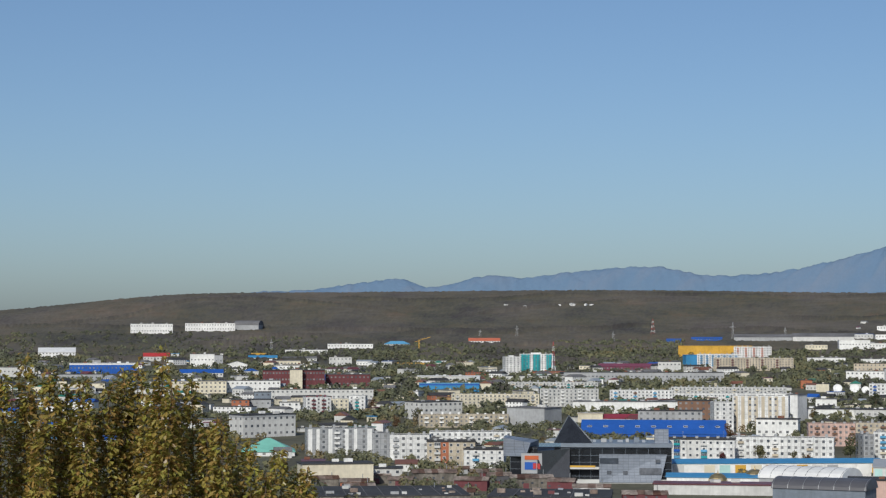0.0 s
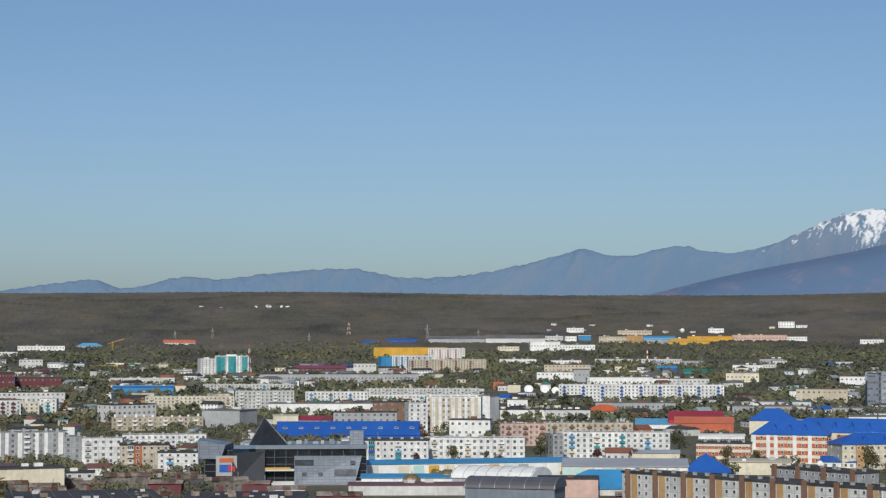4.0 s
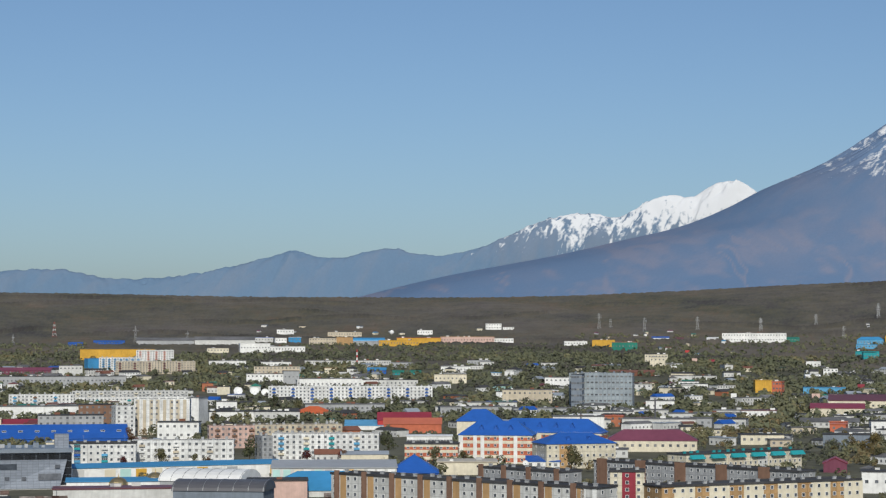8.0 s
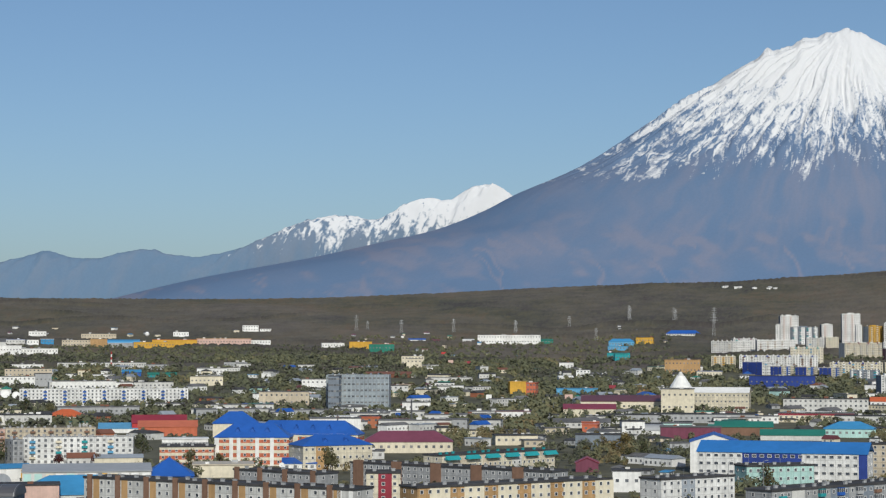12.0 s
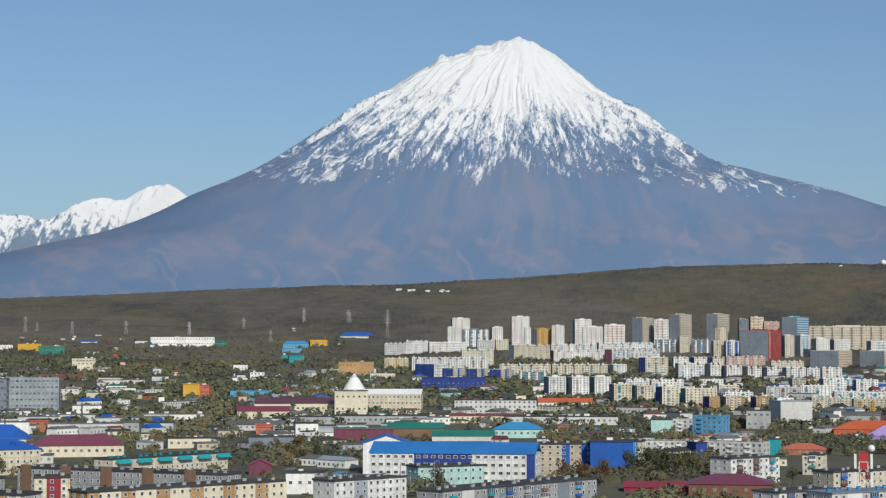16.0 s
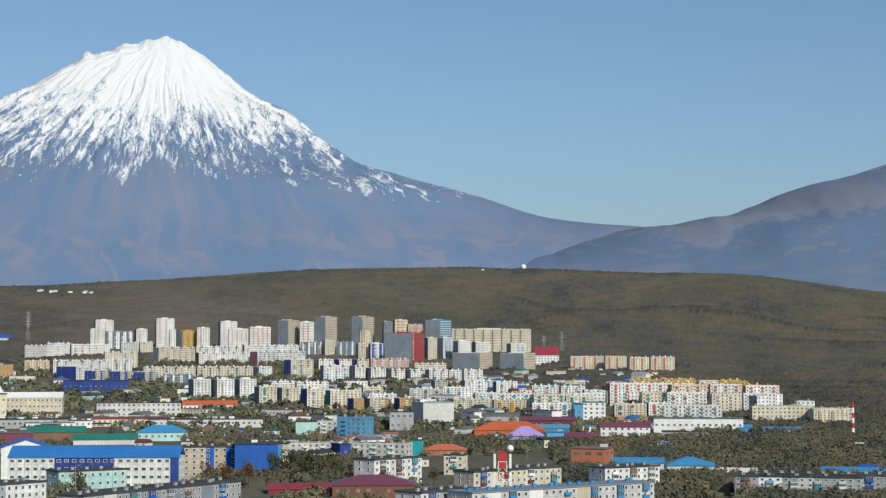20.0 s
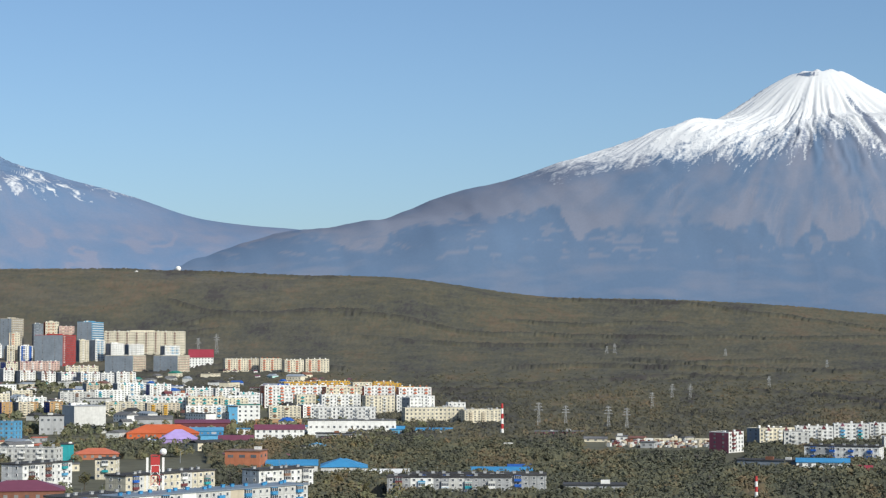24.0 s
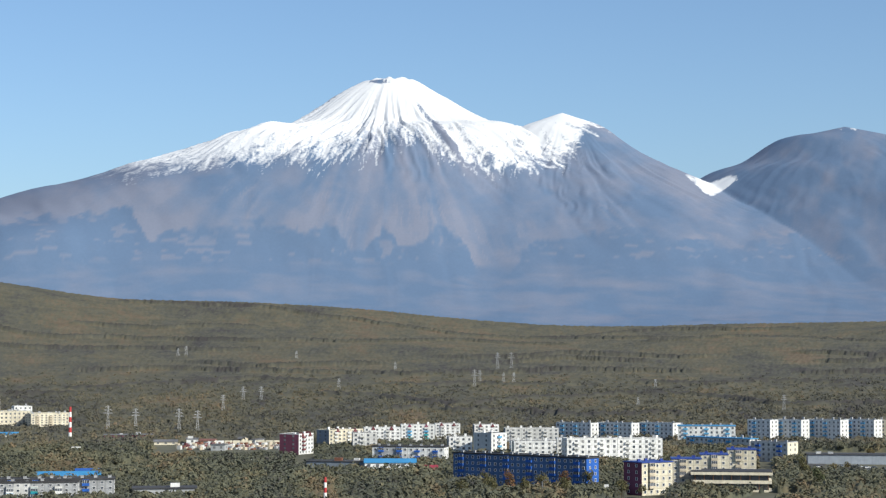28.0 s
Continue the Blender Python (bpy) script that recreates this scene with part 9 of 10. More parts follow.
hall(886, 2181, -34.1, 11.9, 8, 2.2, "pale", "plum", "hip", 1.3, 0, near=False, clutter=False, name='house')
hall(806, 1789, -24.3, 14.1, 8, 2.4, "beige", "pale", "hip", 1.3, 1, near=False, clutter=False, name='house')
hall(644, 1729, -10.4, 11.6, 12, 5.0, "beige", "rust", "flat", 0.0, 1, near=False, clutter=False, name='shed')
hall(846, 2015, 2.2, 4.0, 12, 2.8, "cream", "green", "hip", 1.3, 1, near=False, clutter=False, name='house')
hall(889, 1947, -24.6, 13.5, 10, 3.6, "beige", "pale", "flat", 0.0, 1, near=False, clutter=False, name='shed')
hall(724, 2075, -49.2, 12.8, 8, 3.4, "white", "azure", "flat", 0.0, 1, near=False, clutter=False, name='shed')
hall(722, 1723, -22.7, 8.6, 10, 2.2, "white", "green", "hip", 1.3, 1, near=False, clutter=False, name='house')
hall(596, 1416, -34.8, 4.7, 12, 2.9, "white", "tar", "gable", 1.3, 1, near=False, clutter=False, name='house')
hall(603, 1427, -12.9, 11.9, 10, 4.5, "white", "pale", "flat", 0.0, 1, near=False, clutter=False, name='shed')
hall(511, 1408, -10.0, 8.1, 8, 5.2, "pale", "pale", "flat", 0.0, 1, near=False, clutter=False, name='shed')
hall(573, 1236, 0.1, 9.1, 8, 3.6, "cream", "rust", "gable", 1.2, 1, near=False, clutter=False, name='house')
hall(575, 1273, -36.3, 7.3, 10, 2.9, "beige", "tar", "hip", 1.2, 1, near=False, clutter=False, name='house')
hall(558, 1268, -35.8, 11.0, 8, 2.9, "cream", "pale", "flat", 0.0, 1, near=False, clutter=False, name='shed')
hall(509, 1276, -21.7, 14.0, 8, 3.0, "cream", "rust", "hip", 1.2, 1, near=False, clutter=False, name='house')
hall(531, 1398, -32.8, 13.4, 12, 2.2, "white", "pale", "gable", 1.3, 1, near=False, clutter=False, name='house')
hall(1117, 2497, -14.1, 4.5, 10, 3.2, "grey", "azure", "flat", 0.0, 0, near=False, clutter=False, name='shed')
hall(1197, 2732, -13.7, 4.0, 8, 3.3, "white", "pale", "hip", 1.3, 0, near=False, clutter=False, name='house')
hall(1128, 2715, -12.6, 4.0, 12, 3.3, "beige", "tar", "flat", 0.0, 0, near=False, clutter=False, name='shed')
hall(1137, 2784, -52.2, 4.0, 8, 3.2, "grey", "plum", "hip", 1.3, 0, near=False, clutter=False, name='house')
hall(1211, 2760, -13.7, 4.5, 12, 3.6, "beige", "green", "flat", 0.0, 0, near=False, clutter=False, name='shed')
hall(1085, 2604, -52.6, 4.0, 8, 5.2, "cream", "green", "flat", 0.0, 0, near=False, clutter=False, name='shed')
hall(1185, 2740, -53.4, 4.0, 8, 2.2, "white", "pale", "hip", 1.3, 0, near=False, clutter=False, name='house')
hall(1267, 2707, -25.1, 6.9, 12, 3.1, "beige", "green", "gable", 1.3, 0, near=False, clutter=False, name='house')
hall(1182, 2544, -36.9, 4.6, 10, 4.3, "beige", "tar", "flat", 0.0, 0, near=False, clutter=False, name='shed')
hall(1504, 2522, -5.8, 4.3, 8, 3.4, "pale", "azure", "gable", 1.3, 0, near=False, clutter=False, name='house')
hall(1122, 2481, -24.3, 8.2, 10, 3.6, "pale", "rust", "gable", 1.3, 0, near=False, clutter=False, name='house')
hall(1571, 2708, -30.1, 5.3, 8, 3.3, "pale", "pale", "gable", 1.3, 0, near=False, clutter=False, name='house')
hall(1260, 2778, -54.4, 4.0, 12, 2.9, "white", "plum", "hip", 1.3, 0, near=False, clutter=False, name='house')
hall(1351, 2672, -16.8, 4.0, 10, 3.3, "white", "plum", "gable", 1.3, 0, near=False, clutter=False, name='house')
hall(1240, 2033, -61.4, 4.0, 12, 2.9, "cream", "pale", "hip", 1.3, 0, near=False, clutter=False, name='house')
hall(1101, 2340, -55.2, 4.0, 12, 3.9, "white", "azure", "gable", 1.3, 0, near=False, clutter=False, name='house')
hall(1351, 2600, -17.5, 4.0, 12, 3.4, "beige", "rust", "hip", 1.3, 0, near=False, clutter=False, name='house')
hall(1069, 2040, -57.7, 5.6, 8, 3.0, "beige", "green", "gable", 1.3, 1, near=False, clutter=False, name='house')
hall(1170, 2374, -38.2, 5.4, 8, 3.1, "cream", "pale", "hip", 1.3, 0, near=False, clutter=False, name='house')
hall(1311, 2613, -38.7, 4.0, 10, 2.2, "beige", "azure", "hip", 1.3, 0, near=False, clutter=False, name='house')
hall(1567, 2645, -5.6, 4.0, 8, 2.3, "pale", "pale", "hip", 1.3, 0, near=False, clutter=False, name='house')
hall(1512, 2470, -21.5, 5.4, 8, 2.2, "beige", "pale", "gable", 1.3, 0, near=False, clutter=False, name='house')
hall(1176, 2301, -27.1, 6.1, 10, 3.2, "cream", "green", "hip", 1.3, 0, near=False, clutter=False, name='house')
hall(1562, 2691, -30.1, 4.7, 12, 2.2, "grey", "tar", "gable", 1.3, 0, near=False, clutter=False, name='house')
hall(1254, 2575, -38.0, 5.1, 8, 3.7, "white", "azure", "gable", 1.3, 0, near=False, clutter=False, name='house')
hall(1325, 2304, -29.9, 6.6, 10, 3.8, "beige", "tar", "hip", 1.3, 0, near=False, clutter=False, name='house')
hall(563, 1208, -15.0, 15.6, 8, 3.0, "cream", "tar", "gable", 1.2, 1, near=False, clutter=False, name='house')
hall(562, 1079, -39.5, 16.6, 10, 4.1, "grey", "tar", "flat", 0.0, 1, near=False, clutter=False, name='shed')
hall(637, 1050, -6.3, 16.3, 10, 2.2, "beige", "tar", "hip", 1.1, 1, near=False, clutter=False, name='house')
hall(733, 1173, -32.0, 13.0, 10, 4.6, "grey", "tar", "flat", 0.0, 1, near=False, clutter=False, name='shed')
hall(617, 1151, -3.2, 18.2, 8, 4.2, "beige", "pale", "flat", 0.0, 1, near=False, clutter=False, name='shed')
hall(716, 1187, -6.1, 12.9, 10, 2.5, "grey", "tar", "gable", 1.2, 1, near=False, clutter=False, name='house')
hall(564, 1076, -57.7, 7.1, 12, 2.7, "pale", "tar", "flat", 0.0, 1, near=False, clutter=False, name='shed')
hall(608, 985, -6.7, 17.5, 10, 3.2, "grey", "pale", "flat", 0.0, 1, near=False, clutter=False, name='shed')
hall(575, 1039, -58.9, 16.4, 12, 3.1, "grey", "tar", "gable", 1.0, 1, near=False, clutter=False, name='house')
hall(574, 1012, -19.6, 13.6, 8, 2.8, "beige", "tar", "hip", 1.0, 1, near=False, clutter=False, name='house')
hall(575, 1312, -13.7, 13.7, 10, 3.6, "grey", "rust", "flat", 0.0, 1, near=False, clutter=False, name='shed')
hall(632, 1077, -60.4, 6.1, 8, 2.8, "pale", "pale", "flat", 0.0, 1, near=False, clutter=False, name='shed')
hall(697, 1296, -58.3, 9.7, 10, 4.9, "pale", "tar", "flat", 0.0, 1, near=False, clutter=False, name='shed')
hall(632, 1271, -38.4, 14.3, 10, 3.2, "white", "rust", "flat", 0.0, 1, near=False, clutter=False, name='shed')
hall(482, 1060, -14.5, 11.1, 8, 2.6, "white", "pale", "hip", 1.0, 1, near=False, clutter=False, name='house')
hall(637, 1208, -2.8, 6.1, 12, 3.3, "pale", "tar", "gable", 1.2, 1, near=False, clutter=False, name='house')
hall(655, 1140, -19.9, 12.5, 12, 4.0, "pale", "tar", "flat", 0.0, 1, near=False, clutter=False, name='shed')
hall(541, 1037, -17.5, 12.8, 12, 3.9, "beige", "pale", "flat", 0.0, 1, near=False, clutter=False, name='shed')
hall(557, 1153, -25.8, 12.6, 8, 3.9, "cream", "tar", "flat", 0.0, 1, near=False, clutter=False, name='shed')
hall(686, 1289, -18.0, 22.9, 12, 2.2, "beige", "pale", "hip", 1.3, 1, near=False, clutter=False, name='house')
hall(657, 1114, -60.5, 5.9, 10, 4.1, "white", "tar", "flat", 0.0, 1, near=False, clutter=False, name='shed')
hall(617, 1096, -41.4, 6.6, 12, 3.1, "pale", "tar", "flat", 0.0, 1, near=False, clutter=False, name='shed')
hall(592, 1160, -2.1, 8.6, 12, 2.9, "beige", "pale", "flat", 0.0, 1, near=False, clutter=False, name='shed')
hall(721, 1192, -21.2, 18.8, 10, 2.2, "pale", "pale", "hip", 1.2, 1, near=False, clutter=False, name='house')
hall(478, 780, -43.5, 4.0, 12, 2.6, "pale", "azure", "flat", 0.0, 1, near=False, clutter=False, name='shed')
hall(480, 801, -42.9, 4.5, 10, 2.2, "grey", "tar", "gable", 0.8, 1, near=False, clutter=False, name='house')
hall(478, 826, -42.0, 4.0, 10, 2.2, "grey", "pale", "hip", 0.8, 1, near=False, clutter=False, name='house')
hall(575, 939, -6.5, 4.0, 10, 2.2, "beige", "azure", "hip", 1.0, 1, near=False, clutter=False, name='house')
hall(523, 902, -5.1, 4.7, 10, 2.7, "pale", "tar", "flat", 0.0, 1, near=False, clutter=False, name='shed')
hall(530, 896, -30.6, 5.7, 12, 2.2, "beige", "plum", "gable", 0.9, 1, near=False, clutter=False, name='house')
hall(872, 1568, -4.1, 10.5, 10, 4.8, "cream", "tar", "flat", 0.0, 1, near=False, clutter=False, name='shed')
hall(889, 1563, -19.6, 8.8, 10, 2.6, "grey", "azure", "gable", 1.3, 1, near=False, clutter=False, name='house')
hall(869, 1573, -40.9, 5.4, 12, 3.4, "beige", "green", "hip", 1.3, 1, near=False, clutter=False, name='house')
hall(855, 1239, -64.6, 4.2, 8, 4.5, "white", "tar", "flat", 0.0, 1, near=False, clutter=False, name='shed')
hall(994, 1190, -51.9, 10.4, 10, 2.2, "grey", "pale", "gable", 1.3, 1, near=False, clutter=False, name='house')
hall(846, 1207, -35.0, 15.0, 12, 2.2, "cream", "tar", "hip", 1.3, 1, near=False, clutter=False, name='house')
hall(965, 1325, -48.1, 13.1, 10, 3.8, "pale", "tar", "hip", 1.3, 1, near=False, clutter=False, name='house')
hall(1010, 1409, -25.6, 4.7, 12, 3.1, "cream", "pale", "hip", 1.3, 1, near=False, clutter=False, name='house')
hall(945, 1370, -9.6, 7.7, 12, 2.7, "grey", "pale", "gable", 1.3, 1, near=False, clutter=False, name='house')
hall(1001, 1277, -50.1, 13.5, 10, 3.3, "beige", "azure", "hip", 1.3, 1, near=False, clutter=False, name='house')
hall(1003, 1208, -51.7, 4.5, 12, 4.6, "cream", "pale", "flat", 0.0, 1, near=False, clutter=False, name='shed')
hall(994, 1318, -27.0, 5.5, 8, 3.5, "cream", "green", "hip", 1.3, 1, near=False, clutter=False, name='house')
hall(1013, 1421, -10.5, 4.0, 12, 2.3, "grey", "rust", "hip", 1.3, 1, near=False, clutter=False, name='house')
hall(883, 1259, -47.0, 6.4, 10, 3.9, "cream", "azure", "flat", 0.0, 1, near=False, clutter=False, name='shed')
hall(1201, 1425, -70.1, 4.0, 8, 4.2, "white", "rust", "flat", 0.0, 1, near=False, clutter=False, name='shed')
hall(987, 1414, -9.9, 6.1, 10, 3.8, "beige", "tar", "gable", 1.3, 1, near=False, clutter=False, name='house')
hall(1008, 1440, -10.0, 5.1, 12, 2.6, "beige", "tar", "gable", 1.3, 1, near=False, clutter=False, name='house')
hall(845, 1286, -8.3, 8.3, 12, 3.2, "pale", "rust", "hip", 1.3, 1, near=False, clutter=False, name='house')
hall(822, 1219, -24.0, 21.4, 12, 3.4, "pale", "tar", "flat", 0.0, 1, near=False, clutter=False, name='shed')
hall(818, 1280, -22.6, 13.6, 12, 5.1, "beige", "green", "flat", 0.0, 1, near=False, clutter=False, name='shed')
hall(779, 1177, -63.5, 17.6, 10, 3.6, "white", "green", "gable", 1.2, 1, near=False, clutter=False, name='house')
hall(876, 1419, -61.7, 10.6, 12, 4.9, "beige", "pale", "flat", 0.0, 1, near=False, clutter=False, name='shed')
hall(882, 1328, -23.6, 9.8, 8, 3.8, "pale", "rust", "gable", 1.3, 1, near=False, clutter=False, name='house')
hall(861, 1029, -51.9, 13.8, 12, 3.7, "white", "green", "flat", 0.0, 1, near=False, clutter=False, name='shed')
hall(796, 1006, -68.3, 8.1, 10, 2.5, "cream", "tar", "hip", 1.1, 1, near=False, clutter=False, name='house')
hall(822, 1066, -12.6, 12.5, 10, 3.0, "white", "tar", "hip", 1.2, 1, near=False, clutter=False, name='house')
hall(823, 1008, -69.3, 15.7, 8, 2.5, "beige", "plum", "gable", 1.1, 1, near=False, clutter=False, name='house')
hall(844, 1048, -13.8, 16.5, 8, 2.3, "cream", "azure", "gable", 1.2, 1, near=False, clutter=False, name='house')
hall(796, 971, -69.4, 4.4, 12, 2.2, "cream", "plum", "hip", 1.1, 1, near=False, clutter=False, name='house')
hall(1130, 1171, -19.0, 10.5, 12, 3.2, "grey", "pale", "gable", 1.3, 1, near=False, clutter=False, name='house')
hall(797, 930, -52.6, 8.0, 8, 4.3, "pale", "tar", "flat", 0.0, 1, near=False, clutter=False, name='shed')
hall(1098, 1092, -20.2, 5.3, 10, 3.5, "grey", "coral", "gable", 1.3, 1, near=False, clutter=False, name='house')
hall(858, 903, -73.5, 9.2, 10, 2.2, "grey", "coral", "hip", 1.1, 1, near=False, clutter=False, name='house')
hall(1088, 1096, -34.8, 11.5, 12, 5.2, "pale", "coral", "flat", 0.0, 1, near=False, clutter=False, name='shed')
hall(876, 915, -55.8, 6.3, 8, 2.9, "grey", "pale", "flat", 0.0, 1, near=False, clutter=False, name='shed')
hall(1049, 995, -46.5, 11.1, 12, 4.2, "beige", "tar", "flat", 0.0, 1, near=False, clutter=False, name='shed')
hall(1008, 1034, -34.3, 11.9, 8, 2.8, "beige", "rust", "gable", 1.3, 1, near=False, clutter=False, name='house')
hall(1210, 1137, -58.8, 8.8, 8, 3.5, "white", "coral", "flat", 0.0, 1, near=False, clutter=False, name='shed')
hall(819, 972, -15.1, 4.0, 10, 4.2, "cream", "tar", "flat", 0.0, 1, near=False, clutter=False, name='shed')
hall(1222, 1157, -21.6, 7.1, 8, 2.2, "cream", "pale", "hip", 1.3, 1, near=False, clutter=False, name='house')
hall(846, 939, -32.0, 4.7, 8, 2.2, "grey", "rust", "hip", 1.1, 1, near=False, clutter=False, name='house')
hall(1108, 1226, -17.1, 4.9, 10, 3.4, "cream", "coral", "gable", 1.3, 1, near=False, clutter=False, name='house')
hall(901, 950, -55.5, 10.0, 8, 3.4, "grey", "coral", "flat", 0.0, 1, near=False, clutter=False, name='shed')
hall(900, 967, -17.9, 8.1, 12, 2.8, "pale", "tar", "gable", 1.2, 1, near=False, clutter=False, name='house')
hall(855, 938, -72.4, 7.1, 8, 3.4, "cream", "coral", "flat", 0.0, 1, near=False, clutter=False, name='shed')
hall(1061, 1043, -35.5, 5.8, 10, 3.5, "cream", "tar", "flat", 0.0, 1, near=False, clutter=False, name='shed')
hall(1060, 857, -81.0, 4.0, 8, 3.2, "white", "tar", "gable", 1.2, 1, near=False, clutter=False, name='house')
hall(1315, 1016, -42.3, 11.0, 10, 3.4, "grey", "tar", "flat", 0.0, 1, near=False, clutter=False, name='shed')
hall(1524, 1221, -81.3, 9.3, 10, 3.7, "beige", "azure", "gable", 1.3, 1, near=False, clutter=False, name='house')
hall(1500, 1142, -52.7, 7.9, 12, 4.0, "grey", "maroon", "hip", 1.3, 1, near=False, clutter=False, name='house')
hall(991, 855, -49.2, 7.7, 8, 2.7, "beige", "pale", "hip", 1.2, 1, near=False, clutter=False, name='house')
hall(997, 784, -41.8, 6.4, 10, 4.1, "grey", "maroon", "flat", 0.0, 1, near=False, clutter=False, name='shed')
hall(1090, 906, -40.3, 7.9, 10, 4.7, "white", "plum", "flat", 0.0, 1, near=False, clutter=False, name='shed')
hall(1106, 886, -41.3, 8.3, 10, 4.4, "white", "azure", "flat", 0.0, 1, near=False, clutter=False, name='shed')
hall(1443, 1139, -51.7, 14.2, 8, 3.4, "cream", "azure", "gable", 1.3, 1, near=False, clutter=False, name='house')
hall(1057, 829, -41.9, 8.2, 10, 2.9, "pale", "maroon", "hip", 1.2, 1, near=False, clutter=False, name='house')
hall(1130, 859, -82.8, 9.2, 10, 4.0, "cream", "maroon", "flat", 0.0, 1, near=False, clutter=False, name='shed')
hall(1038, 853, -40.6, 9.7, 8, 3.0, "pale", "rust", "hip", 1.2, 1, near=False, clutter=False, name='house')
hall(1473, 1274, -24.1, 9.3, 8, 4.6, "white", "maroon", "flat", 0.0, 1, near=False, clutter=False, name='shed')
hall(1076, 882, -80.7, 4.6, 10, 3.7, "beige", "azure", "flat", 0.0, 1, near=False, clutter=False, name='shed')
hall(914, 739, -81.0, 5.6, 12, 3.9, "pale", "tar", "flat", 0.0, 1, near=False, clutter=False, name='shed')
hall(1586, 1343, -61.7, 9.1, 10, 3.2, "grey", "maroon", "flat", 0.0, 1, near=False, clutter=False, name='shed')
hall(1223, 927, -64.8, 13.3, 12, 2.2, "pale", "pale", "gable", 1.3, 1, near=False, clutter=False, name='house')
hall(1587, 1205, -42.8, 9.3, 12, 5.0, "cream", "plum", "flat", 0.0, 1, near=False, clutter=False, name='shed')
hall(1118, 992, -48.4, 11.6, 8, 3.5, "beige", "tar", "flat", 0.0, 1, near=False, clutter=False, name='shed')
hall(1151, 976, -39.7, 4.9, 10, 3.5, "pale", "maroon", "flat", 0.0, 1, near=False, clutter=False, name='shed')
hall(1834, 1585, -61.2, 4.0, 10, 3.7, "pale", "maroon", "hip", 1.3, 0, near=False, clutter=False, name='house')
hall(1862, 1575, -49.8, 5.0, 8, 2.2, "white", "plum", "hip", 1.3, 0, near=False, clutter=False, name='house')
hall(1761, 1553, -78.6, 4.0, 12, 3.4, "cream", "plum", "hip", 1.3, 0, near=False, clutter=False, name='house')
hall(1890, 1566, -62.3, 4.0, 8, 3.5, "cream", "maroon", "gable", 1.3, 0, near=False, clutter=False, name='house')
hall(1776, 1499, -61.8, 4.7, 8, 2.7, "white", "plum", "gable", 1.3, 0, near=False, clutter=False, name='house')
hall(1840, 1606, -60.9, 4.0, 10, 2.8, "cream", "maroon", "gable", 1.3, 0, near=False, clutter=False, name='house')
hall(1777, 1402, -41.7, 4.0, 12, 2.9, "pale", "plum", "hip", 1.3, 1, near=False, clutter=False, name='house')
hall(1756, 1296, -28.6, 4.0, 12, 3.7, "grey", "plum", "hip", 1.3, 1, near=False, clutter=False, name='house')
hall(1716, 1408, -80.6, 4.0, 8, 2.2, "pale", "plum", "hip", 1.3, 1, near=False, clutter=False, name='house')
hall(1615, 1355, -62.0, 4.0, 10, 3.8, "cream", "plum", "gable", 1.3, 1, near=False, clutter=False, name='house')
hall(1714, 1405, -25.7, 4.0, 8, 2.2, "beige", "plum", "gable", 1.3, 1, near=False, clutter=False, name='house')
hall(1715, 1303, -52.8, 5.6, 10, 3.6, "grey", "plum", "gable", 1.3, 1, near=False, clutter=False, name='house')
hall(1664, 1390, -40.1, 4.0, 8, 2.2, "white", "plum", "hip", 1.3, 1, near=False, clutter=False, name='house')
hall(1796, 1376, -64.5, 4.0, 8, 2.3, "beige", "plum", "hip", 1.3, 1, near=False, clutter=False, name='house')
hall(1643, 1367, -80.2, 4.0, 12, 3.0, "white", "plum", "hip", 1.3, 1, near=False, clutter=False, name='house')
hall(895, 707, -41.7, 8.0, 12, 2.2, "pale", "pale", "hip", 1.0, 1, near=False, clutter=False, name='house')
hall(865, 709, -25.7, 5.2, 8, 2.3, "beige", "plum", "hip", 1.0, 1, near=False, clutter=False, name='house')
hall(838, 712, -39.6, 6.7, 10, 2.8, "beige", "pale", "flat", 0.0, 1, near=False, clutter=False, name='shed')
hall(838, 716, -24.5, 4.0, 10, 3.7, "pale", "tar", "flat", 0.0, 1, near=False, clutter=False, name='shed')
hall(940, 806, -79.4, 6.5, 8, 3.1, "grey", "pale", "gable", 1.1, 1, near=False, clutter=False, name='house')
hall(1034, 795, -82.5, 9.6, 10, 4.0, "beige", "pale", "flat", 0.0, 1, near=False, clutter=False, name='shed')
hall(1074, 943, -78.7, 10.6, 8, 3.7, "beige", "azure", "flat", 0.0, 1, near=False, clutter=False, name='shed')
hall(830, 618, -43.3, 5.2, 8, 2.2, "white", "pale", "hip", 0.9, 1, near=False, clutter=False, name='house')
hall(1091, 825, -64.9, 8.6, 12, 3.6, "white", "tar", "hip", 1.2, 1, near=False, clutter=False, name='house')
hall(1052, 901, -49.4, 9.3, 10, 4.4, "white", "azure", "flat", 0.0, 1, near=False, clutter=False, name='shed')
hall(870, 654, -43.1, 5.0, 8, 2.5, "cream", "azure", "flat", 0.0, 1, near=False, clutter=False, name='shed')
hall(831, 725, -23.9, 4.0, 12, 3.8, "pale", "plum", "flat", 0.0, 1, near=False, clutter=False, name='shed')
hall(1023, 804, -63.8, 4.9, 10, 3.3, "white", "tar", "flat", 0.0, 1, near=False, clutter=False, name='shed')
hall(943, 815, -61.2, 5.8, 10, 2.2, "white", "pale", "hip", 1.1, 1, near=False, clutter=False, name='house')
hall(937, 675, -44.2, 8.5, 8, 2.8, "cream", "tar", "flat", 0.0, 1, near=False, clutter=False, name='shed')
hall(970, 719, -83.4, 4.0, 10, 2.5, "pale", "tar", "gable", 1.1, 1, near=False, clutter=False, name='house')
hall(1085, 591, -73.4, 8.8, 10, 3.6, "grey", "pale", "flat", 0.0, 1, near=False, clutter=False, name='shed')
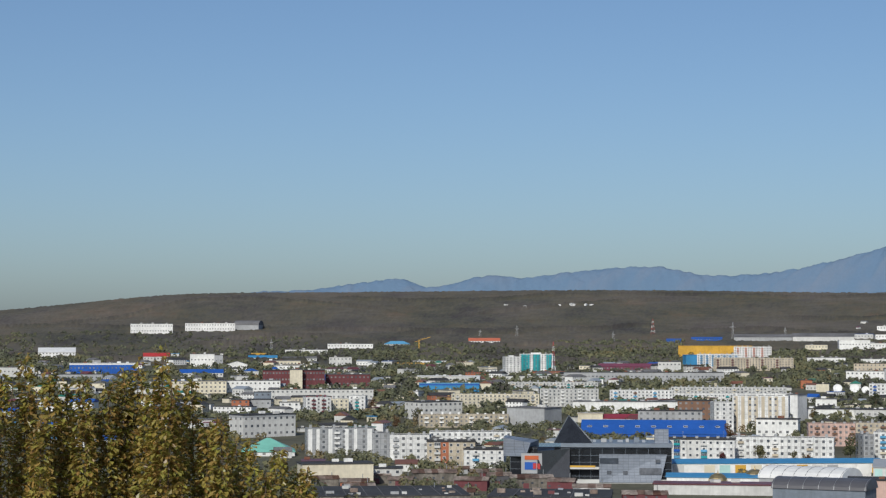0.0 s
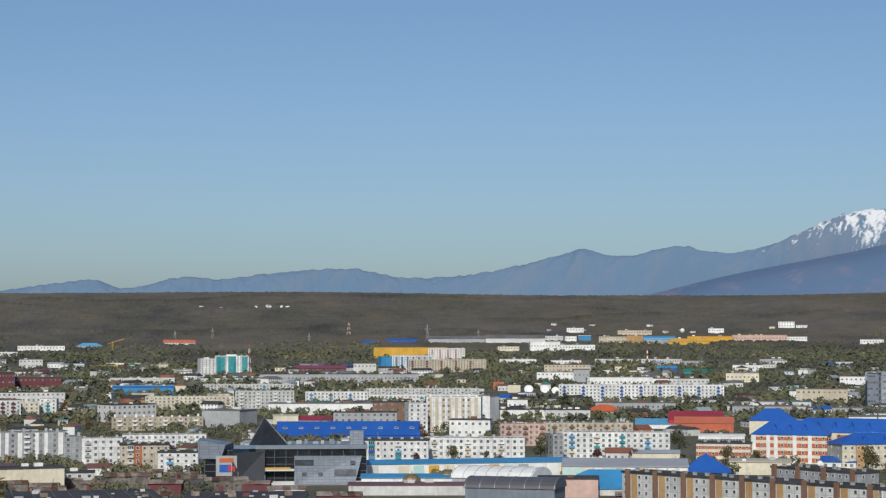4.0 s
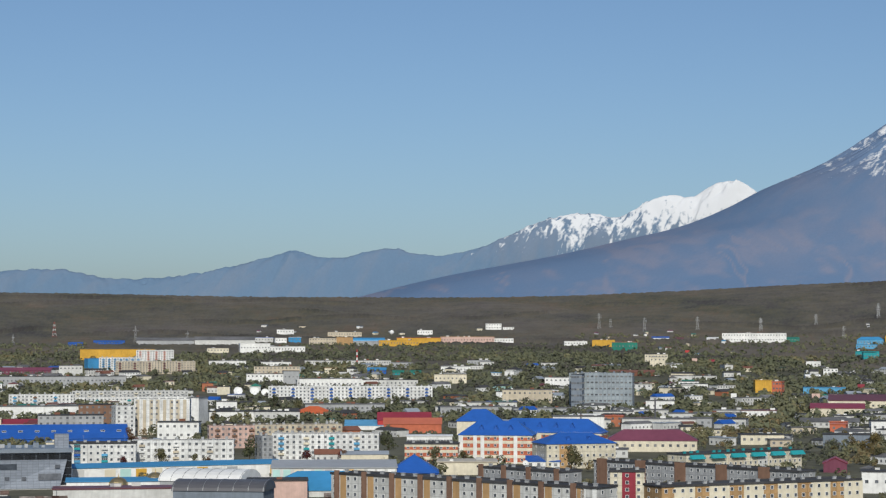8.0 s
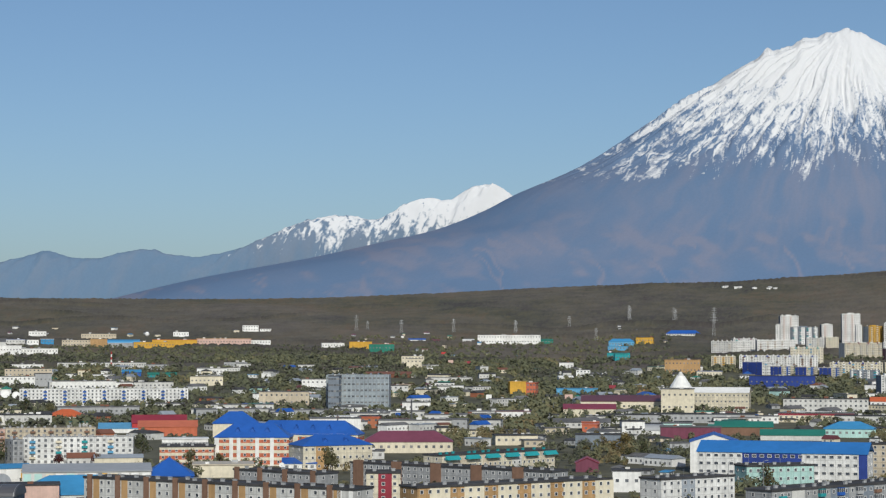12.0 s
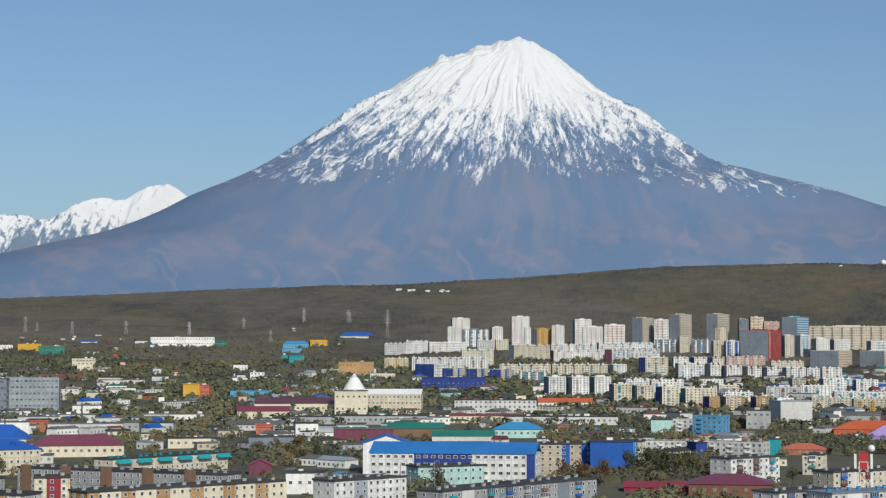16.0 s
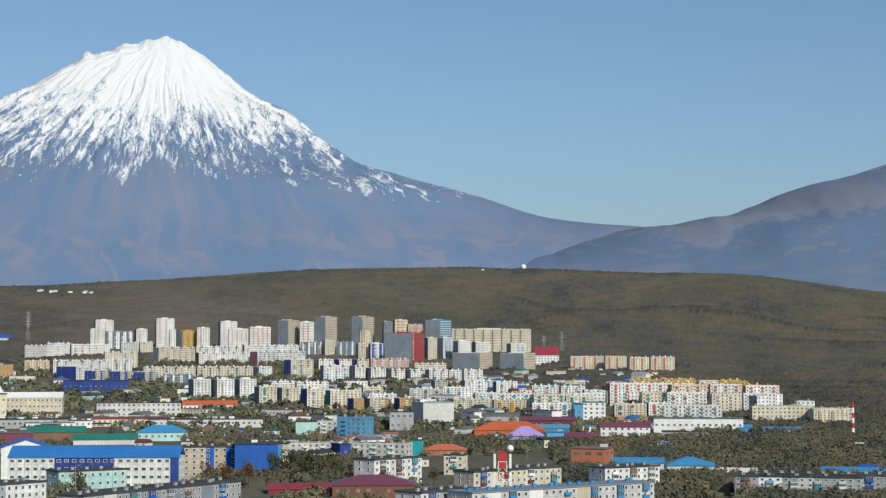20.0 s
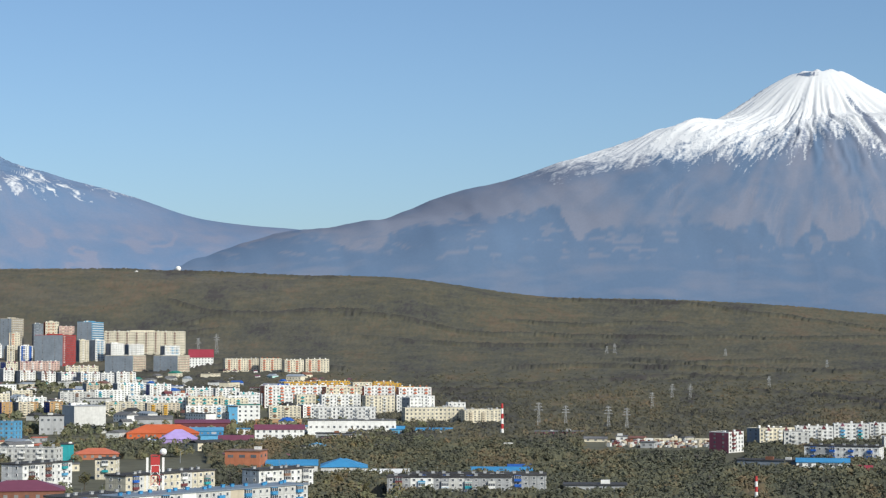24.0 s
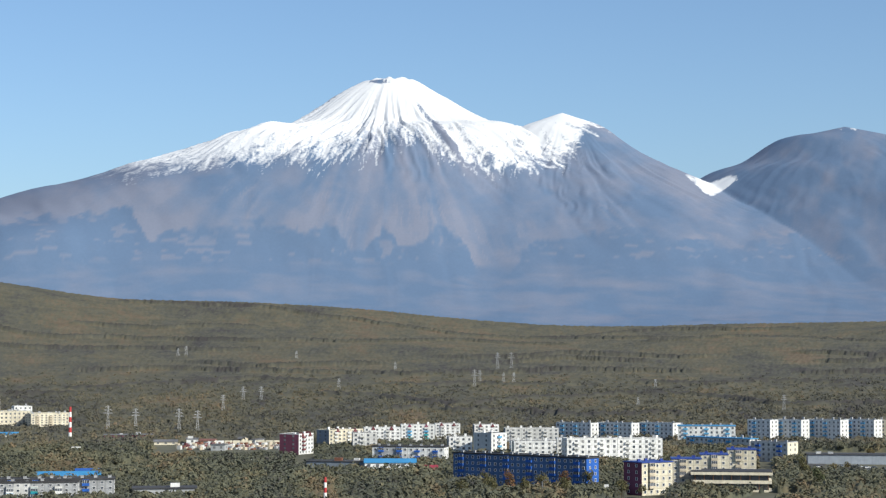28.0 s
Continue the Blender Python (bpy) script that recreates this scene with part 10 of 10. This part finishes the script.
hall(1158, 602, -92.5, 4.0, 12, 2.9, "pale", "pale", "flat", 0.0, 1, near=False, clutter=False, name='shed')
hall(1143, 631, -73.1, 10.1, 10, 2.5, "beige", "rust", "gable", 1.1, 1, near=False, clutter=False, name='house')
hall(1177, 623, -92.1, 4.0, 8, 2.2, "cream", "pale", "gable", 1.2, 1, near=False, clutter=False, name='house')
hall(2063, 3108, -45.6, 7.4, 12, 3.7, "white", "white", "flat", 0.0, 0, near=False, clutter=False, name='shed')
hall(2075, 3115, -63.7, 4.0, 10, 3.6, "white", "pale", "flat", 0.0, 0, near=False, clutter=False, name='shed')
hall(2093, 3046, -34.5, 6.5, 12, 3.4, "white", "pale", "flat", 0.0, 0, near=False, clutter=False, name='shed')
hall(2083, 3078, -24.1, 8.4, 10, 2.2, "white", "white", "hip", 1.3, 0, near=False, clutter=False, name='house')
hall(2106, 3059, -46.5, 5.4, 12, 2.2, "white", "white", "gable", 1.3, 0, near=False, clutter=False, name='house')
hall(2102, 3036, -64.7, 4.9, 8, 3.8, "white", "pale", "flat", 0.0, 0, near=False, clutter=False, name='shed')
hall(2058, 3148, -23.2, 4.0, 12, 3.3, "white", "pale", "flat", 0.0, 0, near=False, clutter=False, name='shed')
hall(2073, 3160, -8.3, 4.0, 12, 2.3, "white", "pale", "gable", 1.3, 0, near=False, clutter=False, name='house')
hall(2061, 3145, -63.2, 5.2, 12, 2.4, "white", "white", "gable", 1.3, 0, near=False, clutter=False, name='house')
hall(2749, 2631, -36.3, 5.1, 12, 2.2, "white", "white", "hip", 1.3, 0, near=False, clutter=False, name='house')
hall(2825, 2608, -77.3, 4.0, 10, 2.2, "white", "pale", "gable", 1.3, 0, near=False, clutter=False, name='house')
hall(2789, 2698, -20.9, 4.4, 8, 2.2, "white", "white", "gable", 1.3, 0, near=False, clutter=False, name='house')
hall(2806, 2629, -36.9, 4.0, 10, 2.2, "white", "white", "gable", 1.3, 0, near=False, clutter=False, name='house')
hall(2749, 2689, -75.6, 4.0, 12, 2.2, "white", "pale", "hip", 1.3, 0, near=False, clutter=False, name='house')
hall(2793, 2703, -75.9, 4.1, 8, 3.8, "white", "pale", "flat", 0.0, 0, near=False, clutter=False, name='shed')
hall(2750, 2688, -45.7, 8.9, 12, 2.2, "white", "white", "gable", 1.3, 0, near=False, clutter=False, name='house')
hall(150, 3497, -14.5, 4.7, 8, 2.2, "white", "pale", "hip", 1.3, 0, near=False, clutter=False, name='house')
hall(236, 3492, 21.1, 4.0, 12, 3.2, "white", "white", "flat", 0.0, 0, near=False, clutter=False, name='shed')
hall(270, 3500, 5.6, 7.2, 8, 2.5, "white", "pale", "hip", 1.3, 0, near=False, clutter=False, name='house')
hall(115, 3526, 23.1, 4.0, 10, 2.3, "white", "pale", "gable", 1.3, 0, near=False, clutter=False, name='house')
hall(260, 3499, -16.3, 4.0, 12, 2.2, "white", "white", "hip", 1.3, 0, near=False, clutter=False, name='house')
hall(236, 3514, -33.8, 4.0, 12, 2.2, "white", "white", "gable", 1.3, 0, near=False, clutter=False, name='house')
hall(212, 3495, 6.5, 4.1, 8, 2.2, "white", "white", "hip", 1.3, 0, near=False, clutter=False, name='house')
# woods and trees
wood(54.17, 63.62, 778, 1288, 520, 7)
wood(63.29, 69.31, 769, 1023, 260, 7)
wood(71.82, 73.48, 846, 1184, 60, 7)
wood(78.33, 81.46, 889, 1011, 110, 7)
wood(74.64, 81.45, 780, 884, 170, 7)
wood(77.11, 77.84, 882, 968, 14, 7)
wood(77.79, 78.57, 884, 1215, 40, 7)
wood(78.59, 81.48, 1234, 1322, 50, 7)
wood(68.97, 72.98, 784, 1073, 130, 7)
wood(64.28, 71.65, 1046, 1326, 60, 7)
wood(74.48, 77.27, 923, 1220, 60, 7)
wood(52.25, 57.28, 937, 1380, 330, 7)
wood(48.57, 54.26, 2096, 2496, 200, 6)
wood(55.10, 57.28, 1311, 1630, 110, 7)
wood(48.59, 53.76, 832, 1249, 60, 7)
wood(39.90, 41.17, 1574, 1872, 50, 7)
wood(40.67, 42.60, 882, 1148, 60, 9)
wood(44.44, 45.35, 1220, 1444, 36, 7)
wood(45.68, 46.60, 1125, 1352, 30, 7)
wood(48.33, 49.23, 1078, 1217, 24, 7)
wood(46.86, 52.73, 2034, 2340, 240, 6)
wood(51.43, 52.84, 1426, 1940, 60, 7)
wood(45.86, 47.51, 1606, 1700, 20, 7)
wood(51.40, 52.81, 769, 951, 70, 7)
wood(49.63, 51.74, 1012, 1164, 30, 7)
wood(35.58, 36.99, 1870, 2182, 60, 7)
wood(37.73, 39.20, 1556, 1995, 60, 7)
wood(39.59, 41.03, 890, 1145, 50, 8)
wood(38.21, 39.68, 880, 1062, 30, 8)
wood(31.07, 33.08, 1984, 2370, 90, 7)
wood(33.08, 34.92, 1744, 1936, 30, 7)
wood(37.72, 41.05, 1228, 1428, 30, 7)
wood(21.63, 31.65, 2399, 2996, 420, 6)
wood(24.32, 31.65, 1862, 2400, 180, 6)
wood(29.32, 32.20, 953, 1334, 80, 7)
wood(30.64, 32.36, 757, 896, 50, 7)
wood(28.16, 28.99, 992, 1262, 24, 7)
wood(26.41, 27.50, 1326, 1470, 16, 7)
wood(21.63, 22.97, 1956, 2517, 50, 7)
wood(23.98, 24.99, 1587, 1763, 16, 7)
wood(12.04, 22.10, 2476, 2832, 500, 6)
wood(16.92, 19.76, 1543, 2025, 90, 7)
wood(15.74, 16.58, 1066, 1300, 24, 7)
wood(12.05, 13.39, 1559, 1824, 40, 7)
wood(14.40, 17.25, 1625, 1824, 50, 7)
wood(19.60, 25.12, 2158, 2757, 260, 6)
wood(19.76, 21.76, 1579, 1828, 40, 7)
wood(12.05, 14.40, 1390, 1518, 20, 7)
wood(15.91, 17.59, 1518, 1922, 50, 7)
wood(-4.43, -0.99, 1206, 1479, 90, 8)
wood(-2.08, -0.74, 1440, 1872, 60, 7)
wood(2.95, 4.38, 1600, 1776, 30, 7)
wood(-2.09, 1.95, 2130, 2786, 220, 6)
wood(3.29, 7.13, 2164, 2853, 260, 6)
wood(9.92, 12.95, 1886, 2422, 90, 7)
wood(11.54, 12.95, 1620, 1794, 30, 7)
wood(-8.09, -3.76, 2302, 2914, 160, 6)
wood(-12.97, -7.43, 2425, 3044, 160, 6)
wood(7.78, 8.76, 1196, 1434, 18, 7)
wood(10.07, 11.53, 1222, 1456, 24, 7)
wood(-5.09, -4.09, 1020, 1238, 16, 7)
wood(0.77, 1.78, 1298, 1516, 20, 7)
tree(138, 953, 6.8, 0.8, "wine")
tree(157, 957, 9.7, 0.8, "olive")
tree(175, 961, 6.9, 0.8, "olive")
tree(182, 961, 5.2, 0.8, "rust")
tree(217, 1005, 10.3, 0.8, "green")
tree(233, 967, 6.4, 0.8, "wine")
tree(254, 971, 7.1, 0.8, "wine")
tree(282, 899, 11.6, 0.8, "olive")
tree(312, 945, 8.2, 0.8, "olive")
tree(341, 867, 12.6, 0.8, "olive")
tree(368, 902, 7.5, 0.8, "olive")
tree(162, 735, 8.9, 0.8, "olive")
tree(257, 715, 7.6, 0.8, "olive")
tree(356, 898, 11.9, 0.8, "olive")
tree(381, 926, 7.7, 0.8, "green")
tree(431, 847, 5.6, 0.8, "olive")
tree(522, 902, 12.3, 0.8, "gold")
tree(553, 972, 9.9, 0.8, "gold")
tree(516, 879, 10.2, 0.8, "olive")
tree(466, 680, 12.1, 0.8, "olive")
tree(559, 714, 10.7, 0.8, "rust")
tree(544, 681, 11.3, 0.8, "rust")
tree(549, 670, 11.7, 0.8, "rust")
tree(587, 698, 13.4, 0.8, "green")
tree(605, 709, 14.8, 0.8, "green")
tree(587, 677, 12.1, 0.8, "green")
tree(603, 693, 13.0, 0.8, "green")
tree(604, 682, 12.3, 0.8, "olive")
tree(631, 701, 10.5, 0.8, "olive")
tree(596, 632, 9.2, 0.8, "gold")
tree(623, 627, 8.8, 0.8, "olive")
tree(814, 308, 10.2, 0.8, "olive")
tree(805, 293, 11.1, 0.8, "rust")
tree(824, 284, 10.3, 0.8, "olive")
tree(834, 277, 9.3, 0.8, "rust")
tree(851, 274, 8.9, 0.8, "olive")
tree(997, 260, 6.1, 0.8, "rust")
tree(1248, 450, 7.0, 0.8, "green")
tree(952, 192, 13.1, 0.8, "olive")
tree(877, 170, 12.1, 0.8, "green")
tree(1133, 189, 8.1, 0.8, "gold")
tree(1340, 243, 4.8, 0.8, "wine")
tree(1160, 326, 7.8, 0.8, "rust")
tree(929, 249, 11.3, 0.8, "olive")
tree(961, 415, 7.4, 0.8, "rust")
tree(-56, 1532, 10.8, 0.8, "rust")
tree(-61, 1266, 8.2, 0.8, "gold")
tree(-32, 1299, 9.2, 0.8, "rust")
tree(-70, 1235, 6.5, 0.8, "olive")
tree(-18, 1367, 12.1, 0.8, "olive")
tree(683, 529, 7.6, 0.8, "gold")
tree(664, 499, 7.3, 0.8, "olive")
tree(679, 477, 7.3, 0.8, "gold")

# ---- woods ----
def on_slope(x, y):
    """The wooded hillside east of the town."""
    b, r = np.degrees(np.arctan2(x, y)), np.hypot(x, y)
    b = b + 2.5 * fbm(x / 160, y / 160, 3, 33)
    return (b > 46.5) & ((r > 1330) | (b > 50)) & ((r > 1900) | (b > 52))


gen = np.random.default_rng(21)
# tree belts across the plain
xs, ys, hs = [], [], []
for b0, b1, r0, r1, n, tall in [w for w in WOODS if w[2] >= 1250]:
    x, y = scatter(b0, b1, r0, r1, n * 2, gen)
    keep = clear_of_buildings(x, y) & ~on_slope(x, y)
    xs.append(x[keep]), ys.append(y[keep]), hs.append(gen.uniform(0.45, 0.85, keep.sum()) * tall)
x, y, h = [np.concatenate(a) for a in (xs, ys, hs)]
crown_wood("tree_belt", "olive and rusty tree belts across the plain", x, y, h * 1.15, TOWN_WOOD, 14, 0.55, 1.7, 0.62 * wood_tone(x, y, gen))
# greenery among the houses of the plain
x, y = scatter(-18, 58, 1400, 2600, 23000, gen)
keep = clear_of_buildings(x, y) & (fbm(x / 120, y / 120, 3, 8) > -0.1) & ~on_slope(x, y)
x, y = x[keep], y[keep]
crown_wood("town_greenery", "dull green and rusty trees scattered through the town", x, y, gen.uniform(3.4, 8.0, len(x)), TOWN_WOOD, 14, 0.52, 1.7, 0.75 * wood_tone(x, y, gen), seed=9)
x, y = scatter(-16, 55, 640, 1500, 11500, gen)
keep = clear_of_buildings(x, y) & (fbm(x / 80, y / 80, 3, 18) > -0.02)
x, y = x[keep], y[keep]
tall = gen.uniform(3.0, 8.2, len(x)) * (0.8 + 0.5 * fbm(x / 60, y / 60, 2, 28))
crown_wood("town_trees", "olive, gold and rusty autumn trees between the near buildings", x, y, tall, TOWN_WOOD, 56, 0.46, 1.7, wood_tone(x, y, gen), seed=13)


# low houses, sheds and garages that fill the town between the blocks
def low_houses(name, label, x, y, seed, sizes, single=False):
    """Many small buildings in one sheet: walls, eaves, pitched or flat roofs, window and door openings."""
    rng = np.random.default_rng(seed)
    walls = [paint(k) for k in ("pale", "white", "cream", "ochre", "brick", "mint")]
    roofs = [TAR, TAR_PALE, sheet("rust"), sheet("blue"), sheet("green"), sheet("steel"), sheet("maroon")]
    verts, faces, index = [], [], []
    base = land(x, y)
    for i in range(len(x)):
        w, d, h, pitch = sizes[rng.integers(0, len(sizes))]
        w, d, h = w * rng.uniform(0.8, 1.3), d * rng.uniform(0.85, 1.2), h * rng.uniform(0.85, 1.2)
        a = 0.35 + 0.5 * math.floor(4 * lattice(np.floor(x[i] / 160), np.floor(y[i] / 160), 4)) + rng.normal() * 0.05 + (math.pi / 2 if rng.random() < 0.3 else 0)
        c, q = math.cos(a), math.sin(a)
        wall, roof = int(rng.choice(6, p=(0.40, 0.27, 0.27, 0.02, 0.02, 0.02))), 6 + int(rng.choice(7, p=(0.34, 0.26, 0.11, 0.07, 0.04, 0.14, 0.04)))

        def put(pts, quads, m):
            k = len(verts)
            for px, py, pz in pts:
                verts.append((x[i] + px * c - py * q, y[i] + px * q + py * c, base[i] + pz))
            for f in quads:
                faces.append([k + j for j in f])
                index.append(m)
        W, D = w / 2, d / 2
        box = ((0, 1, 5, 4), (1, 2, 6, 5), (2, 3, 7, 6), (3, 0, 4, 7), (4, 5, 6, 7))
        put([(-W, -D, -2), (W, -D, -2), (W, D, -2), (-W, D, -2), (-W, -D, h), (W, -D, h), (W, D, h), (-W, D, h)], box, wall)
        e = 0.4
        if pitch:
            put([(-W - e, -D - e, h - 0.1), (W + e, -D - e, h - 0.1), (W + e, 0, h + pitch), (-W - e, 0, h + pitch), (-W - e, D + e, h - 0.1), (W + e, D + e, h - 0.1), (-W - e, 0, h - 0.1), (W + e, 0, h - 0.1)],
                ((0, 1, 2, 3), (3, 2, 5, 4), (0, 3, 4, 6), (1, 7, 5, 2)), roof)
        else:
            put([(-W - e, -D - e, h), (W + e, -D - e, h), (W + e, D + e, h), (-W - e, D + e, h), (-W - e, -D - e, h + 0.35), (W + e, -D - e, h + 0.35), (W + e, D + e, h + 0.35), (-W - e, D + e, h + 0.35)], box, roof)
            put([(-W * 0.3, -0.8, h), (-W * 0.3 + 1.6, -0.8, h), (-W * 0.3 + 1.6, 0.8, h), (-W * 0.3, 0.8, h), (-W * 0.3, -0.8, h + 1.3), (-W * 0.3 + 1.6, -0.8, h + 1.3), (-W * 0.3 + 1.6, 0.8, h + 1.3), (-W * 0.3, 0.8, h + 1.3)], box, wall)
        for floor_z in np.arange(1.0, h - 1.2, 2.9):
            n = max(2, int(w / 3.2))
            for j in range(n):
                u = -W + (j + 0.5) * w / n
                for side in (-1, 1):
                    v = side * (D + 0.04)
                    put([(u - 0.6, v, floor_z), (u + 0.6, v, floor_z), (u + 0.6, v, floor_z + 1.4), (u - 0.6, v, floor_z + 1.4)], ((0, 1, 2, 3),), 13)
        if single:
            v = np.array(verts)
            wall_words, roof_words = ("pale grey", "white", "cream", "ochre", "brick", "mint")[wall], ("dark felt", "grey felt", "rusty sheet", "blue sheet", "green sheet", "grey sheet", "dark red sheet")[roof - 6]
            body, cap = [j for j in range(len(index)) if index[j] != roof], [j for j in range(len(index)) if index[j] == roof]
            spot = np.array((x[i], y[i], base[i]))

            def piece(kind, pick, mats, slots):
                used, at = np.unique(np.array(faces)[pick], return_inverse=True)
                return mesh_of(kind, v[used] - spot, at.reshape(-1, 4), mats, slots)
            ob = new("shed" if w < 12 else "low_house", piece("shed", body, [walls[wall], FAR_GLASS], [int(index[j] == 13) for j in body]))
            ob.matrix_basis = pose(*spot)
            tagged(ob, f"small {wall_words} building under a {'pitched' if pitch else 'flat'} {roof_words} roof", "building", "small town buildings")
            part("roof", piece("roof", cap, [roofs[roof - 6]], None), None, ob)
            verts, faces, index = [], [], []
    if single:
        return
    return tagged(new(name, mesh_of(name, verts, faces, walls + roofs + [FAR_GLASS], index)), label, "houses", kind="stuff")


def plots(b0, b1, r0, r1, n, gap, seed):
    """Building plots, each clear of its neighbours."""
    rng = np.random.default_rng(seed)
    px, py = scatter(b0, b1, r0, r1, n, rng)
    ok = clear_of_buildings(px, py) & (fbm(px / 200, py / 200, 3, seed) > -0.3)
    px, py = px[ok], py[ok]
    kept = []
    for i in range(len(px)):
        if all((px[i] - px[j]) ** 2 + (py[i] - py[j]) ** 2 > gap * gap for j in kept):
            kept.append(i)
    return px[kept], py[kept]


SHEDS = ((7, 5, 2.6, 0), (9, 7, 3.2, 2.2), (16, 8, 4.0, 0), (20, 9, 4.5, 1.6), (11, 8, 4.5, 2.6))
BLOCKS = ((26, 11, 6.5, 0), (34, 12, 9.5, 0), (18, 11, 6.0, 2.5), (42, 12, 12.5, 0), (12, 9, 4.0, 2.4))
px, py = plots(-15, 52, 1480, 2350, 1100, 20, 5)
bp, rp = np.degrees(np.arctan2(px, py)), np.hypot(px, py)
sparse = (lattice(np.round(px), np.round(py), 3) < 0.6) | ~((bp > 9) & (bp < 34) & (rp > 1500))
px, py = px[sparse], py[sparse]
low_houses("far_houses", "small pale houses and low blocks spread over the plain", px, py, 6, (BLOCKS[0], BLOCKS[2], BLOCKS[4]) + SHEDS)
px, py = plots(-15, 50, 980, 1480, 150, 18, 8)
low_houses("low_houses", "small sheds, garages and houses between the blocks", px, py, 9, SHEDS, True)

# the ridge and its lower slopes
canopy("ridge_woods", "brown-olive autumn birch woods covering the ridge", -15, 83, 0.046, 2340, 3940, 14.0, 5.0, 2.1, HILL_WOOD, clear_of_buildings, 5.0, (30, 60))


def slope_trees(b0, b1, r0, r1, n, seed, mask):
    """Tree places on a slope, with heights, tones and a raised crown along the far edge of each ride."""
    rng = np.random.default_rng(seed)
    x, y = scatter(b0, b1, r0, r1, n, rng)
    keep = clear_of_buildings(x, y) & mask(x, y)
    x, y = x[keep], y[keep]
    bare, edge = cut_lines(x, y)
    keep = rng.random(len(x)) > np.maximum(bare * 0.9, ease(1500, 2550, np.hypot(x, y)))
    x, y, edge = x[keep], y[keep], edge[keep]
    tall = rng.uniform(2.6, 5.4, len(x)) * (1 + 0.35 * fbm(x / 70, y / 70, 3, 23))
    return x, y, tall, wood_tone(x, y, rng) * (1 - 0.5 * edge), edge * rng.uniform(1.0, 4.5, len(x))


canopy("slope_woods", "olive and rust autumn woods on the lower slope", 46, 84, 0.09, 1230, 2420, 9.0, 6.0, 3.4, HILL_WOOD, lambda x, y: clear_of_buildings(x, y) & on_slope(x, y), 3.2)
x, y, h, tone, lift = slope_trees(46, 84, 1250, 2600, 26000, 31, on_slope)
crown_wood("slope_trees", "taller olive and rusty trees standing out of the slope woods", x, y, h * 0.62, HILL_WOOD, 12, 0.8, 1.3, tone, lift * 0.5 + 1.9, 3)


def in_woods(x, y):
    b, r = np.degrees(np.arctan2(x, y)), np.hypot(x, y)
    hit = np.zeros(len(x), bool)
    for b0, b1, r0, r1, n, tall in WOODS:
        if r0 < 1250:
            hit |= (b > b0) & (b < b1) & (r > r0) & (r < r1)
    return hit & (fbm(x / 60, y / 60, 3, 19) > -0.35)


x, y, h, tone, lift = slope_trees(38, 86, 765, 1260, 19000, 37, in_woods)
crown_wood("valley_woods", "olive and gold autumn woods filling the hollow below the blocks", x, y, h * 1.0, NEAR_WOOD, 36, 0.6, 1.45, tone, lift * 0.1 + 0.8, 5)
canopy("valley_scrub", "low olive scrub under the valley trees", 38, 86, 0.085, 770, 1262, 4.2, 4.2, 4.2, NEAR_WOOD, lambda x, y: clear_of_buildings(x, y) & in_woods(x, y))
